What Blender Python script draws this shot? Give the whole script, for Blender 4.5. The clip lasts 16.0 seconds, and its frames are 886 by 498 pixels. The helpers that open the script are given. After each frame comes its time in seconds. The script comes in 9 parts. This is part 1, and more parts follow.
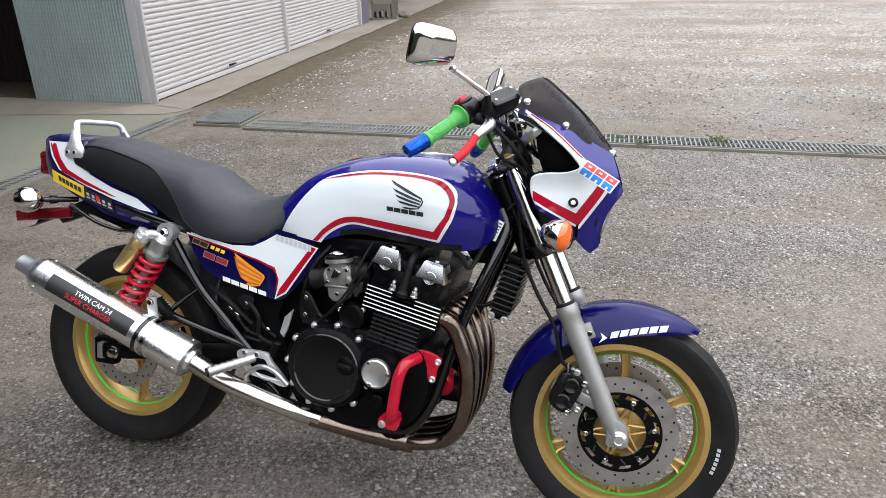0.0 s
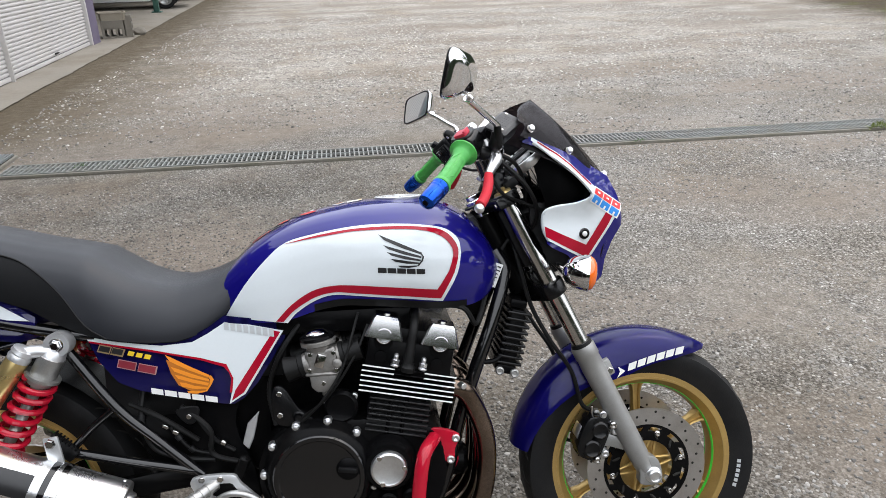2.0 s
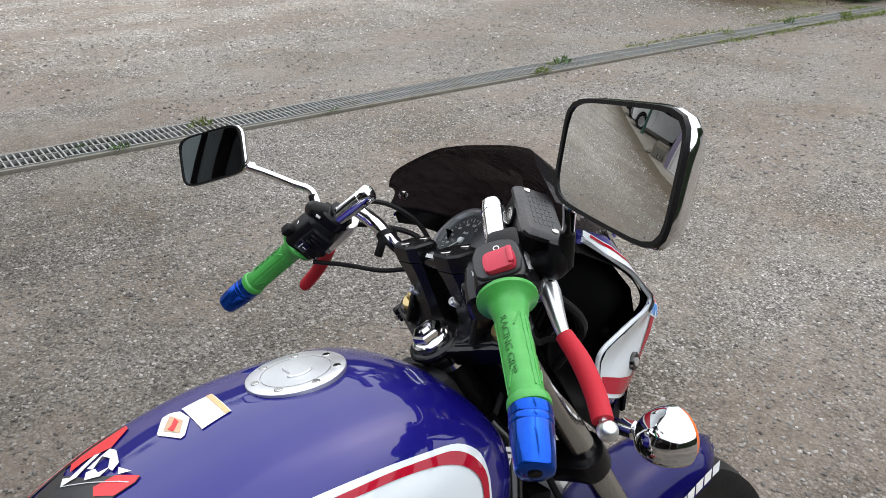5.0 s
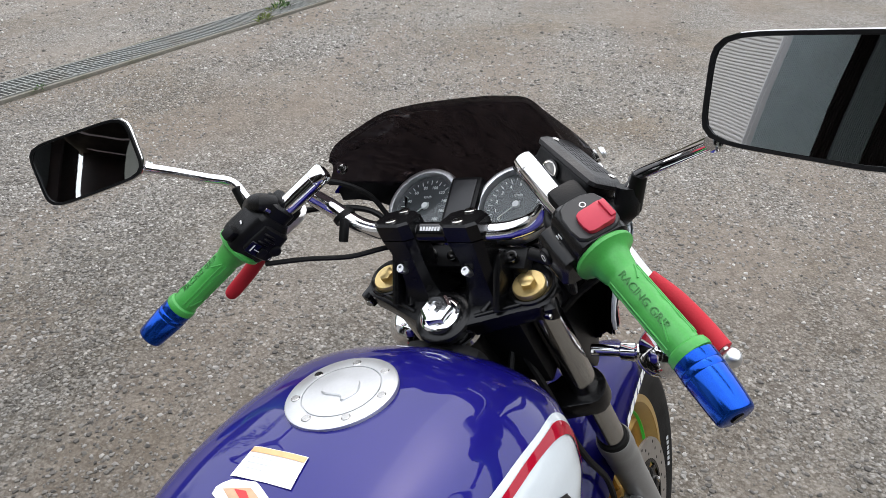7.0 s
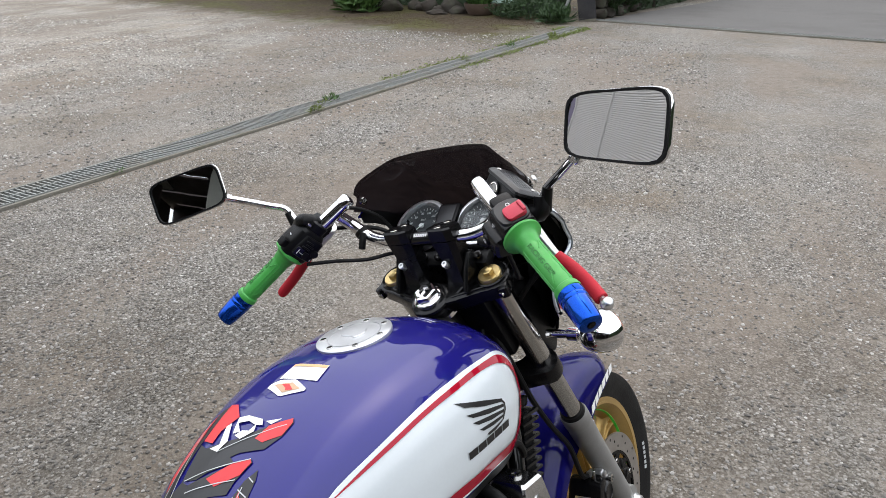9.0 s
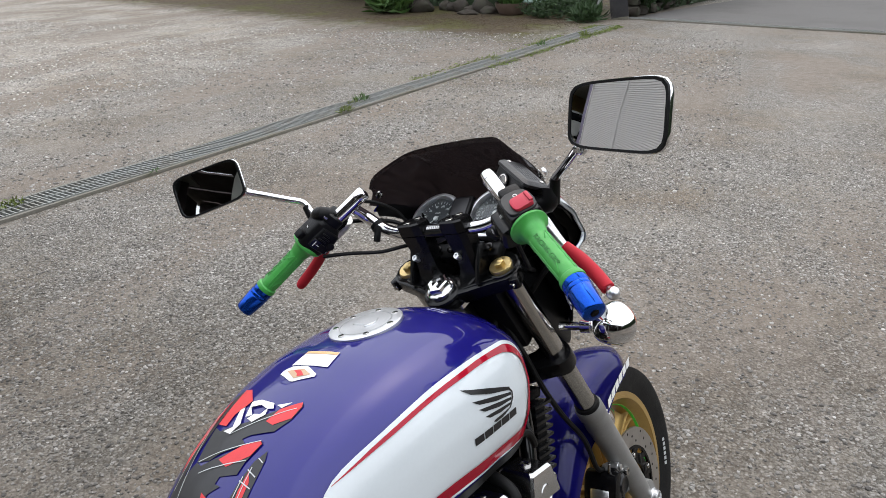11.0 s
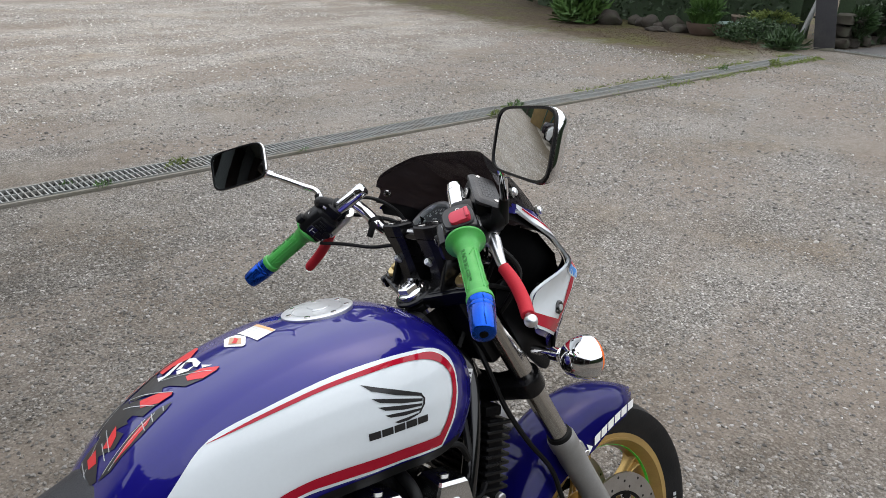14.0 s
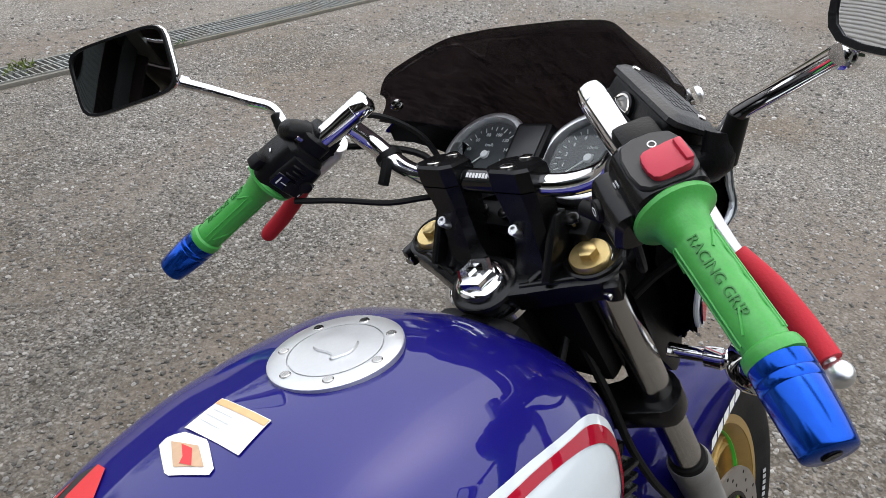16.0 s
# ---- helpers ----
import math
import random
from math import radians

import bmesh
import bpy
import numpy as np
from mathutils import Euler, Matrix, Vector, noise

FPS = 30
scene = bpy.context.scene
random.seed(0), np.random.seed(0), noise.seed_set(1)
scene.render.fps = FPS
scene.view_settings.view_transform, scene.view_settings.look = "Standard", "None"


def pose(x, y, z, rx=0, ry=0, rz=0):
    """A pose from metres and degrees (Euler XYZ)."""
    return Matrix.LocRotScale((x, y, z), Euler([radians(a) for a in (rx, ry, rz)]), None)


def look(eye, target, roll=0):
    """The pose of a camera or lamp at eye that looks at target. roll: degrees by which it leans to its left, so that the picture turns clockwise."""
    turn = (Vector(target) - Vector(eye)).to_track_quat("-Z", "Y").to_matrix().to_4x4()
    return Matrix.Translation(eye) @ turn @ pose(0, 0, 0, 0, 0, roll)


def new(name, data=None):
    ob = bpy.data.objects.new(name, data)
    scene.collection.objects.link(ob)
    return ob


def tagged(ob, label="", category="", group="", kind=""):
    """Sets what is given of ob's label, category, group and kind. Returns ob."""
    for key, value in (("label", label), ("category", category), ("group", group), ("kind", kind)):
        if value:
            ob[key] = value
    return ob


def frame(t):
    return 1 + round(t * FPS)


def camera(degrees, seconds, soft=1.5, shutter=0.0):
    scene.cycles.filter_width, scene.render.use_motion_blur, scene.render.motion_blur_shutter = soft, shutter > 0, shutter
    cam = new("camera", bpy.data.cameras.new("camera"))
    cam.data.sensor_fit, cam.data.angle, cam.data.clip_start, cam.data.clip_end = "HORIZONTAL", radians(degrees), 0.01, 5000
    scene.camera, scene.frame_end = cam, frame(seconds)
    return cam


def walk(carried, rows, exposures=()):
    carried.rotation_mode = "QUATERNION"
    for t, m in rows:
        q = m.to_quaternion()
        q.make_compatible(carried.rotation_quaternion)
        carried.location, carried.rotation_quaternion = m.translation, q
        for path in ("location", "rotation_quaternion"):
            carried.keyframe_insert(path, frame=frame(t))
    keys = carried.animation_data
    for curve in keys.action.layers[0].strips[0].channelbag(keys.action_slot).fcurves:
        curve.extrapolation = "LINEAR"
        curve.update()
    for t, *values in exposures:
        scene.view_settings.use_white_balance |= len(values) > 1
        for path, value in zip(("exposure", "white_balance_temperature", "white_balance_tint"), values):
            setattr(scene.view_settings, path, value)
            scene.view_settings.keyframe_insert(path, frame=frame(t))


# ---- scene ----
cam = camera(64.3, 16.0, 0.5)
PATH = [
    (0, (0.168, 0.199, 1.482), (0.078, 2.03, 0.682), -0.9),
    (0.5, (0.063, 0.344, 1.489), (0.141, 2.182, 0.705), -1.0),
    (1, (-0.133, 0.447, 1.491), (0.139, 2.271, 0.717), -1.4),
    (1.5, (-0.312, 0.508, 1.493), (0.147, 2.289, 0.708), -0.7),
    (2, (-0.348, 0.555, 1.486), (0.23, 2.299, 0.696), -1.1),
    (2.5, (-0.323, 0.654, 1.476), (0.32, 2.382, 0.701), -0.6),
    (3, (-0.279, 0.782, 1.485), (0.437, 2.487, 0.723), -0.4),
    (3.5, (-0.272, 0.935, 1.473), (0.575, 2.584, 0.722), 0.1),
    (3.7, (-0.302, 1.027, 1.47), (0.616, 2.636, 0.716), 0.6),
    (5.8, (-0.354, 1.754, 1.425), (1.185, 2.525, 0.407), 1.8),
    (6, (-0.362, 1.793, 1.422), (1.208, 2.472, 0.386), 1.9),
    (6.5, (-0.411, 1.833, 1.417), (1.217, 2.298, 0.353), 2.1),
    (7, (-0.431, 1.857, 1.426), (1.228, 2.302, 0.402), 1.7),
    (7.5, (-0.499, 1.862, 1.445), (1.181, 2.363, 0.482), 1.3),
    (8, (-0.663, 1.745, 1.463), (1.04, 2.304, 0.575), 1.1),
    (8.2, (-0.709, 1.713, 1.474), (1.004, 2.293, 0.619), 0.9),
    (10.3, (-0.77, 1.644, 1.484), (0.953, 2.267, 0.683), -1.1),
    (10.5, (-0.766, 1.64, 1.479), (0.951, 2.277, 0.674), -1.2),
    (11, (-0.765, 1.624, 1.475), (0.93, 2.315, 0.669), -1.4),
    (11.5, (-0.726, 1.609, 1.468), (0.936, 2.353, 0.642), -0.9),
    (12, (-0.624, 1.637, 1.44), (0.996, 2.436, 0.581), -0.6),
    (12.5, (-0.523, 1.625, 1.455), (1.049, 2.511, 0.592), 0.2),
    (13, (-0.519, 1.552, 1.467), (1.008, 2.519, 0.61), 0.9),
    (13.5, (-0.61, 1.392, 1.484), (0.89, 2.431, 0.666), 1.3),
    (14, (-0.633, 1.33, 1.491), (0.841, 2.423, 0.697), 2.0),
    (14.5, (-0.622, 1.357, 1.477), (0.842, 2.435, 0.642), 2.1),
    (15, (-0.574, 1.502, 1.437), (0.9, 2.499, 0.523), 2.2),
    (15.5, (-0.469, 1.697, 1.407), (1.012, 2.585, 0.398), 2.3),
    (16, (-0.312, 1.811, 1.327), (1.209, 2.563, 0.268), 2.2),
]
EXPOSURE = [(0, 0.99), (1.5, 0.86), (3, 0.70), (3.5, 0.61), (6, 0.63), (8, 0.64), (11, 0.53), (14.5, 0.47), (16, 0.51)]
walk(cam, [(t, look(eye, target, roll)) for t, eye, target, roll in PATH], EXPOSURE)

# ---- sky and sun: bright overcast ----
world = bpy.data.worlds.new("overcast_sky")
scene.world = world
world.use_nodes = True
wn, wl = world.node_tree.nodes, world.node_tree.links
bg = wn["Background"]
sky = wn.new("ShaderNodeTexSky")
sky.sky_type = "NISHITA"
sky.sun_disc = False
sky.sun_elevation, sky.sun_rotation = radians(58), radians(70)
sky.air_density, sky.dust_density, sky.ozone_density = 1.0, 6.0, 1.0
cloud = wn.new("ShaderNodeMix")
cloud.data_type = "RGBA"
cloud.inputs[0].default_value = 0.8
cloud.inputs[7].default_value = (9.4, 9.8, 10.5, 1)
wl.new(sky.outputs[0], cloud.inputs[6])
# a thin overcast is somewhat brighter overhead than at the horizon
geo = wn.new("ShaderNodeTexCoord")
sep = wn.new("ShaderNodeSeparateXYZ")
lift = wn.new("ShaderNodeMapRange")
lift.inputs["From Min"].default_value, lift.inputs["From Max"].default_value = 0.0, 1.0
lift.inputs["To Min"].default_value, lift.inputs["To Max"].default_value = 0.72, 1.18
wl.new(geo.outputs["Generated"], sep.inputs[0])
wl.new(sep.outputs["Z"], lift.inputs["Value"])
dome = wn.new("ShaderNodeMix")
dome.data_type, dome.blend_type = "RGBA", "MULTIPLY"
dome.inputs[0].default_value = 1.0
wl.new(cloud.outputs[2], dome.inputs[6])
wl.new(lift.outputs[0], dome.inputs[7])
wl.new(dome.outputs[2], bg.inputs[0])
bg.inputs[1].default_value = 0.143
sun_lamp = bpy.data.lights.new("sun", "SUN")
sun_lamp.energy, sun_lamp.angle, sun_lamp.color = 0.55, radians(110), (1, 0.985, 0.96)
sun = new("sun", sun_lamp)
sun.matrix_basis = look((6, -8, 16), (0, 2, 0))


# ---- materials ----
def nd(nt, kind, **values):
    n = nt.nodes.new(kind)
    for k, v in values.items():
        n.inputs[k.replace("_", " ")].default_value = v
    return n


def mat(name, color, rough=0.5, metal=0.0, vary=0.15, scale=8.0, grain=120.0, bump=0.0, coat=0.0, stain=None, amount=0.0, spec=0.5):
    """A surface with broad stains and fine grain in its colour and roughness."""
    m = bpy.data.materials.new(name)
    m.use_nodes = True
    nt = m.node_tree
    b = nt.nodes["Principled BSDF"]
    tc = nt.nodes.new("ShaderNodeTexCoord")
    n1 = nd(nt, "ShaderNodeTexNoise", Scale=scale, Detail=4.0, Roughness=0.6)
    n2 = nd(nt, "ShaderNodeTexNoise", Scale=grain, Detail=3.0)
    for n in (n1, n2):
        nt.links.new(tc.outputs["Object"], n.inputs["Vector"])
    ramp = nt.nodes.new("ShaderNodeValToRGB")
    c = color
    ramp.color_ramp.elements[0].position, ramp.color_ramp.elements[1].position = 0.3, 0.7
    ramp.color_ramp.elements[0].color = (*[max(0, v * (1 - vary)) for v in c], 1)
    ramp.color_ramp.elements[1].color = (*[min(1, v * (1 + vary)) for v in c], 1)
    mixf = nt.nodes.new("ShaderNodeMath")
    mixf.operation = "MULTIPLY_ADD"
    mixf.inputs[1].default_value = 0.45
    half = nt.nodes.new("ShaderNodeMath")
    half.operation = "MULTIPLY"
    half.inputs[1].default_value = 0.55
    nt.links.new(n1.outputs["Fac"], half.inputs[0])
    nt.links.new(n2.outputs["Fac"], mixf.inputs[0])
    nt.links.new(half.outputs[0], mixf.inputs[2])
    nt.links.new(mixf.outputs[0], ramp.inputs["Fac"])
    out = ramp.outputs["Color"]
    if stain:
        n3 = nd(nt, "ShaderNodeTexNoise", Scale=scale * 0.6, Detail=6.0, Roughness=0.7)
        nt.links.new(tc.outputs["Object"], n3.inputs["Vector"])
        r3 = nt.nodes.new("ShaderNodeValToRGB")
        r3.color_ramp.elements[0].position, r3.color_ramp.elements[1].position = 0.48, 0.68
        r3.color_ramp.elements[0].color, r3.color_ramp.elements[1].color = (0, 0, 0, 1), (amount, amount, amount, 1)
        nt.links.new(n3.outputs["Fac"], r3.inputs["Fac"])
        mx = nt.nodes.new("ShaderNodeMix")
        mx.data_type = "RGBA"
        mx.inputs[7].default_value = (*stain, 1)
        nt.links.new(r3.outputs["Color"], mx.inputs[0])
        nt.links.new(out, mx.inputs[6])
        out = mx.outputs[2]
    nt.links.new(out, b.inputs["Base Color"])
    rr = nt.nodes.new("ShaderNodeMapRange")
    rr.inputs["From Min"].default_value, rr.inputs["From Max"].default_value = 0.3, 0.7
    rr.inputs["To Min"].default_value, rr.inputs["To Max"].default_value = max(0.0, rough * 0.85), min(1, rough * 1.2)
    nt.links.new(n1.outputs["Fac"], rr.inputs["Value"])
    nt.links.new(rr.outputs[0], b.inputs["Roughness"])
    b.inputs["Metallic"].default_value = metal
    b.inputs["Coat Weight"].default_value = coat
    b.inputs["Coat Roughness"].default_value = 0.015
    b.inputs["Specular IOR Level"].default_value = spec
    if bump:
        bp = nd(nt, "ShaderNodeBump", Strength=min(1.0, bump), Distance=0.002)
        nt.links.new(n2.outputs["Fac"], bp.inputs["Height"])
        nt.links.new(bp.outputs[0], b.inputs["Normal"])
    return m


BLUE = mat("blue_paint", (0.005, 0.0032, 0.150), 0.45, 0.2, 0.06, 5, 300, coat=1.0, spec=0.1)
# darker copy of the tank's blue, for the tail and side covers
BLUE_DARKER = mat("darker_blue_paint", (0.004, 0.003, 0.060), 0.45, 0.2, 0.06, 5, 300, coat=1.0, spec=0.1)
WHITE = mat("white_paint", (0.645, 0.69, 0.71), 0.5, 0.0, 0.02, 5, 200, coat=1.0, spec=0.1)
RED = mat("red_stripe", (0.34, 0.006, 0.022), 0.5, 0.0, 0.06, 6, 200, coat=0.6, spec=0.0)
DECALW = mat("white_decal", (0.75, 0.75, 0.74), 0.35, 0.0, 0.04, 20, 300)
DECALB = mat("black_decal", (0.012, 0.012, 0.013), 0.35, 0.0, 0.1, 20, 300)
YELLOW = mat("yellow_decal", (0.75, 0.52, 0.03), 0.35, 0.0, 0.05, 20, 300)
ORANGED = mat("orange_decal", (0.75, 0.25, 0.02), 0.35, 0.0, 0.05, 20, 300)
CYAN = mat("light_blue_decal", (0.02, 0.22, 0.62), 0.35, 0.0, 0.05, 20, 300)
SCARLET = mat("scarlet_decal", (0.62, 0.025, 0.03), 0.35, 0.0, 0.08, 20, 300)
SILVERD = mat("silver_decal", (0.5, 0.52, 0.53), 0.35, 0.2, 0.06, 20, 300)
GREYD = mat("grey_decal", (0.016, 0.016, 0.018), 0.35, 0.0, 0.2, 20, 300)
VINYL = mat("seat_vinyl", (0.006, 0.0063, 0.007), 0.48, 0.0, 0.15, 6, 900, bump=0.35, spec=0.12)
VINYLTOP = mat("seat_vinyl_top", (0.011, 0.0125, 0.017), 0.38, 0.0, 0.12, 6, 900, bump=0.3, spec=0.45)
TYRE = mat("tyre_rubber", (0.0055, 0.0055, 0.0058), 0.55, 0.0, 0.25, 12, 260, bump=0.3, stain=(0.05, 0.046, 0.04), amount=0.12, spec=0.22)
GOLD = mat("gold_wheel_paint", (0.50, 0.335, 0.115), 0.34, 0.65, 0.1, 12, 240, stain=(0.2, 0.13, 0.06), amount=0.25)
GOLDANO = mat("gold_anodised", (0.66, 0.50, 0.22), 0.3, 0.9, 0.08, 12, 200)
LIME = mat("lime_tape", (0.06, 0.62, 0.05), 0.4, 0.0, 0.05, 20, 200)
ALU = mat("cast_aluminium", (0.42, 0.42, 0.41), 0.38, 0.85, 0.12, 14, 320, bump=0.2, stain=(0.2, 0.19, 0.17), amount=0.3)
CAPALU = mat("satin_cap_alloy", (0.64, 0.65, 0.66), 0.36, 0.75, 0.05, 20, 300)
SLIDER = mat("silver_fork_paint", (0.32, 0.32, 0.31), 0.40, 0.6, 0.08, 10, 400, stain=(0.16, 0.15, 0.13), amount=0.3)
BRIGHT = mat("brushed_aluminium", (0.80, 0.81, 0.82), 0.34, 1.0, 0.08, 18, 260, stain=(0.35, 0.34, 0.32), amount=0.25)
POLISH = mat("polished_aluminium", (0.84, 0.85, 0.86), 0.27, 1.0, 0.06, 18, 260, stain=(0.42, 0.41, 0.39), amount=0.25)
CHROME = mat("chrome", (0.78, 0.78, 0.79), 0.06, 1.0, 0.03, 10, 120)
STEEL = mat("fork_steel", (0.5, 0.49, 0.47), 0.14, 1.0, 0.06, 14, 200)
HEADER = mat("heat_stained_header", (0.21, 0.162, 0.13), 0.22, 1.0, 0.3, 9, 160, stain=(0.10, 0.070, 0.048), amount=0.6)
LINK = mat("exhaust_link_pipe", (0.55, 0.53, 0.5), 0.2, 1.0, 0.12, 8, 160, stain=(0.28, 0.2, 0.13), amount=0.5)
DISC = mat("brake_disc_steel", (0.50, 0.48, 0.46), 0.34, 1.0, 0.1, 30, 400, stain=(0.22, 0.17, 0.13), amount=0.3)
ENGINE = mat("black_engine_paint", (0.0030, 0.0030, 0.0033), 0.22, 0.0, 0.3, 14, 340, bump=0.2, stain=(0.016, 0.0145, 0.0125), amount=0.2, spec=0.07)
GLOSSB = mat("gloss_black", (0.003, 0.003, 0.0035), 0.14, 0.0, 0.2, 8, 200, coat=0.25)
PLASTIC = mat("black_plastic", (0.0045, 0.0045, 0.005), 0.38, 0.0, 0.2, 14, 500, bump=0.2, stain=(0.02, 0.02, 0.019), amount=0.2, spec=0.2)
SATINB = mat("satin_black_casting", (0.0038, 0.0038, 0.0042), 0.24, 0.0, 0.2, 14, 300, bump=0.05, spec=0.32)
MATTB = mat("matt_black", (0.003, 0.003, 0.0032), 0.7, 0.0, 0.2, 14, 300, spec=0.04)
RUBBER = mat("black_rubber", (0.005, 0.005, 0.005), 0.5, 0.0, 0.2, 20, 300, spec=0.2)
REDRUB = mat("red_lever_rubber", (0.46, 0.016, 0.03), 0.6, 0.0, 0.08, 30, 500, bump=0.15, spec=0.25)
GREENRUB = mat("green_grip_rubber", (0.062, 0.36, 0.065), 0.36, 0.0, 0.12, 26, 500, bump=0.06, stain=(0.035, 0.20, 0.04), amount=0.5)
GRIPINK = mat("grip_lettering", (0.038, 0.20, 0.041), 0.5, 0.0, 0.3, 90, 300)
BLUEANO = mat("blue_anodised", (0.008, 0.075, 0.46), 0.18, 0.85, 0.1, 12, 200)
REDPAINT = mat("red_gloss_paint", (0.38, 0.008, 0.024), 0.5, 0.0, 0.06, 8, 200, coat=0.8, spec=0.0)
AMBER = mat("amber_lens", (0.75, 0.13, 0.01), 0.12, 0.0, 0.05, 30, 200, coat=0.8)
REDLENS = mat("red_lens", (0.10, 0.004, 0.007), 0.15, 0.0, 0.1, 30, 200, coat=0.8)
DIAL = mat("dial_face", (0.045, 0.047, 0.052), 0.4, 0.0, 0.1, 30, 200)
INK = mat("white_ink", (0.75, 0.75, 0.75), 0.5, 0.0, 0.03, 30, 200)
REDSW = mat("red_switch", (0.5, 0.02, 0.05), 0.4, 0.0, 0.05, 30, 300)


def gloss_sheet(name, tint, rough=0.02, opacity=0.0, body=(0.02, 0.018, 0.018)):
    """Clear or smoked sheet: light goes straight through, tinted, under a glossy skin."""
    m = bpy.data.materials.new(name)
    m.use_nodes = True
    nt = m.node_tree
    nt.nodes.remove(nt.nodes["Principled BSDF"])
    out = nt.nodes["Material Output"]
    tr = nt.nodes.new("ShaderNodeBsdfTransparent")
    tr.inputs[0].default_value = (*tint, 1)
    df = nt.nodes.new("ShaderNodeBsdfDiffuse")
    df.inputs[0].default_value = (*body, 1)
    nz = nd(nt, "ShaderNodeTexNoise", Scale=9.0, Detail=5.0)
    mr = nt.nodes.new("ShaderNodeMapRange")
    mr.inputs["To Min"].default_value, mr.inputs["To Max"].default_value = opacity * 0.9, min(1, opacity * 1.1)
    nt.links.new(nz.outputs["Fac"], mr.inputs["Value"])
    m1 = nt.nodes.new("ShaderNodeMixShader")
    nt.links.new(mr.outputs[0], m1.inputs[0])
    nt.links.new(tr.outputs[0], m1.inputs[1])
    nt.links.new(df.outputs[0], m1.inputs[2])
    gl = nt.nodes.new("ShaderNodeBsdfGlossy")
    gl.inputs["Roughness"].default_value = rough
    fr = nt.nodes.new("ShaderNodeLayerWeight")
    fr.inputs[0].default_value = 0.5
    pw = nt.nodes.new("ShaderNodeMath")
    pw.operation = "POWER"
    pw.inputs[1].default_value = 4.0
    nt.links.new(fr.outputs["Facing"], pw.inputs[0])
    ma = nt.nodes.new("ShaderNodeMath")
    ma.operation = "MULTIPLY_ADD"
    ma.inputs[1].default_value, ma.inputs[2].default_value = 0.6, 0.03
    nt.links.new(pw.outputs[0], ma.inputs[0])
    m2 = nt.nodes.new("ShaderNodeMixShader")
    nt.links.new(ma.outputs[0], m2.inputs[0])
    nt.links.new(m1.outputs[0], m2.inputs[1])
    nt.links.new(gl.outputs[0], m2.inputs[2])
    nt.links.new(m2.outputs[0], out.inputs[0])
    return m


SMOKE = gloss_sheet("smoked_acrylic", (0.10, 0.075, 0.08), 0.06, 0.72, (0.030, 0.026, 0.030))
CLEAR = gloss_sheet("clear_glass", (0.92, 0.94, 0.94), 0.01)
MIRROR = bpy.data.materials.new("mirror_glass")
MIRROR.use_nodes = True
MIRROR.node_tree.nodes["Principled BSDF"].inputs["Base Color"].default_value = (0.72, 0.74, 0.74, 1)
MIRROR.node_tree.nodes["Principled BSDF"].inputs["Metallic"].default_value = 1
MIRROR.node_tree.nodes["Principled BSDF"].inputs["Roughness"].default_value = 0.015


# gravel tint by place, the barn-side shade put into the colour
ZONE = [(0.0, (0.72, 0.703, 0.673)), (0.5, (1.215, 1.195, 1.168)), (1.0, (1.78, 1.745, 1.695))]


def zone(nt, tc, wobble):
    """0 on the gravel beside the barn, its colour darkened for shade, a half on the open yard, 1 on the palest at its
    far side.
    """
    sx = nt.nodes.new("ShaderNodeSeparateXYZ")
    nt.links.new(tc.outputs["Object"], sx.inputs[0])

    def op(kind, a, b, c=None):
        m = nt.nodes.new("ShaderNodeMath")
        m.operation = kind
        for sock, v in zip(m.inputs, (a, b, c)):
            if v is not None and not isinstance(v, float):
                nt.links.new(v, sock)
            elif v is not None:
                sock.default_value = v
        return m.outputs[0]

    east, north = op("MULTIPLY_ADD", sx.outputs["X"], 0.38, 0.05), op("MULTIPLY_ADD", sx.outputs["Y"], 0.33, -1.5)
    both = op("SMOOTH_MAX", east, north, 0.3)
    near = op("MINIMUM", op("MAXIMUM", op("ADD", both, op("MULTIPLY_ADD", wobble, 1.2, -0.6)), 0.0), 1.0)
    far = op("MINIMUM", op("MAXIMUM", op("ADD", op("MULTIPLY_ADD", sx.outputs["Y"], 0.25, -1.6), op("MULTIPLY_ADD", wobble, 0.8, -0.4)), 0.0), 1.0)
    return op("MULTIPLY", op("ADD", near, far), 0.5)


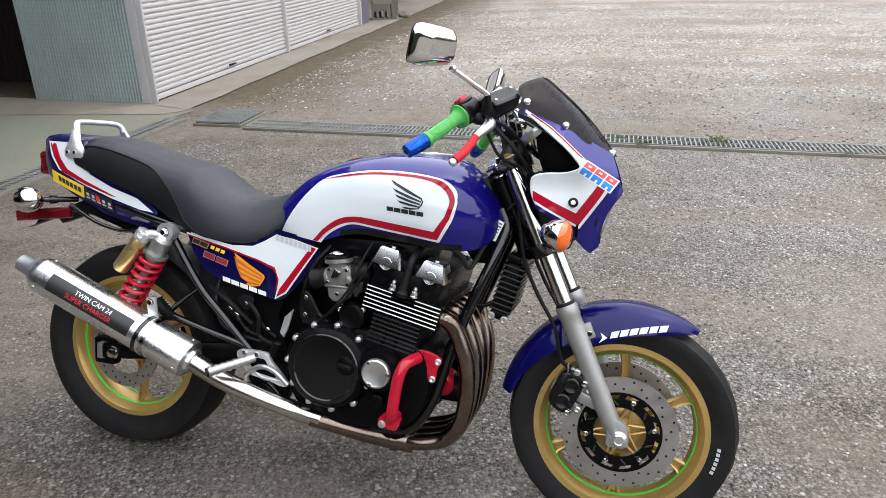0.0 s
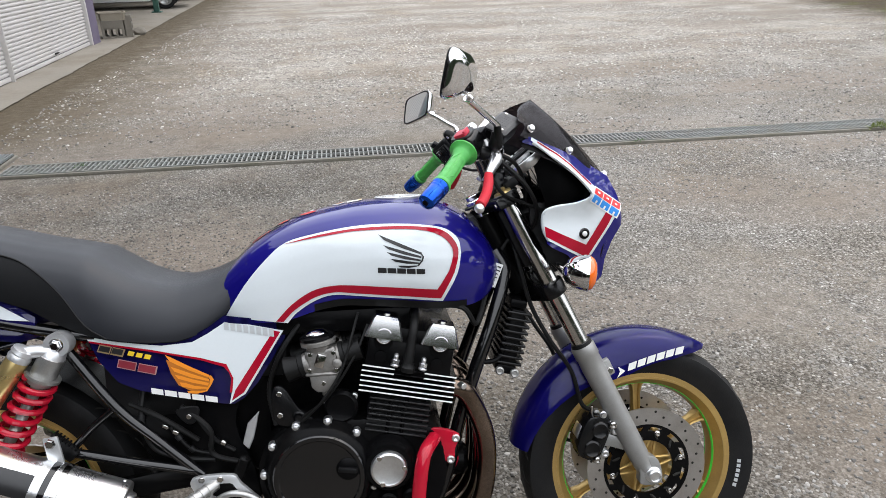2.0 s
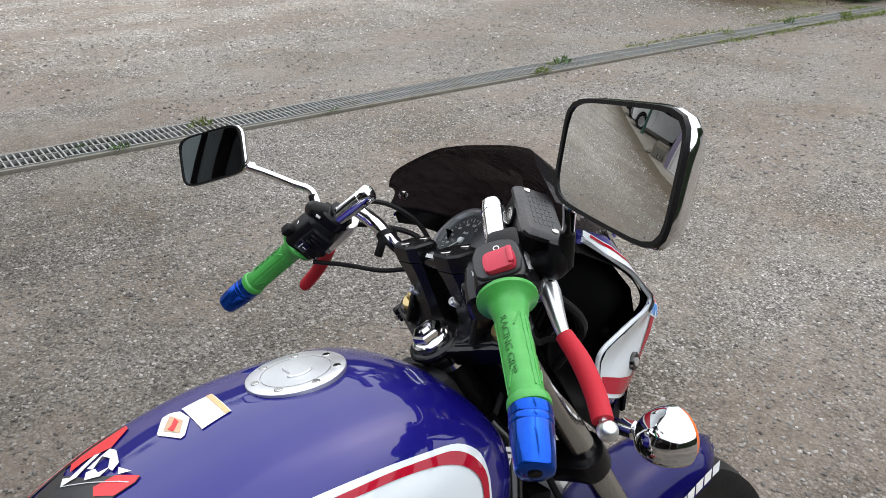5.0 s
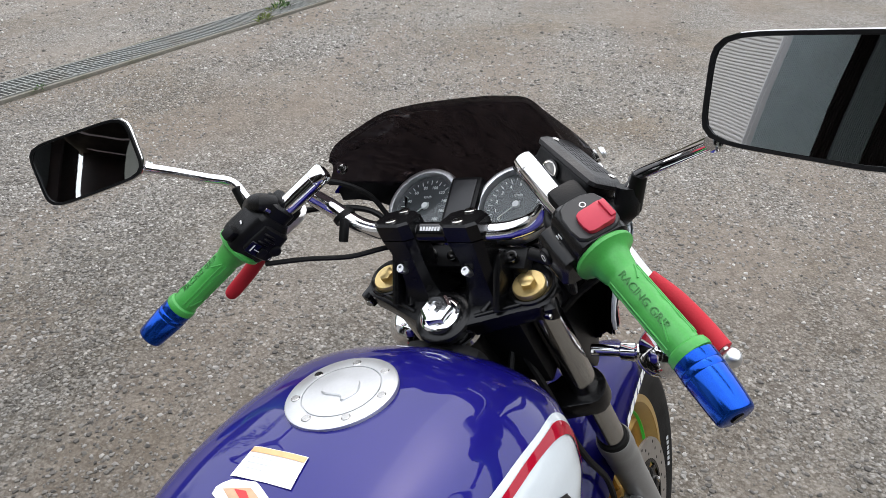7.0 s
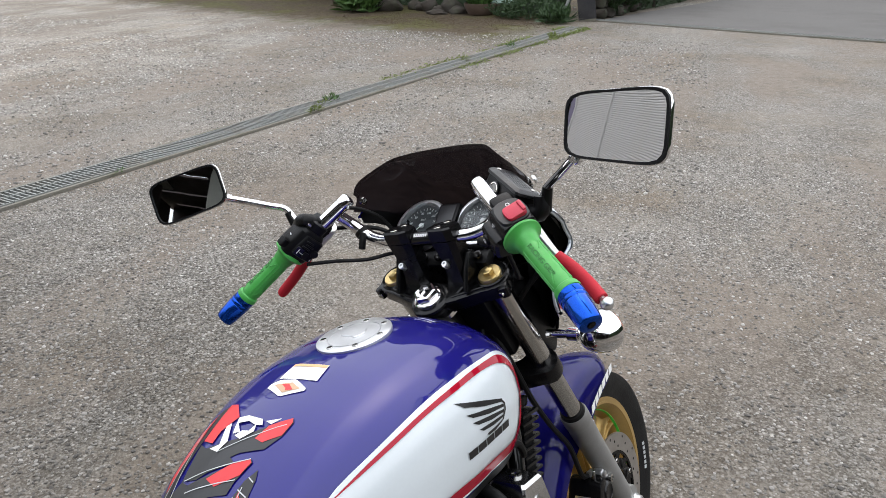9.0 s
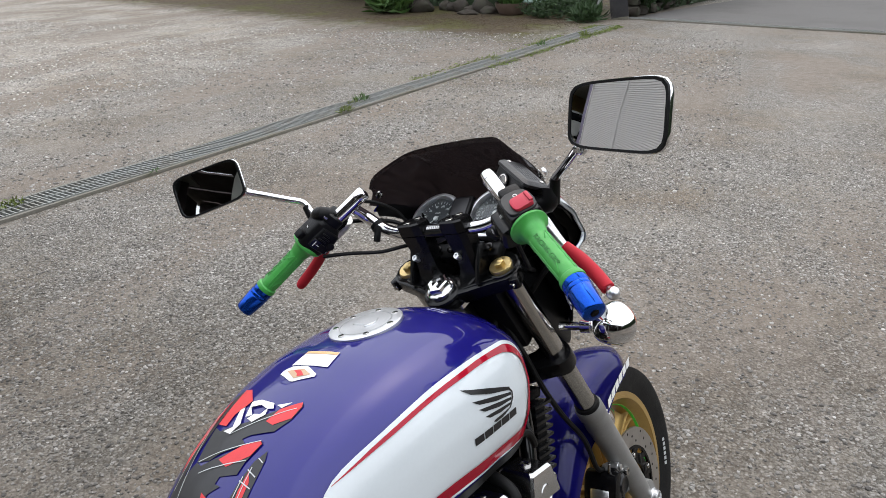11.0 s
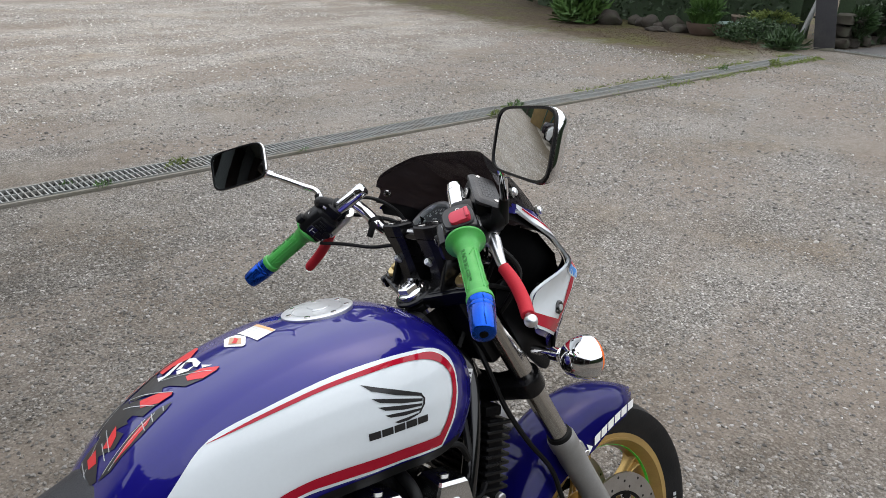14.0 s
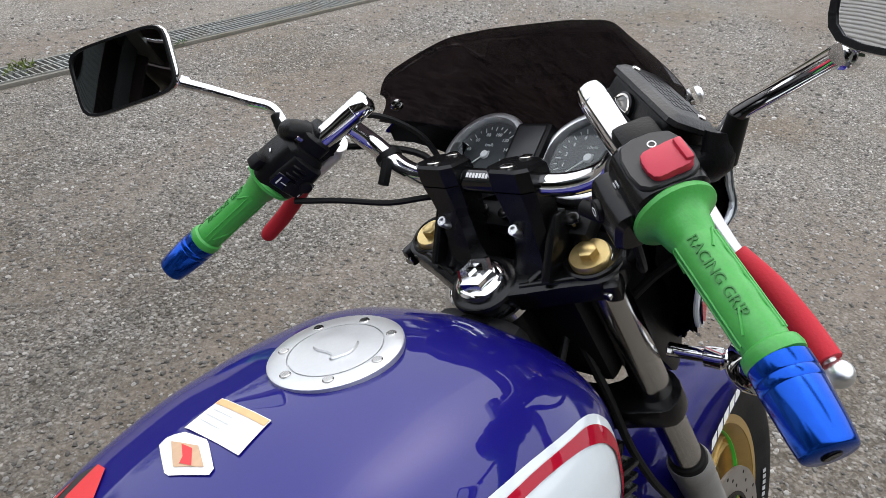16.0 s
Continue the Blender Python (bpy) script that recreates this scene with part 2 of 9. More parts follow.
def gravel_material():
    """Compacted yard gravel: pale chips in brown-grey dirt, with bare muddy patches and mossy edges."""
    m = bpy.data.materials.new("yard_gravel")
    m.use_nodes = True
    nt = m.node_tree
    L = nt.links.new
    b = nt.nodes["Principled BSDF"]
    tc = nt.nodes.new("ShaderNodeTexCoord")

    def ramp(src, stops):
        r = nt.nodes.new("ShaderNodeValToRGB")
        els = r.color_ramp.elements
        while len(els) < len(stops):
            els.new(0.5)
        for e, (p, c) in zip(els, stops):
            e.position = p
            e.color = (*c, 1)
        L(src, r.inputs["Fac"])
        return r.outputs["Color"]

    def mix(f, a, c, mode="MIX"):
        x = nt.nodes.new("ShaderNodeMix")
        x.data_type, x.blend_type = "RGBA", mode
        for sock, v in ((x.inputs[0], f), (x.inputs[6], a), (x.inputs[7], c)):
            if hasattr(v, "links"):
                L(v, sock)
            else:
                sock.default_value = v if isinstance(v, float) else (*v, 1)
        return x.outputs[2]

    def tex(kind, scale, **kw):
        n = nd(nt, kind, Scale=scale, **kw)
        L(tc.outputs["Object"], n.inputs["Vector"])
        return n

    broad = tex("ShaderNodeTexNoise", 0.8, Detail=5.0, Roughness=0.6)
    mid = tex("ShaderNodeTexNoise", 3.2, Detail=5.0, Roughness=0.65)
    fine = tex("ShaderNodeTexNoise", 60.0, Detail=5.0, Roughness=0.7)
    v1 = tex("ShaderNodeTexVoronoi", 78.0)
    v2 = tex("ShaderNodeTexVoronoi", 170.0)
    v0 = tex("ShaderNodeTexVoronoi", 30.0)
    heap = tex("ShaderNodeTexNoise", 1.25, Detail=6.0, Roughness=0.68)
    turned = nt.nodes.new("ShaderNodeMapping")
    turned.inputs["Rotation"].default_value = (0, 0, radians(20))
    turned.inputs["Scale"].default_value = (0.30, 0.95, 1.0)
    L(tc.outputs["Object"], turned.inputs["Vector"])
    swath = nd(nt, "ShaderNodeTexNoise", Scale=1.0, Detail=4.0, Roughness=0.55)
    L(turned.outputs[0], swath.inputs["Vector"])
    dirt = ramp(broad.outputs["Fac"], [(0.36, (0.19, 0.159, 0.124)), (0.5, (0.185, 0.164, 0.137)), (0.66, (0.18, 0.170, 0.155))])
    dirt = mix(ramp(mid.outputs["Fac"], [(0.45, (0, 0, 0)), (0.72, (0.75, 0.75, 0.75))]), dirt, (0.105, 0.088, 0.07))
    chip1 = ramp(v1.outputs["Color"], [(0.08, (0.052, 0.049, 0.045)), (0.42, (0.142, 0.135, 0.126)), (0.75, (0.236, 0.231, 0.222)), (0.97, (0.50, 0.495, 0.48))])
    chip2 = ramp(v2.outputs["Color"], [(0.10, (0.058, 0.054, 0.048)), (0.5, (0.155, 0.147, 0.135)), (0.92, (0.37, 0.365, 0.35))])
    amount = ramp(heap.outputs["Fac"], [(0.40, (0.38, 0.38, 0.38)), (0.56, (0.94, 0.94, 0.94))])
    col = mix(amount, dirt, chip2)
    inside = ramp(v1.outputs["Distance"], [(0.36, (1, 1, 1)), (0.52, (0, 0, 0))])
    both = mix(1.0, inside, amount, "MULTIPLY")
    col = mix(both, col, chip1)
    # shade between the chips, painted as darker rims
    gap_shade = ramp(v1.outputs["Distance"], [(0.40, (1.06, 1.06, 1.06)), (0.72, (0.50, 0.485, 0.465))])
    col = mix(amount, col, mix(1.0, col, gap_shade, "MULTIPLY"))
    col = mix(1.0, col, ramp(fine.outputs["Fac"], [(0.3, (0.74, 0.73, 0.72)), (0.5, (0.99, 0.99, 0.98)), (0.7, (1.24, 1.23, 1.22))]), "MULTIPLY")
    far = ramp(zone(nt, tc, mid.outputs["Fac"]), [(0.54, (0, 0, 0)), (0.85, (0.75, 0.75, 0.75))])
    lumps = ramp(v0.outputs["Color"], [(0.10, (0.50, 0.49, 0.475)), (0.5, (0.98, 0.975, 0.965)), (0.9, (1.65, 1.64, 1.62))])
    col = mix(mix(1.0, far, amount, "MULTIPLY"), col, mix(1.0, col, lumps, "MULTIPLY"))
    mottle = tex("ShaderNodeTexNoise", 11.0, Detail=9.0, Roughness=0.78)
    col = mix(1.0, col, ramp(mottle.outputs["Fac"], [(0.3, (0.70, 0.685, 0.67)), (0.5, (0.97, 0.97, 0.97)), (0.7, (1.26, 1.255, 1.245))]), "MULTIPLY")
    # place tint: shade beside the barn painted into the ground
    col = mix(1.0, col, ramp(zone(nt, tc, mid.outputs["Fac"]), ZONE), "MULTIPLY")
    col = mix(1.0, col, ramp(broad.outputs["Fac"], [(0.36, (0.80, 0.765, 0.72)), (0.5, (0.99, 0.985, 0.98)), (0.64, (1.12, 1.12, 1.12))]), "MULTIPLY")
    dust = ramp(swath.outputs["Fac"], [(0.46, (0, 0, 0)), (0.60, (0.70, 0.70, 0.70))])
    col = mix(dust, col, ramp(mottle.outputs["Fac"], [(0.3, (0.125, 0.101, 0.079)), (0.6, (0.205, 0.172, 0.141))]))
    # leaf-littered soil of the planting bed, with a ragged edge
    sx = nt.nodes.new("ShaderNodeSeparateXYZ")
    L(tc.outputs["Object"], sx.inputs[0])

    def lin(kx, ky, c):
        m1 = nt.nodes.new("ShaderNodeMath")
        m1.operation = "MULTIPLY_ADD"
        m1.inputs[1].default_value, m1.inputs[2].default_value = kx, c
        L(sx.outputs["X"], m1.inputs[0])
        m2 = nt.nodes.new("ShaderNodeMath")
        m2.operation = "MULTIPLY_ADD"
        m2.inputs[1].default_value = ky
        L(sx.outputs["Y"], m2.inputs[0])
        L(m1.outputs[0], m2.inputs[2])
        return m2.outputs[0]

    def two(op, p, q):
        m1 = nt.nodes.new("ShaderNodeMath")
        m1.operation = op
        L(p, m1.inputs[0])
        L(q, m1.inputs[1])
        return m1.outputs[0]

    d = two("MINIMUM", lin(1.0, -0.42, -8.1), lin(0.1855, 1.0, -6.5))
    wob = nt.nodes.new("ShaderNodeMath")
    wob.operation = "MULTIPLY_ADD"
    wob.inputs[1].default_value, wob.inputs[2].default_value = 2.6, -1.3
    L(mid.outputs["Fac"], wob.inputs[0])
    edge = nt.nodes.new("ShaderNodeMapRange")
    edge.inputs["From Min"].default_value, edge.inputs["From Max"].default_value = -0.7, 0.7
    L(two("ADD", d, wob.outputs[0]), edge.inputs["Value"])
    litter = tex("ShaderNodeTexNoise", 9.0, Detail=6.0, Roughness=0.75)
    soil = ramp(litter.outputs["Fac"], [(0.3, (0.030, 0.023, 0.015)), (0.5, (0.074, 0.055, 0.034)), (0.64, (0.098, 0.075, 0.047)), (0.8, (0.20, 0.16, 0.11))])
    soil = mix(ramp(broad.outputs["Fac"], [(0.48, (0, 0, 0)), (0.60, (0.8, 0.8, 0.8))]), soil, ramp(litter.outputs["Fac"], [(0.3, (0.040, 0.040, 0.012)), (0.7, (0.120, 0.112, 0.036))]))
    col = mix(edge.outputs[0], col, soil)
    # washed-down dirt along the apron of the shed
    near = nt.nodes.new("ShaderNodeMapRange")
    near.inputs["From Min"].default_value, near.inputs["From Max"].default_value = -2.5, -0.9
    L(two("ADD", lin(-0.990, 0.142, -4.119), wob.outputs[0]), near.inputs["Value"])
    start = nt.nodes.new("ShaderNodeMapRange")
    start.inputs["From Min"].default_value, start.inputs["From Max"].default_value = -0.6, 0.3
    L(lin(0.142, 0.990, -6.80), start.inputs["Value"])
    band = two("MULTIPLY", near.outputs[0], start.outputs[0])
    earth = ramp(litter.outputs["Fac"], [(0.3, (0.062, 0.049, 0.030)), (0.55, (0.104, 0.083, 0.055)), (0.75, (0.165, 0.139, 0.106))])
    col = mix(band, col, earth)
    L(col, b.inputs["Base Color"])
    b.inputs["Roughness"].default_value = 0.9
    b.inputs["Specular IOR Level"].default_value = 0.25
    h = nt.nodes.new("ShaderNodeMath")
    h.operation = "MULTIPLY_ADD"
    h.inputs[1].default_value = -0.7
    L(v1.outputs["Distance"], h.inputs[0])
    L(fine.outputs["Fac"], h.inputs[2])
    bp = nd(nt, "ShaderNodeBump", Strength=0.75, Distance=0.009)
    L(h.outputs[0], bp.inputs["Height"])
    L(bp.outputs[0], b.inputs["Normal"])
    return m


GRAVEL = gravel_material()
STONE = bpy.data.materials.new("gravel_chip")
STONE.use_nodes = True
_nt = STONE.node_tree
_g = _nt.nodes.new("ShaderNodeNewGeometry")
_r = _nt.nodes.new("ShaderNodeValToRGB")
for _p, _c in ((0.25, (0.126, 0.119, 0.110)), (0.60, (0.186, 0.177, 0.164)), (0.90, (0.275, 0.267, 0.253))):
    _e = _r.color_ramp.elements.new(_p)
    _e.color = (*_c, 1)
_r.color_ramp.elements[0].color = (0.078, 0.074, 0.069, 1)
_r.color_ramp.elements[-1].color = (0.42, 0.41, 0.39, 1)
_nt.links.new(_g.outputs["Random Per Island"], _r.inputs["Fac"])
_tc = _nt.nodes.new("ShaderNodeTexCoord")
_w = nd(_nt, "ShaderNodeTexNoise", Scale=3.2, Detail=5.0, Roughness=0.65)
_nt.links.new(_tc.outputs["Object"], _w.inputs["Vector"])
# the same painted barn-side shade on the loose stones
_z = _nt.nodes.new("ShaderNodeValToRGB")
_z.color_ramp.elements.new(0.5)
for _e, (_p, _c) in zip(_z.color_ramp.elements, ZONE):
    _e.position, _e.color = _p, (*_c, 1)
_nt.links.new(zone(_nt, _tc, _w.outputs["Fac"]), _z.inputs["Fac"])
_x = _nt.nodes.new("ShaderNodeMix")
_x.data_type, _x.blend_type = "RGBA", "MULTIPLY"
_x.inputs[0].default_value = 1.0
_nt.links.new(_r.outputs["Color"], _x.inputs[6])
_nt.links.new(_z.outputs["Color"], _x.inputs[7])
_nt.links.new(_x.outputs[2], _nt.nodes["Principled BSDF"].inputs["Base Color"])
_nt.nodes["Principled BSDF"].inputs["Roughness"].default_value = 0.85
CONCRETE = mat("concrete", (0.235, 0.213, 0.178), 0.85, 0, 0.2, 1.3, 60, bump=0.4, stain=(0.155, 0.128, 0.092), amount=0.75)
GREENFLOOR = mat("worn_green_floor_paint", (0.165, 0.183, 0.146), 0.7, 0, 0.25, 0.8, 40, bump=0.3, stain=(0.215, 0.185, 0.137), amount=1.0)
GALV = mat("galvanised_steel", (0.24, 0.248, 0.235), 0.55, 0.25, 0.15, 6, 120, stain=(0.2, 0.17, 0.13), amount=0.5)
KERBM = mat("dirty_kerb_rail", (0.16, 0.148, 0.125), 0.85, 0, 0.25, 3, 60, bump=0.4, stain=(0.085, 0.085, 0.045), amount=0.7)
GRATEM = mat("blue_grey_grating", (0.22, 0.235, 0.235), 0.5, 0.3, 0.2, 6, 120, stain=(0.12, 0.09, 0.06), amount=0.5)
# near-black colour that paints shade into drains, holes and grooves
PAINTED_DEPTH = mat("painted_depth_shade", (0.014, 0.013, 0.011), 0.95, 0, 0.2)
SHUTTER = mat("shutter_steel", (0.47, 0.455, 0.45), 0.5, 0, 0.05, 2.0, 60, stain=(0.48, 0.45, 0.4), amount=0.4)
CORR = mat("corrugated_steel", (0.47, 0.53, 0.55), 0.36, 0.3, 0.08, 1.2, 60, stain=(0.34, 0.34, 0.33), amount=0.4)
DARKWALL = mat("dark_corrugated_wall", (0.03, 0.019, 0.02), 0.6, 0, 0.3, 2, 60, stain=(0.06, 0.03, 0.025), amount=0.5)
TRIM = mat("shed_trim", (0.50, 0.49, 0.50), 0.5, 0.1, 0.06, 2, 60)
PURPLE = mat("grey_purple_panel", (0.13, 0.11, 0.17), 0.6, 0, 0.12, 2, 60)


# ---- building helpers ----
def V(*a):
    return Vector(a)


def put(ob_name, bm, material, smooth=38.0):
    me = bpy.data.meshes.new(ob_name)
    bmesh.ops.recalc_face_normals(bm, faces=bm.faces)
    for f in bm.faces:
        f.smooth = smooth > 0
    bm.to_mesh(me)
    bm.free()
    if smooth > 0:
        me.set_sharp_from_angle(angle=radians(smooth))
    if material:
        me.materials.append(material)
    return new(ob_name, me)


def part(name, bm, material, parent, label="", smooth=38.0, m=None):
    ob = put(name, bm, material, smooth)
    ob.parent = parent
    if m is not None:
        ob.matrix_basis = m
    if label:
        ob["label"] = label
    return ob


def thing(name, label, category, m=None, group="", kind=""):
    ob = new(name)
    ob.empty_display_size = 0.1
    if m is not None:
        ob.matrix_basis = m
    return tagged(ob, label, category, group, kind)


def loft(rings, closed=True, caps=True, bm=None):
    bm = bm or bmesh.new()
    rows = [[bm.verts.new(p) for p in r] for r in rings]
    n = len(rows[0])
    for a, b in zip(rows, rows[1:]):
        for i in range(n if closed else n - 1):
            j = (i + 1) % n
            bm.faces.new((a[i], a[j], b[j], b[i]))
    if caps and closed:
        bm.faces.new(rows[0][::-1])
        bm.faces.new(rows[-1])
    return bm


def smooth_path(pts, res=6, closed=False):
    pts = [Vector(p) for p in pts]
    if len(pts) < 3 and not closed:
        return [pts[0].lerp(pts[-1], i / res) for i in range(res + 1)]
    out, n = [], len(pts)
    for i in range(n if closed else n - 1):
        if closed:
            p0, p1, p2, p3 = pts[i - 1], pts[i], pts[(i + 1) % n], pts[(i + 2) % n]
        else:
            p1, p2 = pts[i], pts[i + 1]
            p0 = pts[i - 1] if i else p1 * 2 - p2
            p3 = pts[i + 2] if i + 2 < n else p2 * 2 - p1
        for k in range(res):
            t = k / res
            out.append(0.5 * (2 * p1 + (p2 - p0) * t + (2 * p0 - 5 * p1 + 4 * p2 - p3) * t * t + (3 * p1 - p0 - 3 * p2 + p3) * t ** 3))
    if not closed:
        out.append(pts[-1])
    return out


def tube(pts, r, n=12, res=6, bm=None, flat=1.0):
    """A bent tube; r is one radius, or one for each point."""
    path = smooth_path(pts, res)
    m = len(path)
    radii = [r] * m if isinstance(r, (int, float)) else list(np.interp(np.linspace(0, 1, m), np.linspace(0, 1, len(r)), r))
    d = (path[1] - path[0]).normalized()
    u = d.orthogonal().normalized()
    rings = []
    for i, p in enumerate(path):
        q = (path[min(i + 1, m - 1)] - path[max(i - 1, 0)]).normalized()
        u = (u - q * u.dot(q)).normalized()
        w = q.cross(u)
        rings.append([p + (u * math.cos(a) + w * math.sin(a) * flat) * radii[i] for a in np.linspace(0, 2 * math.pi, n, endpoint=False)])
    return loft(rings, bm=bm)


def lathe(p, d, prof, n=28, bm=None, ring=False):
    """Turns (distance along d, radius) pairs about the line from p along d."""
    p, d = Vector(p), Vector(d).normalized()
    u = d.orthogonal().normalized()
    w = d.cross(u)
    rings = [[p + d * s + (u * math.cos(a) + w * math.sin(a)) * max(r, 1e-4) for a in np.linspace(0, 2 * math.pi, n, endpoint=False)] for s, r in prof]
    return loft(rings + rings[:1], caps=False, bm=bm) if ring else loft(rings, bm=bm)


def rod(a, b, r, r2=None, n=14, bm=None, c=0.15):
    a, b = Vector(a), Vector(b)
    L = (b - a).length
    r2 = r if r2 is None else r2
    e = min(c * r, L * 0.2)
    return lathe(a, b - a, [(0, r - e), (e, r), (L - e, r2), (L, r2 - e)], n, bm)


def box(c, size, rot=None, bevel=0.0, seg=2, bm=None):
    b = bmesh.new()
    bmesh.ops.create_cube(b, size=1)
    bmesh.ops.scale(b, vec=size, verts=b.verts)
    if bevel:
        bmesh.ops.bevel(b, geom=b.edges[:], offset=bevel, segments=seg, affect="EDGES", profile=0.6)
    mm = Matrix.Translation(c) @ (rot.to_4x4() if rot else Matrix())
    bmesh.ops.transform(b, matrix=mm, verts=b.verts)
    return join(bm, b)


def join(bm, b):
    if bm is None:
        return b
    me = bpy.data.meshes.new("scratch")
    b.to_mesh(me)
    b.free()
    bm.from_mesh(me)
    bpy.data.meshes.remove(me)
    return bm


def prism(poly, lo, hi, bevel=0.0, seg=2, place=None, bm=None):
    """A polygon in x, z given thickness from y=lo to y=hi; place maps it elsewhere."""
    b = bmesh.new()
    f = b.faces.new([b.verts.new((x, lo, z)) for x, z in poly])
    bmesh.ops.recalc_face_normals(b, faces=[f])
    r = bmesh.ops.extrude_face_region(b, geom=[f])
    bmesh.ops.translate(b, vec=(0, hi - lo, 0), verts=[e for e in r["geom"] if isinstance(e, bmesh.types.BMVert)])
    if bevel:
        bmesh.ops.recalc_face_normals(b, faces=b.faces)
        bmesh.ops.bevel(b, geom=b.edges[:], offset=bevel, segments=seg, affect="EDGES", profile=0.6)
    if place is not None:
        bmesh.ops.transform(b, matrix=place, verts=b.verts)
    return join(bm, b)


def rounded(pts, res=5):
    return [(p.x, p.z) for p in smooth_path([(x, 0, z) for x, z in pts], res, True)]


def sheet(poly, surface, step=0.02, thick=0.0, bm=None):
    """A polygon in two coordinates laid on a surface(u, v), cut fine enough to follow it."""
    b = bmesh.new()
    b.faces.new([b.verts.new((u, v, 0)) for u, v in poly])
    b.normal_update()
    bmesh.ops.triangulate(b, faces=b.faces[:])
    us, vs = [p[0] for p in poly], [p[1] for p in poly]
    for k, (lo, hi) in enumerate(((min(us), max(us)), (min(vs), max(vs)))):
        n = int((hi - lo) / step)
        for i in range(1, n + 1):
            at = lo + (hi - lo) * i / (n + 1)
            co, no = ((at, 0, 0), (1, 0, 0)) if k == 0 else ((0, at, 0), (0, 1, 0))
            bmesh.ops.bisect_plane(b, geom=b.verts[:] + b.edges[:] + b.faces[:], plane_co=co, plane_no=no)
    for v in b.verts:
        v.co = surface(v.co.x, v.co.y)
    if thick:
        bmesh.ops.solidify(b, geom=b.faces[:], thickness=thick)
    return join(bm, b)


def lettering(text, size, m, material, parent, label="", extrude=0.0002):
    cu = bpy.data.curves.new("lettering", "FONT")
    cu.body, cu.size, cu.extrude = text, size, extrude
    cu.align_x, cu.align_y = "CENTER", "CENTER"
    tmp = bpy.data.objects.new("lettering", cu)
    scene.collection.objects.link(tmp)
    me = bpy.data.meshes.new_from_object(tmp.evaluated_get(bpy.context.evaluated_depsgraph_get()))
    bpy.data.objects.remove(tmp)
    me.materials.clear()
    me.materials.append(material)
    ob = new("lettering", me)
    ob.parent, ob.matrix_basis = parent, m
    if label:
        ob["label"] = label
    return ob


def axes(x, y, z, at):
    m = Matrix((x, y, z)).transposed().to_4x4()
    m.translation = at
    return m


# ---- ground and yard ----
def flat(name, pts, z, material, kind="structure", label="", category=""):
    bm = bmesh.new()
    bm.faces.new([bm.verts.new((x, y, z)) for x, y in pts])
    ob = put(name, bm, material, 0)
    return tagged(ob, label, category, "", kind)


def ragged(pts, amp, step=0.12, seed=1):
    """A polygon with worn, wandering edges."""
    out = []
    for (ax, ay), (bx, by) in zip(pts, pts[1:] + pts[:1]):
        n = max(1, min(80, int(math.hypot(bx - ax, by - ay) / step)))
        for i in range(n):
            x, y = ax + (bx - ax) * i / n, ay + (by - ay) * i / n
            out.append((x + amp * noise.noise((x * 2.1, y * 2.1, seed)) + amp * .5 * noise.noise((x * 9, y * 9, seed)), y + amp * noise.noise((x * 2.1, y * 2.1, seed + 5.0)) + amp * .5 * noise.noise((x * 9, y * 9, seed + 5.0))))
    return out


flat("ground", [(-150, -150), (200, -150), (200, 200), (-150, 200)], 0, GRAVEL, label="compacted grey-brown gravel yard with bare dirt patches", category="ground")


def stones(name, n, region, size, seed, label, thin=False):
    """Loose chips: small uneven domed pebbles, half sunk."""
    rng = np.random.default_rng(seed)
    x0, x1, y0, y1 = region
    five = [2 * math.pi * i / 5 for i in range(5)]
    base = np.array([(math.cos(a), math.sin(a), -.35) for a in five] + [(.80 * math.cos(a + .6), .80 * math.sin(a + .6), .55) for a in five] + [(0, 0, 1)])
    tri = np.array([q for i in range(5) for q in ((i, (i + 1) % 5, 5 + i), ((i + 1) % 5, 5 + (i + 1) % 5, 5 + i), (5 + i, 5 + (i + 1) % 5, 10))])
    m = len(base)
    s = size[0] + (size[1] - size[0]) * rng.random(n) ** 2.6
    a = rng.random(n) * 6.283
    pts = base[None] * (1 + 0.5 * (rng.random((n, m, 1)) - 0.5)) * s[:, None, None]
    pts *= np.stack([np.ones(n), 0.6 + 0.4 * rng.random(n), 0.40 + 0.35 * rng.random(n)], 1)[:, None]
    pts += (rng.random((n, m, 3)) - 0.5) * s[:, None, None] * 0.22
    c, q = np.cos(a)[:, None], np.sin(a)[:, None]
    x, y = pts[..., 0] * c - pts[..., 1] * q, pts[..., 0] * q + pts[..., 1] * c
    cx, cy = x0 + (x1 - x0) * rng.random(n), y0 + (y1 - y0) * rng.random(n)
    keep = np.array([noise.noise((u * 0.55, v * 0.55, 3.0)) + 0.35 * noise.noise((u * 2, v * 2, 9.0)) for u, v in zip(cx, cy)]) > rng.random(n) * 0.9 - 0.45
    drain = np.abs(cy - (5.98 - 0.1855 * cx)) < 0.19
    slab = cx < -2.42 - (6.5 - cy) * 0.2
    keep &= ~drain & ~slab
    if thin:
        keep &= rng.random(n) < np.clip((x1 - cx) / 3.4, 0, 1)
    else:
        keep &= (cy > 6.2 - .1855 * cx) | (cx > 3.6)
    pts = np.stack([x + cx[:, None], y + cy[:, None], pts[..., 2] + s[:, None] * 0.12], 2)[keep]
    k = len(pts)
    me = bpy.data.meshes.new(name)
    me.from_pydata(pts.reshape(-1, 3).tolist(), [], (tri[None] + m * np.arange(k)[:, None, None]).reshape(-1, 3).tolist())
    me.materials.append(STONE)
    return tagged(new(name, me), label, "gravel", "", "stuff")


def drain_y(x):
    """Where the long drain's middle runs."""
    return 5.98 - 0.1855 * x


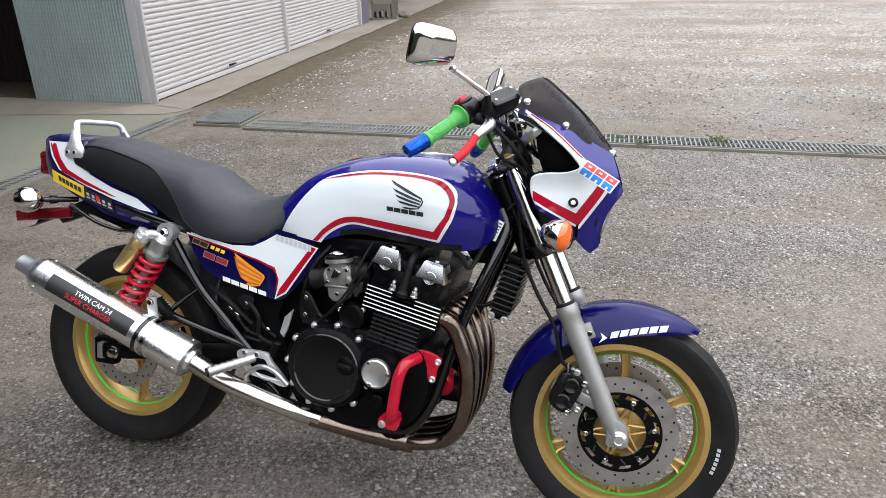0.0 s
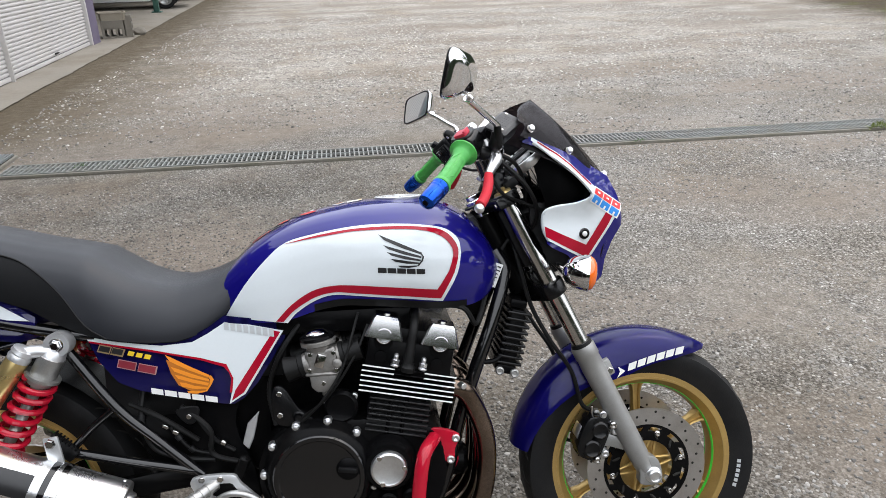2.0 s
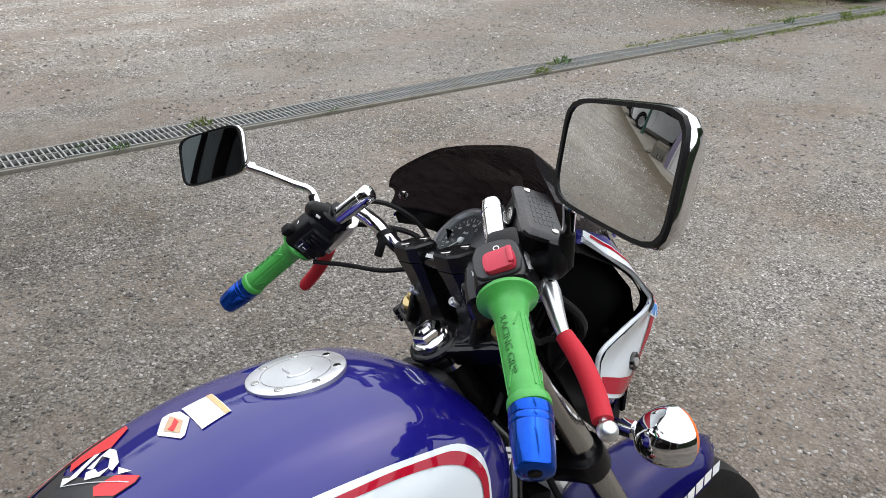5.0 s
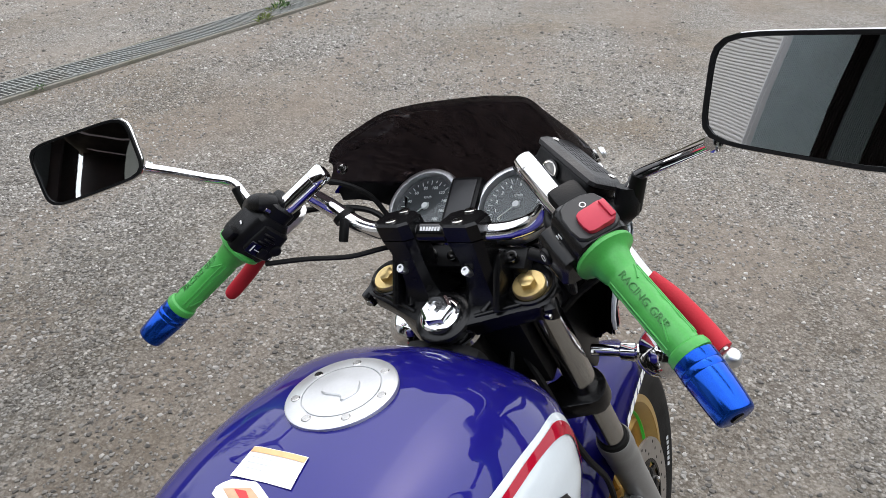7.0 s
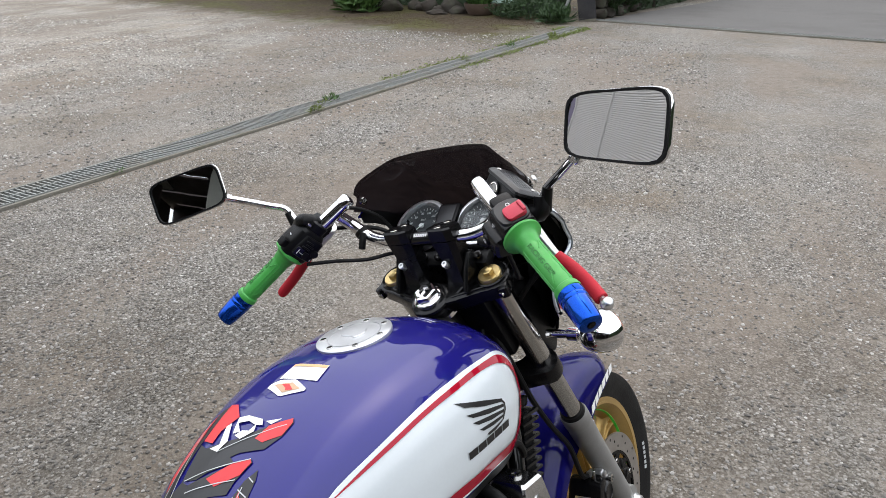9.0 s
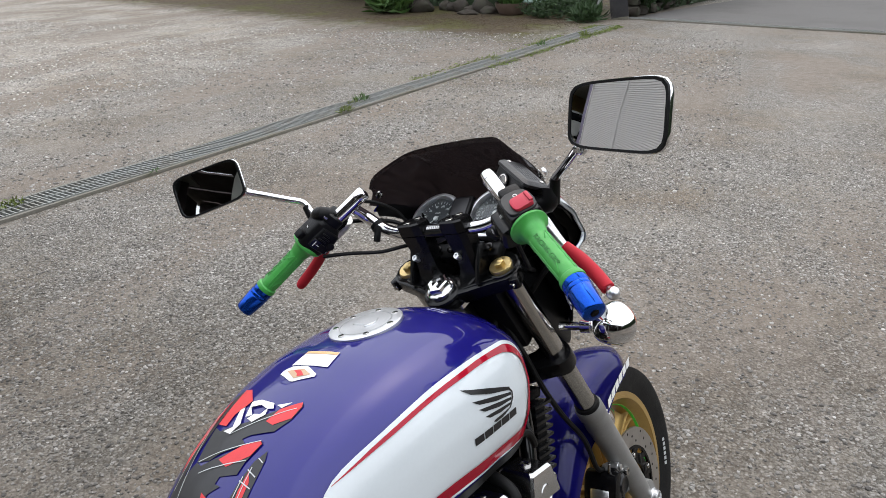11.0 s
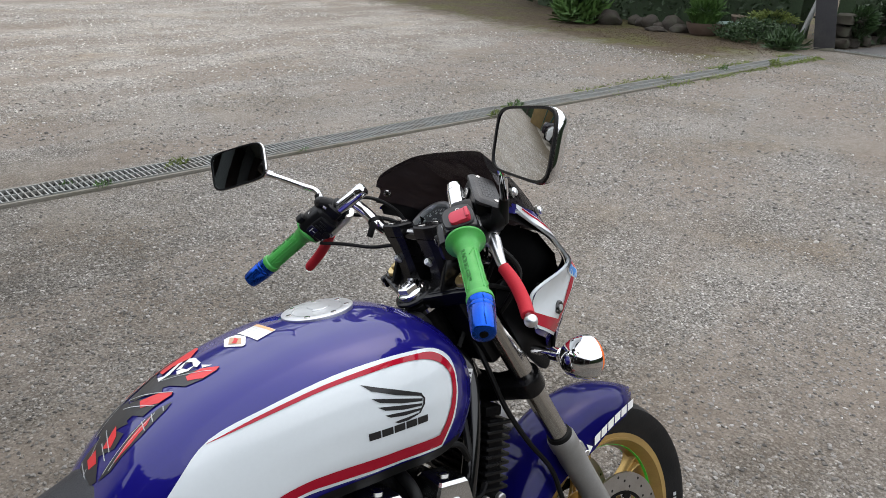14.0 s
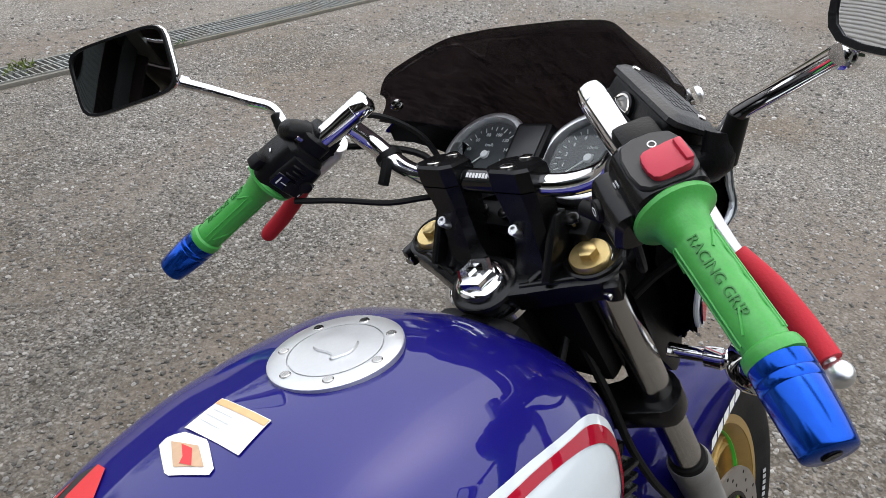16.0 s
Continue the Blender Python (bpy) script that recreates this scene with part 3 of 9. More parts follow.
stones("gravel", 190000, (-2.2, 5.4, 0.4, 5.7), (0.0032, 0.0100), 3, "loose pale and grey gravel chips scattered on the yard", True)
stones("gravel", 150000, (-2.4, 11.0, 1.5, 18.0), (0.005, 0.018), 4, "coarser loose gravel further across the yard")

# painted slab and the drains round the yard
flat("slab", [(-14, 7.15), (-3.13, 6.98), (-2.57, 6.94), (-2.70, 6.6), (-3.13, 4.4), (-4.3, -2.0), (-14, -2.0)], 0.004, GREENFLOOR, label="concrete slab with worn green floor paint", category="floor")
flat("concrete_strip", [(-14, 9.0), (-4.48, 7.55), (-3.08, 7.31)] + ragged([(-2.57, 6.96), (-2.85, 6.77), (-14, 6.86)], 0.035)[:-80], 0.008, CONCRETE, label="bare concrete strip along the shed", category="floor")
D1, D2, CORNER = V(0.142, 0.990, 0), V(-0.990, 0.142, 0), V(-3.11, 7.32, 0)
SHED_FIT = 1.048  # scale that fits the shed to the camera's view


def shed(a, b, z=0.0):
    p = CORNER + (D1 * a + D2 * b) * SHED_FIT
    return V(p.x, p.y, z * SHED_FIT)


bm = bmesh.new()
apron = [shed(-0.1, 0.0), shed(-0.3, -0.5), shed(6.9, -0.52), shed(30, -0.52), shed(30, 8), shed(6.9, 8), shed(6.9, 0.05)]
bm.faces.new([bm.verts.new((x, y, 0.012)) for x, y in ragged([(p.x, p.y) for p in apron[:4]], 0.03)[:-80] + [(p.x, p.y) for p in apron[4:]]])
tagged(put("pavement", bm, CONCRETE, 0), "weathered concrete apron in front of the shutters", "pavement", "", "structure")


def drain_run(a, b, width, label, pitch=0.034):
    """A channel drain: near-black sheet for its shaded depth, two kerb rails and metre-long grates of flat bars."""
    a, b = Vector((*a, 0)), Vector((*b, 0))
    d = (b - a).normalized()
    s = V(-d.y, d.x, 0)
    L = (b - a).length
    top = thing("drain", label, "drain", kind="structure")
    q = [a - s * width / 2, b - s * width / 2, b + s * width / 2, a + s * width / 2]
    # flat near-black sheet above the ground paints the channel's shaded depth
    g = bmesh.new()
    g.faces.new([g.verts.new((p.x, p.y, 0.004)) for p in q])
    part("gutter", g, PAINTED_DEPTH, top, smooth=0)
    rot = Matrix((d, s, V(0, 0, 1))).transposed()
    for sg in (-1, 1):
        part("kerb_rail", box((a + b) / 2 + s * sg * (width / 2 + 0.016) + V(0, 0, 0.008), (L, 0.026, 0.03), rot, 0.004), KERBM, top)
    n = int(L)
    half = (L / n - 0.012) / 2
    k = int(2 * half / pitch)
    g = bmesh.new()
    for i in range(k):
        box((-half + 0.005 + i * (2 * half - 0.01) / (k - 1), 0, 0), (0.009, width - 0.03, 0.02), bm=g)
    for j in (-0.5, 0, 0.5):
        box((0, j * (width - 0.02), 0.002), (2 * half, 0.007, 0.022), bm=g)
    first = part("grate", g, GALV, top, smooth=0)
    for i in range(n):
        ob = first if i == 0 else new("grate", first.data)
        ob.parent = top
        p = a + d * ((i + 0.5) * L / n)
        ob.matrix_basis = axes(d, s, V(0, 0, 1), V(p.x, p.y, 0.014 + 0.003 * math.sin(i * 2.3))) @ pose(0, 0, 0, 0, 0.2 * math.sin(i * 5.1), 0.3 * math.sin(i * 3.7))
    return top


drain_run((-1.83, drain_y(-1.83)), (12.3, drain_y(12.3)), 0.26, "long galvanised grated drain channel crossing the yard")
drain_run((-2.60, 6.55), (-4.02, -0.6), 0.17, "narrow grated drain along the painted slab")
drain_run((13.6, 3.55), (11.5, -1.9), 0.22, "grated drain across the yard entrance", 0.05)
pit = thing("drain_cover", "square steel grating over a drain pit at the shed corner", "drain cover")
rot = Matrix.Rotation(radians(-9), 3, "Z")
part("frame", box((-2.085, 6.55, 0.010), (0.46, 0.54, 0.026), rot, 0.004), KERBM, pit)
# near-black sheet paints the shade inside the pit
part("pit_floor", box((-2.085, 6.55, 0.0255), (0.42, 0.50, 0.003), rot), PAINTED_DEPTH, pit, "", 0)
g = bmesh.new()
for i in range(15):
    p = rot @ V(-0.2 + i * 0.4 / 14, 0, 0)
    box((-2.085 + p.x, 6.55 + p.y, 0.036), (0.008, 0.50, 0.016), rot, bm=g)
for j in range(17):
    p = rot @ V(0, -0.245 + j * 0.49 / 16, 0)
    box((-2.085 + p.x, 6.55 + p.y, 0.0345), (0.42, 0.006, 0.012), rot, bm=g)
part("grating", g, GRATEM, pit, "blue-grey steel grating", 0)

# ---- the shutter shed ----
ROTS = Matrix((D1, D2, V(0, 0, 1))).transposed()


def wall_box(name, a0, a1, b0, b1, z0, z1, material, label, category="wall"):
    ob = put(name, box(shed((a0 + a1) / 2, (b0 + b1) / 2, (z0 + z1) / 2), ((a1 - a0) * SHED_FIT, (b1 - b0) * SHED_FIT, (z1 - z0) * SHED_FIT), ROTS, 0.004), material)
    return tagged(ob, label, category, "", "structure")


wall_box("wall_lintel", 0.0, 7.0, -0.02, 0.14, 2.52, 3.3, SHUTTER, "cream steel panel above the roller shutters")
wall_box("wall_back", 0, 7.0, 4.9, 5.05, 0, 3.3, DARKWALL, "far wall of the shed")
wall_box("wall_far", 6.95, 7.1, 0.16, 5.0, 0, 3.3, PURPLE, "grey-purple end wall of the shed")
wall_box("roof", -0.4, 7.4, -0.35, 5.3, 3.3, 3.42, GALV, "flat metal roof of the shed", "roof")
for i, (a, w) in enumerate(((-0.044, 0.024), (3.345, 0.035), (6.86, 0.1))):
    wall_box("trim_%d" % (i + 1), a, a + w, -0.035 if i else -0.040, 0.10 if i else 0.02, 0.0, 2.52, TRIM if i == 0 else SHUTTER, "upright steel guide rail of a shutter", "trim")


def roller_shutter(a0, a1):
    top = thing("roller_shutter", "closed cream roller shutter of ribbed steel slats", "shutter", group="roller shutters")
    n, h = 50, 0.0494
    prof = [(-0.5, 0.0), (-0.30, 0.0), (-0.23, 0.014), (-0.05, 0.017), (0.25, 0.016), (0.42, 0.012), (0.5, 0.0)]
    g = bmesh.new()
    rows = []
    for u, o in prof:
        rows.append([V(0, -o, u * h) * SHED_FIT, V(a1 - a0, -o, u * h) * SHED_FIT, V(a1 - a0, 0.012, u * h) * SHED_FIT, V(0, 0.012, u * h) * SHED_FIT])
    loft(rows, bm=g)
    first = part("slat", g, SHUTTER, top, smooth=25)
    for i in range(n):
        ob = first if i == 0 else new("slat", first.data)
        ob.parent = top
        p = shed(a0, 0.03, 0.075 + h * (i + 0.5))
        ob.matrix_basis = axes(D1, D2, V(0, 0, 1), p)
    part("bottom_rail", box(shed((a0 + a1) / 2, 0.02, 0.045), ((a1 - a0) * SHED_FIT, 0.04, 0.05), ROTS, 0.005), SHUTTER, top)
    part("handle", box(shed((a0 + a1) / 2, -0.012, 0.115), (0.17, 0.018, 0.022), ROTS, 0.004), PLASTIC, top, "black pull handle")
    return top


roller_shutter(-0.015, 3.34)
roller_shutter(3.385, 6.85)


def corrugated(name, a, d, width, z0, z1, pitch, depth, material, label):
    """Vertical-rib sheet wall from a along d."""
    a, d = Vector(a), Vector(d).normalized()
    s = V(d.y, -d.x, 0)
    n = int(width / pitch) * 4
    at = (0.0, 0.30, 0.42, 0.88) if pitch > 0.04 else (0.0, 0.34, 0.46, 0.88)
    front = []
    for i in range(n + 1):
        k = (0, 0, 1, 1)[i % 4]
        front.append(a + d * (width * min((i // 4 + at[i % 4]) * 4 / n, 1.0)) + s * depth * k)
    back = [a + d * width - s * 0.05, a - s * 0.05]
    ring = front + back
    bm = loft([[V(p.x, p.y, z0) for p in ring], [V(p.x, p.y, z1) for p in ring]])
    return tagged(put(name, bm, material, 20), label, "wall", "", "structure")


corrugated("wall_end", shed(-0.02, 1.3), -D2, 1.2 * SHED_FIT, 0.01, 3.3 * SHED_FIT, 0.0316 * SHED_FIT, 0.036, CORR, "pale blue-grey corrugated steel end wall")
wall_box("trim_4", -0.052, -0.018, 0.022, 0.105, 0.0, 3.3, TRIM, "folded steel corner trim of the shed", "trim")
corrugated("wall_dark", shed(0.9, 8.5), -D2, 7.2 * SHED_FIT, 0.01, 3.3 * SHED_FIT, 0.07, 0.02, DARKWALL, "dark corrugated wall in shade")
corrugated("wall_panel", shed(0.2, 2.75), -D2, 0.75 * SHED_FIT, 0.01, 3.3 * SHED_FIT, 0.05, 0.012, mat("grey_corrugated_panel", (0.12, 0.135, 0.14), 0.5, 0.2, 0.15), "grey corrugated door panel in shade")
corrugated("wall_panel_2", shed(0.2, 4.6), -D2, 0.9 * SHED_FIT, 0.01, 3.3 * SHED_FIT, 0.05, 0.012, mat("dark_grey_panel", (0.05, 0.055, 0.06), 0.5, 0.2, 0.15), "dark grey corrugated door panel")
wall_box("wall_reveal", 0.0, 0.9, 1.28, 1.34, 0, 3.3, CORR, "steel reveal beside the dark wall")

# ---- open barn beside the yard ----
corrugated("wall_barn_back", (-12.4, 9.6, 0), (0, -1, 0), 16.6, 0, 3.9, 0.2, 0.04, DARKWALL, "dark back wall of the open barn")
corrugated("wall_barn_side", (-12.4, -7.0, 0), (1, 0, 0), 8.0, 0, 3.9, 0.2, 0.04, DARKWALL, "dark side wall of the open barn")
bm = bmesh.new()
for i in range(15):
    y0 = -7.2 + i * 1.15
    x1 = -2.35 + (y0 - 5.8) * 0.165 if y0 < 5.0 else -4.2
    if i in (3, 6, 9, 11, 12, 13):
        for xa, xb in ((-13, -11.5), (-11.3, -9.3), (-9.1, -7.1), (-6.9, -5.1), (-4.9, x1)):
            box(((xa + xb) / 2, y0 + 0.575, 3.55 + 0.001 * i), (xb - xa, 1.15, 0.06), bm=bm)
    else:
        box(((-13 + x1) / 2, y0 + 0.575, 3.55 + 0.001 * i), (x1 + 13, 1.15, 0.06), bm=bm)
tagged(put("ceiling_barn", bm, DARKWALL, 0), "dark barn roof with open skylights", "roof", "", "structure")
for y in (-6.8, -2.6, 1.8):
    post = put("barn_post", box((-3.6 + y * 0.16, y, 1.76), (0.11, 0.11, 3.52), None, 0.006), GALV)
    tagged(post, "grey steel post of the open barn", "post", "barn posts")
corrugated("wall_barn_door", (-4.9, 4.5, 0), (0, -1, 0), 1.2, 0.01, 3.4, 0.16, 0.025, mat("grey_cream_door", (0.20, 0.205, 0.185), 0.5, 0.1, 0.12), "grey-cream ribbed door panel of the barn")


# ---- the motorcycle: x ahead, y to its left, z up, from the rear tyre's contact ----
bike = thing("motorcycle", "blue, white and red motorcycle with gold wheels on its side stand", "motorcycle",
             Matrix.Translation((-0.920, 2.040, 0.0)) @ pose(0, 0, 0, 0, 0, -13.6) @ pose(0, 0, 0, -15.6))
RAKE = V(-math.sin(radians(25.6)), 0, math.cos(radians(25.6)))
PIVOT = V(1.125, 0.006, 0.966)
STEER = Matrix.Translation(PIVOT) @ Matrix.Rotation(radians(0.8), 4, RAKE) @ Matrix.Translation(-PIVOT) @ Matrix.Translation((0, 0.005, 0))
UP, LEFT, AHEAD = V(0, 0, 1), V(0, 1, 0), V(1, 0, 0)


def steered(name, bm, material, label="", smooth=38.0):
    return part(name, bm, material, bike, label, smooth, STEER)


def tab(xs, vs):
    return lambda x: float(np.interp(x, xs, vs))


# fuel tank
TW = tab([.53, .56, .62, .7, .8, .9, .98, 1.02, 1.06, 1.10, 1.13, 1.155, 1.165], [.098, .115, .136, .155, .180, .195, .197, .19, .172, .145, .115, .075, .03])
TT = tab([.53, .56, .6, .65, .7, .76, .84, .93, 1.0, 1.04, 1.08, 1.11, 1.14, 1.165], [.82, .857, .898, .929, .950, .967, .980, .983, .978, .967, .945, .915, .875, .82])
TB = tab([.53, .56, .62, .68, .74, .8, .9, 1.0, 1.06, 1.1, 1.13, 1.15, 1.165], [.75, .738, .728, .733, .755, .766, .757, .745, .742, .746, .76, .79, .80])
GS, GV, GR = [0, .12, .27, .47, .63, .735, .816, .9, .955, .985, .997, 1], [.81, .89, .965, 1, .98, .935, .845, .695, .52, .33, .15, 0], [.95, .975, 1, 1, .98, .94, .88, .77, .61, .40, .17, 0]
gsm = np.linspace(0, 1, 201)


def soft(v):
    v = np.convolve(np.pad(np.interp(gsm, GS, v), 6, mode="edge"), np.ones(13) / 13, "valid")
    v[-1] = 0
    return v


gfront, grear = soft(GV), soft(GR)


def section(x):
    """The tank's half-outline at x: full shoulders ahead, rounder towards the seat."""
    k = min(max((x - .72) / .22, 0), 1)
    return gfront * k + grear * (1 - k)



def tank_side(x, z, sg=-1, off=0.0012):
    b, t = TB(x), TT(x)
    s = min(max((z - b) / max(t - b, 1e-4), 0), 1)
    return V(x, sg * (TW(x) * float(np.interp(s, gsm, section(x))) + off), z)


def tank_top(x, y, off=0.001):
    b, t = TB(x), TT(x)
    g = min(abs(y) / TW(x), 0.995)
    s = float(np.interp(-g, -section(x)[94:], gsm[94:]))
    return V(x, y, b + s * (t - b) + off)


def smooth_tab(fn, xs, w=0.018):
    return [sum(fn(x + o * w) for o in (-1, -.5, 0, .5, 1)) / 5 for x in xs]


xs = np.concatenate([np.linspace(.53, 1.10, 64), np.linspace(1.105, 1.1649, 20)])
ws, ts, bs = smooth_tab(TW, xs), smooth_tab(TT, xs), smooth_tab(TB, xs)
TW, TT, TB = tab(xs, ws), tab(xs, ts), tab(xs, bs)
srow = np.concatenate([np.linspace(0, .6, 14), np.linspace(.62, 1, 44)])
rings = []
for x in xs:
    right = [tank_side(x, TB(x) + s * (TT(x) - TB(x)), -1, 0) for s in srow]
    rings.append(right + [V(p.x, -p.y, p.z) for p in reversed(right[:-1])])
tank = part("fuel_tank", loft(rings), BLUE, bike, "deep blue fuel tank with white and red side panels", 60)

# added black strip keeps bright reflections off the dark underside
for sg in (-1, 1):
    dull_edge = [[tank_side(x, TB(x) + s * (TT(x) - TB(x)), sg, .0012) for s in (0, .025, .05, .075)] for x in np.linspace(.74, 1.07, 30)]
    part("tank_hem", loft(dull_edge, closed=False), RUBBER, tank, "black strip added under the tank to keep its underside dark", 60)
PANEL = [(.545, .743), (.594, .814), (.641, .867), (.687, .904), (.758, .923), (.834, .935), (.909, .937), (.983, .931), (1.027, .92), (1.053, .897),
         (1.058, .867), (1.048, .823), (1.015, .763), (.951, .772), (.832, .786), (.78, .79), (.742, .778), (.703, .753), (.681, .729)]
R_OUT = [(.683, .901), (.758, .919), (.834, .930), (.923, .932), (.99, .926), (1.023, .916), (1.045, .894), (1.052, .868), (1.042, .827), (1.011, .770),
         (.951, .778), (.832, .792), (.784, .796), (.743, .786), (.699, .759), (.672, .732)]
R_IN = [(.683, .9005), (.758, .9145), (.834, .925), (.923, .926), (.982, .920), (1.015, .907), (1.034, .888), (1.040, .866), (1.030, .832), (1.003, .792),
        (.951, .798), (.833, .810), (.781, .811), (.737, .800), (.693, .771), (.656, .733)]


def spline2(pts, res=4):
    return [(p.x, p.y) for p in smooth_path([(a, b, 0) for a, b in pts], res)]


def panel_loop():
    a = spline2(PANEL[:11], 4)
    b = spline2(PANEL[12:], 4)
    return a + spline2(PANEL[10:13], 3)[1:-1] + b


def stripe_edge(p):
    a, b = spline2(p[:9], 5), spline2(p[9:], 5)
    return a + [(a[-1][0] + (b[0][0] - a[-1][0]) * k / 8, a[-1][1] + (b[0][1] - a[-1][1]) * k / 8) for k in range(1, 8)] + b


for sg in (-1, 1):
    part("side_panel", sheet(panel_loop(), lambda u, v: tank_side(u, v, sg, 0.0020), 0.008), WHITE, tank, "white side panel")
    ro, ri = stripe_edge(R_OUT), stripe_edge(R_IN)
    g = loft([[tank_side(u, v, sg, 0.0036) for u, v in ro], [tank_side((a[0] + b[0]) / 2, (a[1] + b[1]) / 2, sg, 0.0036) for a, b in zip(ro, ri)], [tank_side(u, v, sg, 0.0036) for u, v in ri]], closed=False)
    part("red_stripe", g, RED, tank, "dark red stripe")


def bars(polys, surface, material, parent, name="marking", label="", step=0.03):
    g = bmesh.new()
    for p in polys:
        sheet(p, surface, step, bm=g)
    return part(name, g, material, parent, label)


def letter_blocks(a, b, h, n, gap=0.22, lean=0.0):
    """A word's worth of plain upright blocks from a to b."""
    out = []
    (x0, z0), (x1, z1) = a, b
    for i in range(n):
        u0, u1 = i / n, (i + 1 - gap) / n
        p = (x0 + (x1 - x0) * u0, z0 + (z1 - z0) * u0)
        q = (x0 + (x1 - x0) * u1, z0 + (z1 - z0) * u1)
        out.append([p, q, (q[0] + lean * h, q[1] + h), (p[0] + lean * h, p[1] + h)])
    return out


on_tank = lambda u, v: tank_side(u, v, -1, 0.0032)
feathers = []
for tip, root, w in (((.883, .917), (.973, .873), .0085), ((.892, .895), (.972, .8655), .0072), ((.899, .880), (.970, .859), .0066), ((.907, .8655), (.967, .853), .006), ((.921, .850), (.962, .8475), .005)):
    mid = ((tip[0] * .45 + root[0] * .55), tip[1] * .45 + root[1] * .55 - .002)
    feathers.append([tip, (tip[0] * .8 + root[0] * .2, tip[1] * .8 + root[1] * .2 + .0005), (mid[0], mid[1] + w * .45), (root[0], root[1] + w * .25), (root[0] - .001, root[1] - w * .25), (mid[0], mid[1] - w * .55), (tip[0] * .86 + root[0] * .14, tip[1] * .86 + root[1] * .14 - w * .75)])
feathers.append([(.972, .8745), (.977, .8665), (.9745, .858), (.965, .847), (.961, .847), (.971, .859), (.9735, .8665), (.969, .873)])
bars(feathers, on_tank, DECALB, tank, "wing_marking", "black wing-shaped marking")
bars(letter_blocks((.879, .8365), (.980, .8285), .0112, 5, .10), on_tank, DECALB, tank, "lettering_bar", "row of black lettering blocks")

cap = part("filler_cap", lathe((.934, .009, .9735), (-.01, 0, 1), [(0, .056), (.006, .058), (.0105, .058), (.0115, .0565), (.0115, .0415), (.0095, .0412), (.0095, .0402), (.0115, .040), (.0122, .02), (.0122, .001)], 48), CAPALU, bike, "brushed silver filler cap")
for i in range(7):
    a = i * 2 * math.pi / 7 + .3
    part("cap_bolt", rod((.934 + .0475 * math.cos(a), .009 + .0475 * math.sin(a), .980), (.934 + .0475 * math.cos(a), .009 + .0475 * math.sin(a), .9862), .0048, n=10), STEEL, cap)
part("key_cover", prism(rounded([(-.018, -.01), (.006, -.01), (.012, -.016), (.02, 0), (.012, .016), (.006, .010), (-.018, .010)], 3), -.002, .0028, .001, 1, axes(V(0, -1, 0), V(0, 0, 1), V(1, 0, 0), (.934, .009, .985))), CAPALU, cap)
bars([[(.846, .047), (.847, -.020), (.813, -.027), (.811, .046)]], tank_top, DECALW, tank, "label", "white warning label", 0.01)
bars([[(.845, .046), (.846, -.0195), (.840, -.0205), (.839, .046)]], lambda u, v: tank_top(u, v, .0016), mat("faded_orange_print", (.72, .42, .20), .4), tank, "label_band", "", 0.01)
bars([[(.834 - .006 * i, .04), (.834 - .006 * i, .012 - .004 * (i % 2)), (.8335 - .006 * i, .012 - .004 * (i % 2)), (.8335 - .006 * i, .04)] for i in range(3)], lambda u, v: tank_top(u, v, .0016), SILVERD, tank, "label_bars", "", 0.01)
bars([[(.803, .048), (.808, .040), (.811, .012), (.809, .006), (.797, -.020), (.792, -.022), (.777, .008), (.777, .014), (.791, .050), (.798, .052)]], tank_top, DECALW, tank, "sticker", "small white and orange sticker", 0.01)
bars([[(.797, .041), (.804, .012), (.794, -.012), (.783, .012)]], lambda u, v: tank_top(u, v, .0016), mat("tan_print", (.55, .36, .22), .4), tank, "sticker_patch", "", 0.01)
bars([[(.799, .028), (.800, .014), (.790, -.002), (.787, .010), (.792, .014)]], lambda u, v: tank_top(u, v, .002), SCARLET, tank, "sticker_mark", "", 0.01)
# tank pad: jagged printed shards
up_ = lambda o: (lambda u, v: tank_top(u - .006, v - .008, o))
PAD = [[(.70, .09), (.695, .074), (.71, .028), (.735, -.01), (.753, -.037), (.747, -.042), (.726, -.041), (.705, -.03), (.694, .003), (.687, .014), (.681, 0), (.666, .034), (.656, .048), (.653, .075)],
       [(.653, .075), (.649, .06), (.663, .029), (.681, 0), (.691, -.02), (.687, -.027), (.662, -.019), (.648, -.018), (.641, .009), (.633, .01), (.632, -.001), (.622, .013), (.596, .027), (.604, .06), (.63, .085)],
       [(.682, -.041), (.666, -.032), (.643, -.028), (.625, -.027), (.608, -.036), (.588, -.032), (.577, -.034), (.591, -.048), (.611, -.050), (.633, -.052), (.652, -.050), (.671, -.047)],
       [(.622, -.012), (.606, -.021), (.590, .007), (.576, -.030), (.563, -.011), (.564, .029), (.575, .058), (.60, .05), (.616, .03)],
       [(.765, .10), (.755, .112), (.72, .115), (.66, .108), (.61, .09), (.60, .062), (.64, .085), (.70, .092)]]
bars(PAD, up_(.0012), GREYD, tank, "tank_pad", "black, grey and red printed tank pad", 0.012)
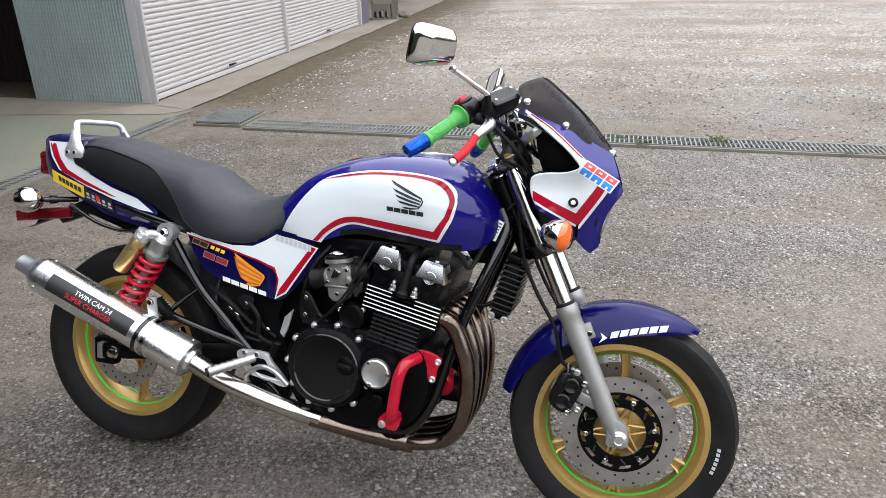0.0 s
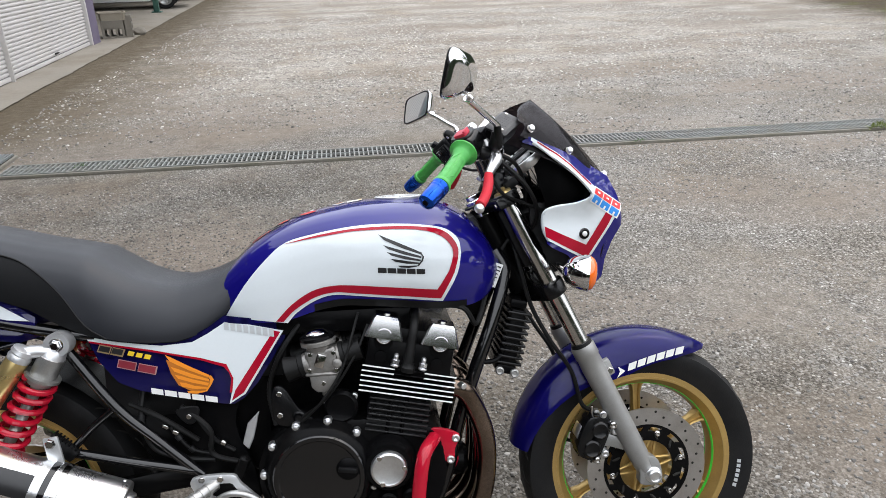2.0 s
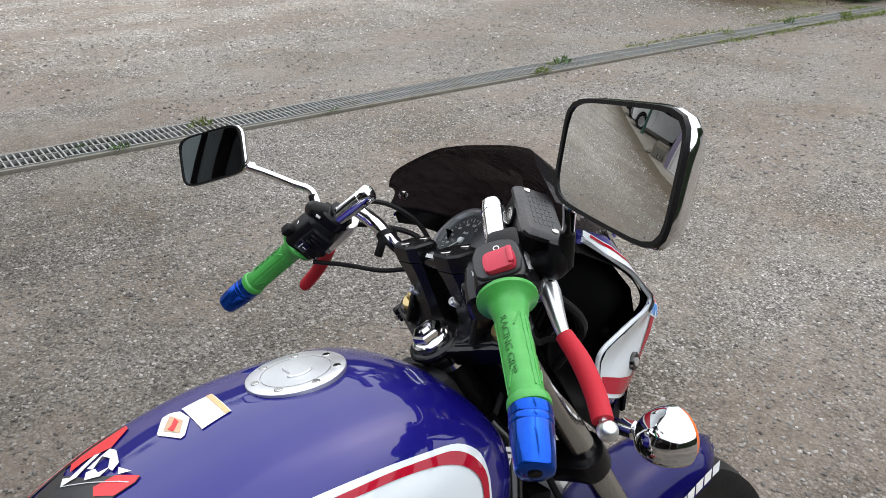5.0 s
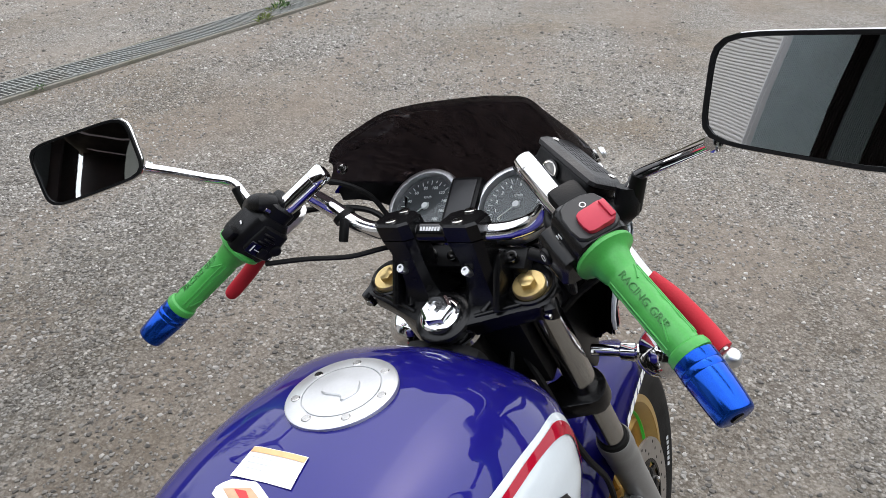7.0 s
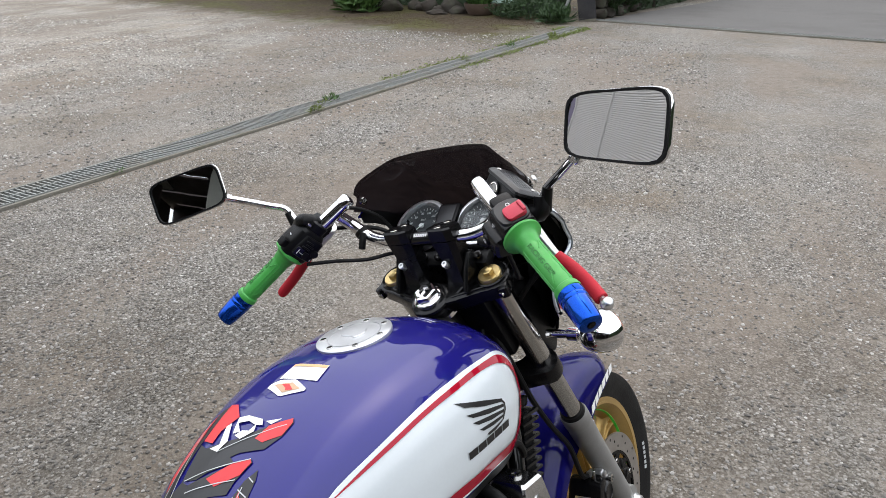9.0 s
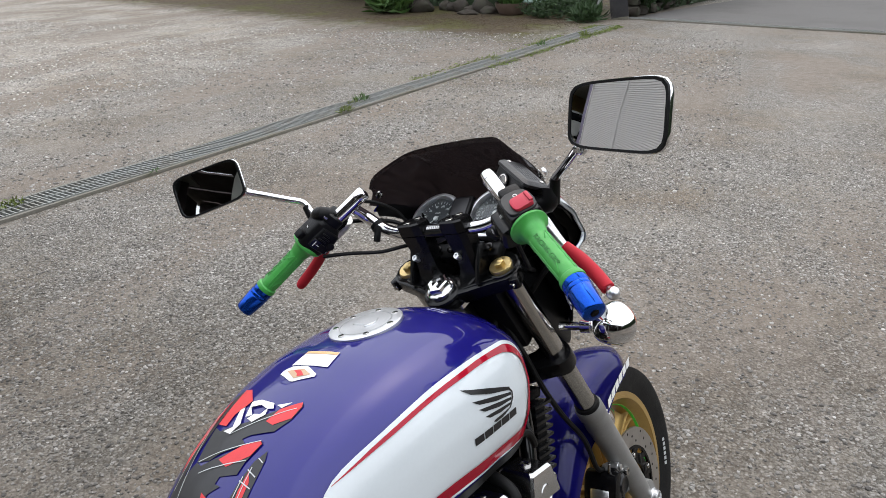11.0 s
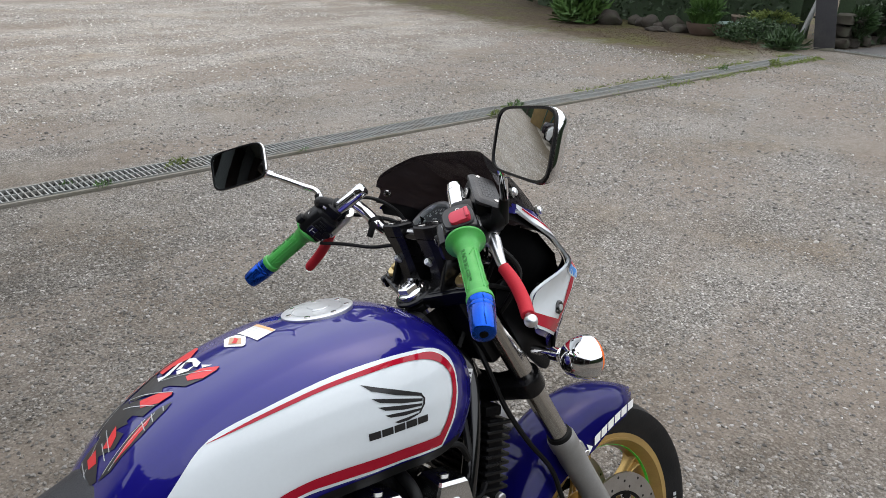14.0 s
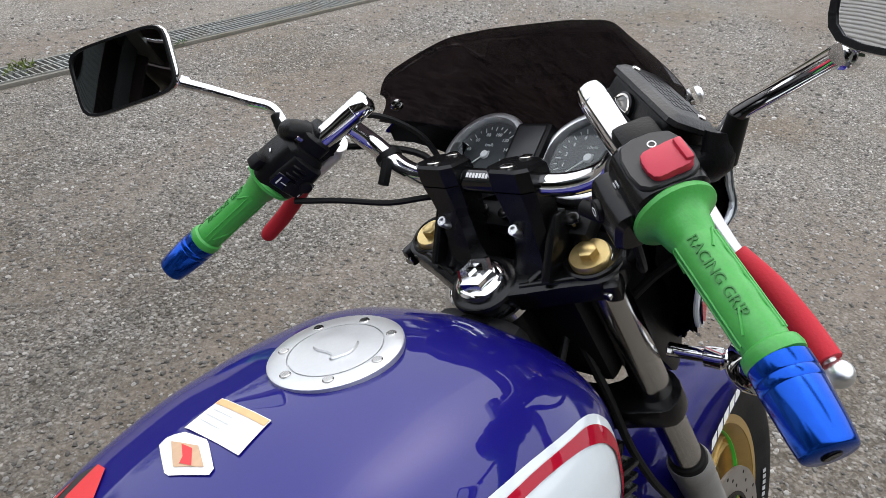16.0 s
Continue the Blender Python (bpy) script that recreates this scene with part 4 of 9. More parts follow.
bars([[(.765, .10), (.765, .085), (.743, .057), (.72, .07), (.702, .068), (.705, .090)], [(.735, -.01), (.7525, -.037), (.7465, -.041), (.727, -.040), (.712, -.020), (.715, -.004)], [(.658, .03), (.681, .001), (.6905, -.02), (.6865, -.026), (.670, -.021), (.652, .008)],
      [(.622, .026), (.615, 0), (.604, -.009), (.597, .01)], [(.655, -.034), (.635, -.034), (.615, -.038), (.597, -.044), (.62, -.047), (.645, -.043)], [(.75, .110), (.72, .113), (.66, .106), (.64, .097), (.70, .100)], [(.592, .03), (.585, .0), (.576, .012), (.58, .035)]],
     up_(.0017), SCARLET, tank, "pad_print", "", 0.012)
bars([[(.727, .066), (.732, .060), (.705, .038), (.690, .044), (.694, .064), (.700, .050)], [(.741, .055), (.745, .038), (.742, .008), (.734, .001), (.732, .012), (.737, .030), (.732, .046), (.720, .030), (.716, .040)], [(.734, .012), (.723, .006), (.710, .02), (.714, .034), (.722, .028), (.723, .016)],
      [(.740, .000), (.748, -.022), (.737, -.012)]], up_(.0022), DECALW, tank, "pad_lettering", "white lettering blocks", 0.012)
pad_lines = [((.690, .044), (.742, -.036)), ((.653, .070), (.690, -.022)), ((.640, .055), (.664, -.019)), ((.612, .045), (.600, -.016)), ((.671, -.036), (.668, -.046)), ((.656, -.031), (.652, -.048)), ((.643, -.028), (.640, -.050)), ((.660, -.035), (.590, -.044)), ((.648, -.030), (.584, -.036)),
             ((.575, .05), (.566, -.012)), ((.604, .05), (.585, .03)), ((.735, .112), (.62, .088)), ((.72, .108), (.60, .066)), ((.575, .02), (.564, .01)), ((.60, .024), (.592, -.02))]
for (x0, y0), (x1, y1) in pad_lines:
    n_ = V(y1 - y0, x0 - x1, 0).normalized() * .0006
    bars([[(x0 - n_.x, y0 - n_.y), (x1 - n_.x, y1 - n_.y), (x1 + n_.x, y1 + n_.y), (x0 + n_.x, y0 + n_.y)]], up_(.0022), SILVERD, tank, "pad_line", "", 0.012)


# wheels
def wheel_parts(cx, cz, R, width, rim_r, rim_w, steer, name, discs, n_spoke=6, spin=0.0):
    m = STEER if steer else None
    c = V(cx, 0, cz)
    w = width / 2
    depth = R - rim_r
    prof = [(-rim_w / 2 + .004, rim_r - .012), (-rim_w / 2 - .002, rim_r + .004), (-w * .93, rim_r + depth * .38), (-w, rim_r + depth * .62), (-w * .95, rim_r + depth * .80),
            (-w * .78, R - .012), (-w * .5, R - .0045), (-w * .2, R - .0007), (0, R)]
    prof = prof + [(-a, r) for a, r in reversed(prof[:-1])]
    n = 72
    g = lathe(c, LEFT, prof, n, ring=True)
    tyre = part("tyre", g, TYRE, bike, "black road tyre, dusty on the tread", 50, m)
    # raised near-black lines stand in for the shade in the tread
    g = bmesh.new()
    for i in range(20):
        a = i * 2 * math.pi / 20
        for sg in (-1, 1):
            path = []
            for k in range(8):
                y = sg * w * (.06 + .115 * k)
                r = float(np.interp(abs(y), [0, w * .2, w * .5, w * .78, w * .95], [R, R - .0007, R - .0045, R - .012, rim_r + depth * .8])) - .0026
                t = a + sg * .08 + (.085 * k - .0055 * k * k) * (1 if i % 2 else .72)
                path.append(c + V(r * math.cos(t), y, r * math.sin(t)))
            tube(path, [.0020, .0036, .0042, .0042, .0040, .0036, .0030, .0016], 6, 2, g)
    part("tread_groove", g, PAINTED_DEPTH, tyre)
    g = lathe(c, LEFT, [(-rim_w / 2, rim_r - .016), (-rim_w / 2, rim_r), (-rim_w / 2 + .006, rim_r + .001), (-rim_w / 2 + .009, rim_r - .012), (-rim_w / 2 + .022, rim_r - .026), (-.012, rim_r - .034), (.012, rim_r - .034),
                        (rim_w / 2 - .022, rim_r - .026), (rim_w / 2 - .009, rim_r - .012), (rim_w / 2 - .006, rim_r + .001), (rim_w / 2, rim_r), (rim_w / 2, rim_r - .016), (rim_w / 2 - .02, rim_r - .032), (.0, rim_r - .041), (-rim_w / 2 + .02, rim_r - .032)], n, ring=True)
    bmesh.ops.remove_doubles(g, verts=g.verts, dist=1e-6)
    rim = part("rim", g, GOLD, bike, "gold-painted cast rim", 40, m)
    for sg in (-1, 1):
        part("rim_tape", lathe(c, LEFT * sg, [(rim_w / 2 - .021, rim_r - .0322), (rim_w / 2 - .021, rim_r - .0334), (rim_w / 2 - .027, rim_r - .0353), (rim_w / 2 - .027, rim_r - .0340)], n, ring=True), LIME, rim, "lime green rim tape")
        part("rim_lip", lathe(c, LEFT * sg, [(rim_w / 2 - .001, rim_r - .0165), (rim_w / 2 + .0012, rim_r - .0165), (rim_w / 2 + .0012, rim_r - .0115), (rim_w / 2 - .001, rim_r - .0115)], n, ring=True), GOLD, rim)
    for i in range(n_spoke):
        a = spin + i * 2 * math.pi / n_spoke
        d = V(math.cos(a), 0, math.sin(a))
        s = V(-math.sin(a), 0, math.cos(a))
        rings = []
        for r, hw, hy in ((.040, .016, .026), (.07, .0125, .018), (.12, .0105, .0135), (.165, .011, .0125), (rim_r - .042, .0155, .016), (rim_r - .032, .024, .02)):
            rings.append([c + d * r + s * hw * u + LEFT * hy * v for u, v in ((-1, -.6), (-.8, -1), (-.5, -.9), (-.34, -.45), (.34, -.45), (.5, -.9), (.8, -1), (1, -.6), (1, .6), (.8, 1), (.5, .9), (.34, .45), (-.34, .45), (-.5, .9), (-.8, 1), (-1, .6))])
        part("spoke", loft(rings), GOLD, rim)
    part("hub", lathe(c, LEFT, [(-.045, .03), (-.045, .044), (-.038, .05), (-.02, .042), (.02, .042), (.038, .05), (.045, .044), (.045, .03)], 32), GOLD, rim)
    a = radians(163)
    d = V(math.cos(a), 0, math.sin(a))
    part("valve_stem", lathe(c + d * (rim_r - .036), -d - LEFT * .35, [(0, .0065), (.006, .0062), (.010, .0042), (.026, .0040), (.027, .0052), (.038, .0050), (.039, .003)], 14), RUBBER, rim, "black tyre valve")
    return tyre


FA, RA = V(1.502, 0, .301), V(0, 0, .321)
front_tyre = wheel_parts(1.502, .301, .298, .112, .228, .090, True, "front", 2, spin=radians(90))
for k_ in range(6):
    a_ = radians(-2.5 - k_ * 2.9)
    part("sidewall_mark", loft([[FA + V(r_ * math.cos(t_), y_, r_ * math.sin(t_)) for t_ in (a_, a_ - radians(2.0))] for r_, y_ in ((.2440, -.0530), (.2525, -.0553))], closed=False), SILVERD, front_tyre, "white sidewall lettering block" if k_ == 0 else "", 0)
wheel_parts(0, .321, .320, .150, .228, .112, False, "rear", 1, spin=radians(30))


def brake_disc(c, y, r0, r1, m, carrier=True):
    """A drilled ring on a dark star carrier."""
    g = lathe(c + LEFT * (y - .0025), LEFT, [(0, r0), (0, r1), (.005, r1), (.005, r0)], 64, ring=True)
    d = part("brake_disc", g, DISC, bike, "drilled steel brake disc", 30, m)
    sg = -1 if y < 0 else 1
    # near-black plugs stand in for the shade in the drilled holes
    hole = None
    for i in range(36):
        a = i * 2 * math.pi / 36
        r = r0 + (r1 - r0) * (.28, .55, .8)[i % 3]
        if hole is None:
            hole = part("drill_hole", rod(LEFT * -.0029, LEFT * .0029, .0035, n=8), PAINTED_DEPTH, d)
        else:
            ob = new("drill_hole", hole.data)
            ob.parent = d
        (hole if i == 0 else ob).matrix_basis = Matrix.Translation(c + V(r * math.cos(a), y, r * math.sin(a)))
    if carrier:
        part("carrier", lathe(c + LEFT * (y - .003), LEFT, [(0, .067), (0, .0905), (.006, .0905), (.006, .067)], 40, ring=True), ENGINE, d, "black slotted carrier")
        part("carrier_rim", lathe(c + LEFT * (y - .003), LEFT, [(0, .1005), (0, .1075), (.0062, .1075), (.0062, .1005)], 48, ring=True), ENGINE, d)
        for i in range(12):
            a = i * 2 * math.pi / 12
            e = Matrix.Rotation(-a, 3, "Y")
            part("carrier_arm", box(c + V(.0955 * math.cos(a), y, .0955 * math.sin(a)), (.021, .0052, .014 if i % 2 else .020), e @ Matrix.Rotation(radians(38), 3, "Y"), .0012, 1), ENGINE, d)
        # near-black inlays stand in for the shade in the slots
        for i in range(12):
            a = (i + .42) * 2 * math.pi / 12
            sl = [c + V(r * math.cos(a + k), y + sg * .0033, r * math.sin(a + k)) for r, k in ((.0725, -.10), (.0775, -.03), (.083, .02), (.088, .05))]
            part("carrier_slot", tube(sl, [.0022, .0034, .0034, .0020], 6, 3, flat=.9), PAINTED_DEPTH, d)
        for i in range(6):
            a = i * 2 * math.pi / 6 + .2
            p = c + V(.0865 * math.cos(a), y, .0865 * math.sin(a))
            part("bolt", lathe(p + LEFT * sg * .002, LEFT * sg, [(0, .0072), (.002, .0072), (.0025, .0060), (.006, .0058), (.007, .0048), (.007, .0032), (.004, .0030), (.004, .001)], 16), STEEL, d)


brake_disc(FA, -.072, .105, .148, STEER)
brake_disc(FA, .072, .105, .148, STEER)
brake_disc(RA, -.085, .08, .12, None, False)
for sg in (-1, 1):
    web = steered("hub_web", lathe(FA + LEFT * sg * .040, LEFT * sg, [(0, .070), (.004, .070), (.007, .066), (.007, .034), (.016, .030), (.022, .024), (.024, .012)], 36), GOLD, "gold cast hub flange")
    for i in range(6):
        a = i * 2 * math.pi / 6 + .2
        tip = FA + V(.0865 * math.cos(a), sg * .0655, .0865 * math.sin(a))
        for k in (-1, 1):
            root = FA + V(.026 * math.cos(a + k * .52), sg * .060, .026 * math.sin(a + k * .52))
            out_ = FA + V(.074 * math.cos(a + k * .06), sg * .0625, .074 * math.sin(a + k * .06))
            part("hub_rib", tube([root, (root + out_) / 2 + LEFT * sg * .001, out_, tip], [.0042, .0036, .0042, .006], 8, 2), GOLD, web)
        part("carrier_lug", lathe(tip - LEFT * sg * .012, LEFT * sg, [(0, .010), (.012, .010), (.0125, .007)], 14), GOLD, web)

# fork legs
for sg in (-1, 1):
    y = sg * .100
    top = V(1.163, y, .990)
    at = lambda z: V(1.175 + .480 * (.965 - z), y, z)
    L = (at(.60) - at(.99)).length
    steered("fork_tube", rod(at(.985), at(.58), .0205, n=28, c=.05), STEEL, "polished steel fork tube")
    a, b = at(.625), at(.30)
    LL = (b - a).length
    dd = b - a
    leg = steered("fork_slider", lathe(a, dd, [(0, .0225), (.0, .0265), (.006, .0285), (.03, .0285), (.034, .0265), (.06, .0275), (.10, .0262), (LL * .6, .0255), (LL - .05, .0245), (LL - .015, .022), (LL, .015)], 32), SLIDER, "silver painted fork slider")
    part("dust_seal", lathe(a - dd.normalized() * .008, dd, [(0, .0212), (.0, .024), (.008, .0255), (.012, .0255)], 28), RUBBER, leg)
    ax = V(1.502, sg * .105, .301)
    part("axle_clamp", prism(rounded([(-.024, -.024), (.022, -.023), (.026, .006), (.012, .040), (-.026, .048), (-.028, .0)], 4), -.014, .014, .004, 2, Matrix.Translation(ax + V(-.004, 0, .0))), SLIDER, leg)
    part("axle_end", lathe(ax + V(0, sg * .012, 0), LEFT * sg, [(0, .02), (.004, .0195), (.006, .0165), (.014, .016), (.016, .0125), (.0125, .0115), (.0125, .001)], 24), BRIGHT, leg, "bright axle end")
    part("fender_bracket", box(at(.565) + V(.03, -sg * .012, -.004), (.034, .018, .042), Matrix.Rotation(radians(-26), 3, "Y"), .006), SLIDER, leg)
    part("bracket_bolt", rod(at(.563) + V(.036, sg * .0, -.004), at(.563) + V(.036, sg * .006, -.004), .008, n=6), CHROME, leg)
    part("caliper_lug", box(at(.455) + V(-.034, -sg * .008, -.012), (.05, .018, .032), Matrix.Rotation(radians(20), 3, "Y"), .006), SLIDER, leg)
    part("caliper_lug", box(at(.385) + V(-.036, -sg * .008, -.004), (.056, .018, .03), Matrix.Rotation(radians(20), 3, "Y"), .006), SLIDER, leg)
    # caliper
    cc = at(.41) + V(-.075, -sg * .012, -.012)
    on_leg = Matrix.Translation(cc) @ Matrix.Rotation(radians(24), 4, "Y")
    cal = steered("brake_caliper", prism(rounded([(-.026, -.052), (.014, -.054), (.026, -.034), (.024, .036), (.012, .056), (-.014, .058), (-.030, .044), (-.034, -.030)], 3), -.026, .014 if sg < 0 else .026, .006, 2, on_leg), SATINB, "black twin-piston brake caliper")
    part("caliper_bridge", prism(rounded([(-.040, -.030), (-.020, -.044), (-.012, .040), (-.026, .052), (-.042, .034)], 3), -.036, .036, .005, 2, on_leg), SATINB, cal)
    out_ = (on_leg.to_3x3() @ LEFT) * sg
    for k in (-1, 1):
        q = on_leg @ V(-.004, sg * .022, k * .024)
        part("piston_housing", lathe(q, out_, [(0, .0235), (.010, .0230), (.014, .0205), (.0165, .0170), (.0150, .0150), (.0150, .001)], 24), SATINB, cal)
    for x_, z_, r_ in ((.022, .046, .009), (.020, -.046, .009), (-.030, .030, .0055), (-.031, -.022, .0055)):
        q = on_leg @ V(x_, sg * .018, z_)
        part("slide_bolt", lathe(q, out_, [(0, r_ * 1.25), (.006, r_ * 1.2), (.008, r_), (.016, r_ * .95), (.017, r_ * .55), (.013, r_ * .5), (.013, .001)], 14), STEEL if r_ > .007 else ENGINE, cal)
    for za in (.030, -.030):
        part("caliper_bracket", prism(rounded([(.010, za - .012), (.046, za - .010), (.050, za + .008), (.012, za + .014)], 2), -.008, .004, .002, 1, on_leg), SLIDER, cal, "silver caliper bracket")
        part("bracket_bolt", lathe(on_leg @ V(.040, sg * .010, za), out_, [(-.004, .0095), (.006, .0092), (.008, .007), (.008, .0042), (.004, .004), (.004, .001)], 14), BRIGHT, cal)
    part("hose_union", lathe(on_leg @ V(-.008, sg * .020, .060), out_, [(-.012, .0085), (.006, .0085), (.007, .0065), (.012, .006), (.012, .001)], 12), BRIGHT, cal, "bright hose union")
    part("bleed_nipple", rod(on_leg @ V(-.030, sg * .016, .050), on_leg @ V(-.040, sg * .020, .070), .0038, .0028), STEEL, cal)
    part("pad_spring", prism([(-.046, -.012), (-.038, -.020), (-.036, .022), (-.045, .014)], -.020, .020, .001, 1, on_leg), BRIGHT, cal)
    # brake hose down the leg
    hose = [V(1.185, sg * .05, .90), V(1.205, sg * .075, .80), V(1.225, sg * .085, .72), V(1.265, sg * .088, .64), V(1.315, sg * .09, .56), V(1.338, sg * .09, .48), cc + V(-.002, 0, .06)]
    steered("brake_hose", tube(hose, .0052, 8), RUBBER)

# lower and upper fork clamps
for nm, z, h in (("lower_fork_clamp", .758, .034), ("upper_fork_clamp", .966, .026)):
    px = 1.175 + .480 * (.965 - z)
    cx = px - .045
    pts = [(.02, -.13), (.04, -.105), (.034, -.075), (.0, -.045), (.0, .045), (.034, .075), (.04, .105), (.02, .13), (-.012, .128), (-.028, .09), (-.05, .035), (-.058, 0), (-.05, -.035), (-.028, -.09), (-.012, -.128)]
    fwd = V(math.cos(radians(25.6)), 0, math.sin(radians(25.6)))
    M4 = axes(fwd, RAKE, LEFT, V(px - .012, 0, z))
    yoke = steered(nm, prism(rounded(pts, 3), -h / 2, h / 2, .004, 2, M4), SATINB, "black fork clamp")
    if z > .9:
        for sg in (-1, 1):
            at_ = lambda a, b, c: M4 @ V(a, c, b)
            part("cap_collar", lathe(at_(.012, sg * .100, h / 2 - .002), RAKE, [(0, .031), (.005, .0295), (.006, .027), (.003, .0225)], 32), SATINB, yoke)
            part("clamp_rib", tube([at_(.034, sg * .058, h / 2), at_(.008, sg * .066, h / 2 + .001), at_(-.030, sg * .050, h / 2)], [.006, .005, .004], 10, 4), SATINB, yoke)
            part("clamp_rib", tube([at_(-.006, sg * .118, h / 2 - .003), at_(-.018, sg * .088, h / 2 - .002), at_(-.036, sg * .042, h / 2 - .002)], [.004, .005, .004], 10, 4), SATINB, yoke)
            part("pinch_lug", box(at_(-.004, sg * .126, .001), (.034, .016, .022), Matrix((fwd, LEFT, RAKE)).transposed() @ Matrix.Rotation(radians(-20 * sg), 3, "Z"), .005), SATINB, yoke)
            part("pinch_bolt", rod(at_(-.018, sg * .127, .001), at_(-.0235, sg * .126, .001), .0050, n=10), STEEL, yoke)
        part("stem_boss", lathe(at_(-.040, 0, h / 2 - .004), RAKE, [(0, .037), (.004, .036), (.006, .033), (.006, .027)], 36), SATINB, yoke)
for sg in (-1, 1):
    p = V(1.175 + .480 * (.965 - .985) - .0, sg * .100, .980)
    fc = steered("fork_cap", lathe(p, RAKE, [(-.004, .0205), (.008, .0205), (.010, .0192), (.010, .0095)], 28), GOLDANO, "gold anodised fork cap")
    part("cap_bolt", lathe(p + RAKE * .009, RAKE, [(0, .0100), (.008, .0100), (.009, .008), (.009, .001)], 6), GOLDANO, fc)
sn = steered("stem_nut", lathe((1.118, 0, .962), RAKE, [(-.004, .026), (.006, .026), (.008, .0235), (.009, .019)], 32), CHROME, "chromed steering stem nut")
part("nut_hexagon", lathe(V(1.118, 0, .962) + RAKE * .008, RAKE, [(0, .0205), (.010, .0205), (.0115, .017), (.0115, .010), (.006, .0095), (.006, .001)], 6), CHROME, sn, smooth=0)
part("stem", rod(V(1.122, 0, .95), V(1.122, 0, .95) - RAKE * .23, .028, n=24), ENGINE, bike, "black steering head")
part("ignition_barrel", rod(V(1.10, 0, .925), V(1.075, 0, .905), .024, n=20), ENGINE, bike)
part("stem_ring", lathe(V(1.122, 0, .962) - RAKE * .022, -RAKE, [(0, .033), (0, .036), (.008, .036), (.008, .033)], 32, ring=True), CHROME, bike)

# risers and bar
for sg in (-1, 1):
    y = sg * .0455
    oct8 = ((-1, -.6), (-.6, -1), (.6, -1), (1, -.6), (1, .6), (.6, 1), (-.6, 1), (-1, .6))
    foot = lambda z: 1.146 + (1.060 - z) * .28
    r = steered("bar_riser", loft([[V(foot(z) + k * w, y + l * h, z) for k, l in oct8] for z, w, h in ((.966, .036, .033), (.978, .028, .0265), (.994, .0235, .0215), (1.022, .0215, .0205), (1.044, .0225, .0235), (1.0575, .0245, .0250))]), SATINB, "black handlebar riser", 30)
    part("riser_cap", loft([[V(foot(z) + k * w, y + l * h, z) for k, l in oct8] for z, w, h in ((1.0590, .0245, .0250), (1.068, .0245, .0250), (1.0785, .0235, .0245), (1.0815, .0205, .0220))]), SATINB, r, "black bar clamp cap", 30)
    for x in (1.128, 1.158):
        part("riser_bolt", lathe((x, y, 1.0795), (0, 0, 1), [(0, .0072), (.0034, .0070), (.0040, .0060), (.0040, .0036), (.0012, .0034), (.0012, .001)], 16), STEEL, r)
    part("pinch_bolt", lathe((1.136, y + .006, 1.014), (-.80, 0, .60), [(-.004, .0058), (.007, .0058), (.0085, .005), (.0085, .0032), (.006, .003), (.006, .001)], 16), BRIGHT, r, "bright socket bolt")
    part("riser_web", prism([(1.125, .968), (1.152, 1.030), (1.168, 1.030), (1.185, .968)], y - .004 * sg + .0245 * sg, y + .0305 * sg, .003), SATINB, r)
hb = [(1.128, .160, 1.118), (1.146, .150, 1.095), (1.153, .128, 1.072), (1.150, .095, 1.061), (1.146, .05, 1.060), (1.146, 0, 1.060)]
hb = [Vector(p) for p in hb]
bar = steered("handlebar", tube(hb + [V(p.x, -p.y, p.z) for p in reversed(hb[:-1])], .0111, 16, 7), CHROME, "chromed handlebar")
tie = part("cable_tie", lathe((1.1535, .137, 1.0775), (.12, .62, .78), [(-.0035, .0115), (-.0035, .0150), (.0035, .0150), (.0035, .0115)], 20, ring=True), RUBBER, bar, "black cable tie")
part("tie_tail", box((1.136, .128, 1.066), (.010, .009, .030), Matrix.Rotation(radians(30), 3, "Y"), .002), RUBBER, tie)
badge = part("bar_badge", lathe(V(1.146, -.019, 1.060), LEFT, [(0, .0113), (.0, .0124), (.038, .0124), (.038, .0113)], 24), GLOSSB, bar, "black bar badge with white lettering blocks")
for k in range(7):
    rad_ = V(-math.sin(radians(48)), 0, math.cos(radians(48))) * .0126
    part("badge_mark", box(V(1.146, .012 - .004 * k, 1.060) + rad_, (.005, .0028, .0005), Matrix.Rotation(radians(-48), 3, "Y")), INK, badge, "", 0)

GIN, GOUT, GEND, STUB0 = V(1.061, .235, 1.077), V(1.005, .317, 1.016), V(.973, .353, .988), V(1.138, .132, 1.146)


def mir(p, sg):
    return V(p.x, p.y * sg, p.z)


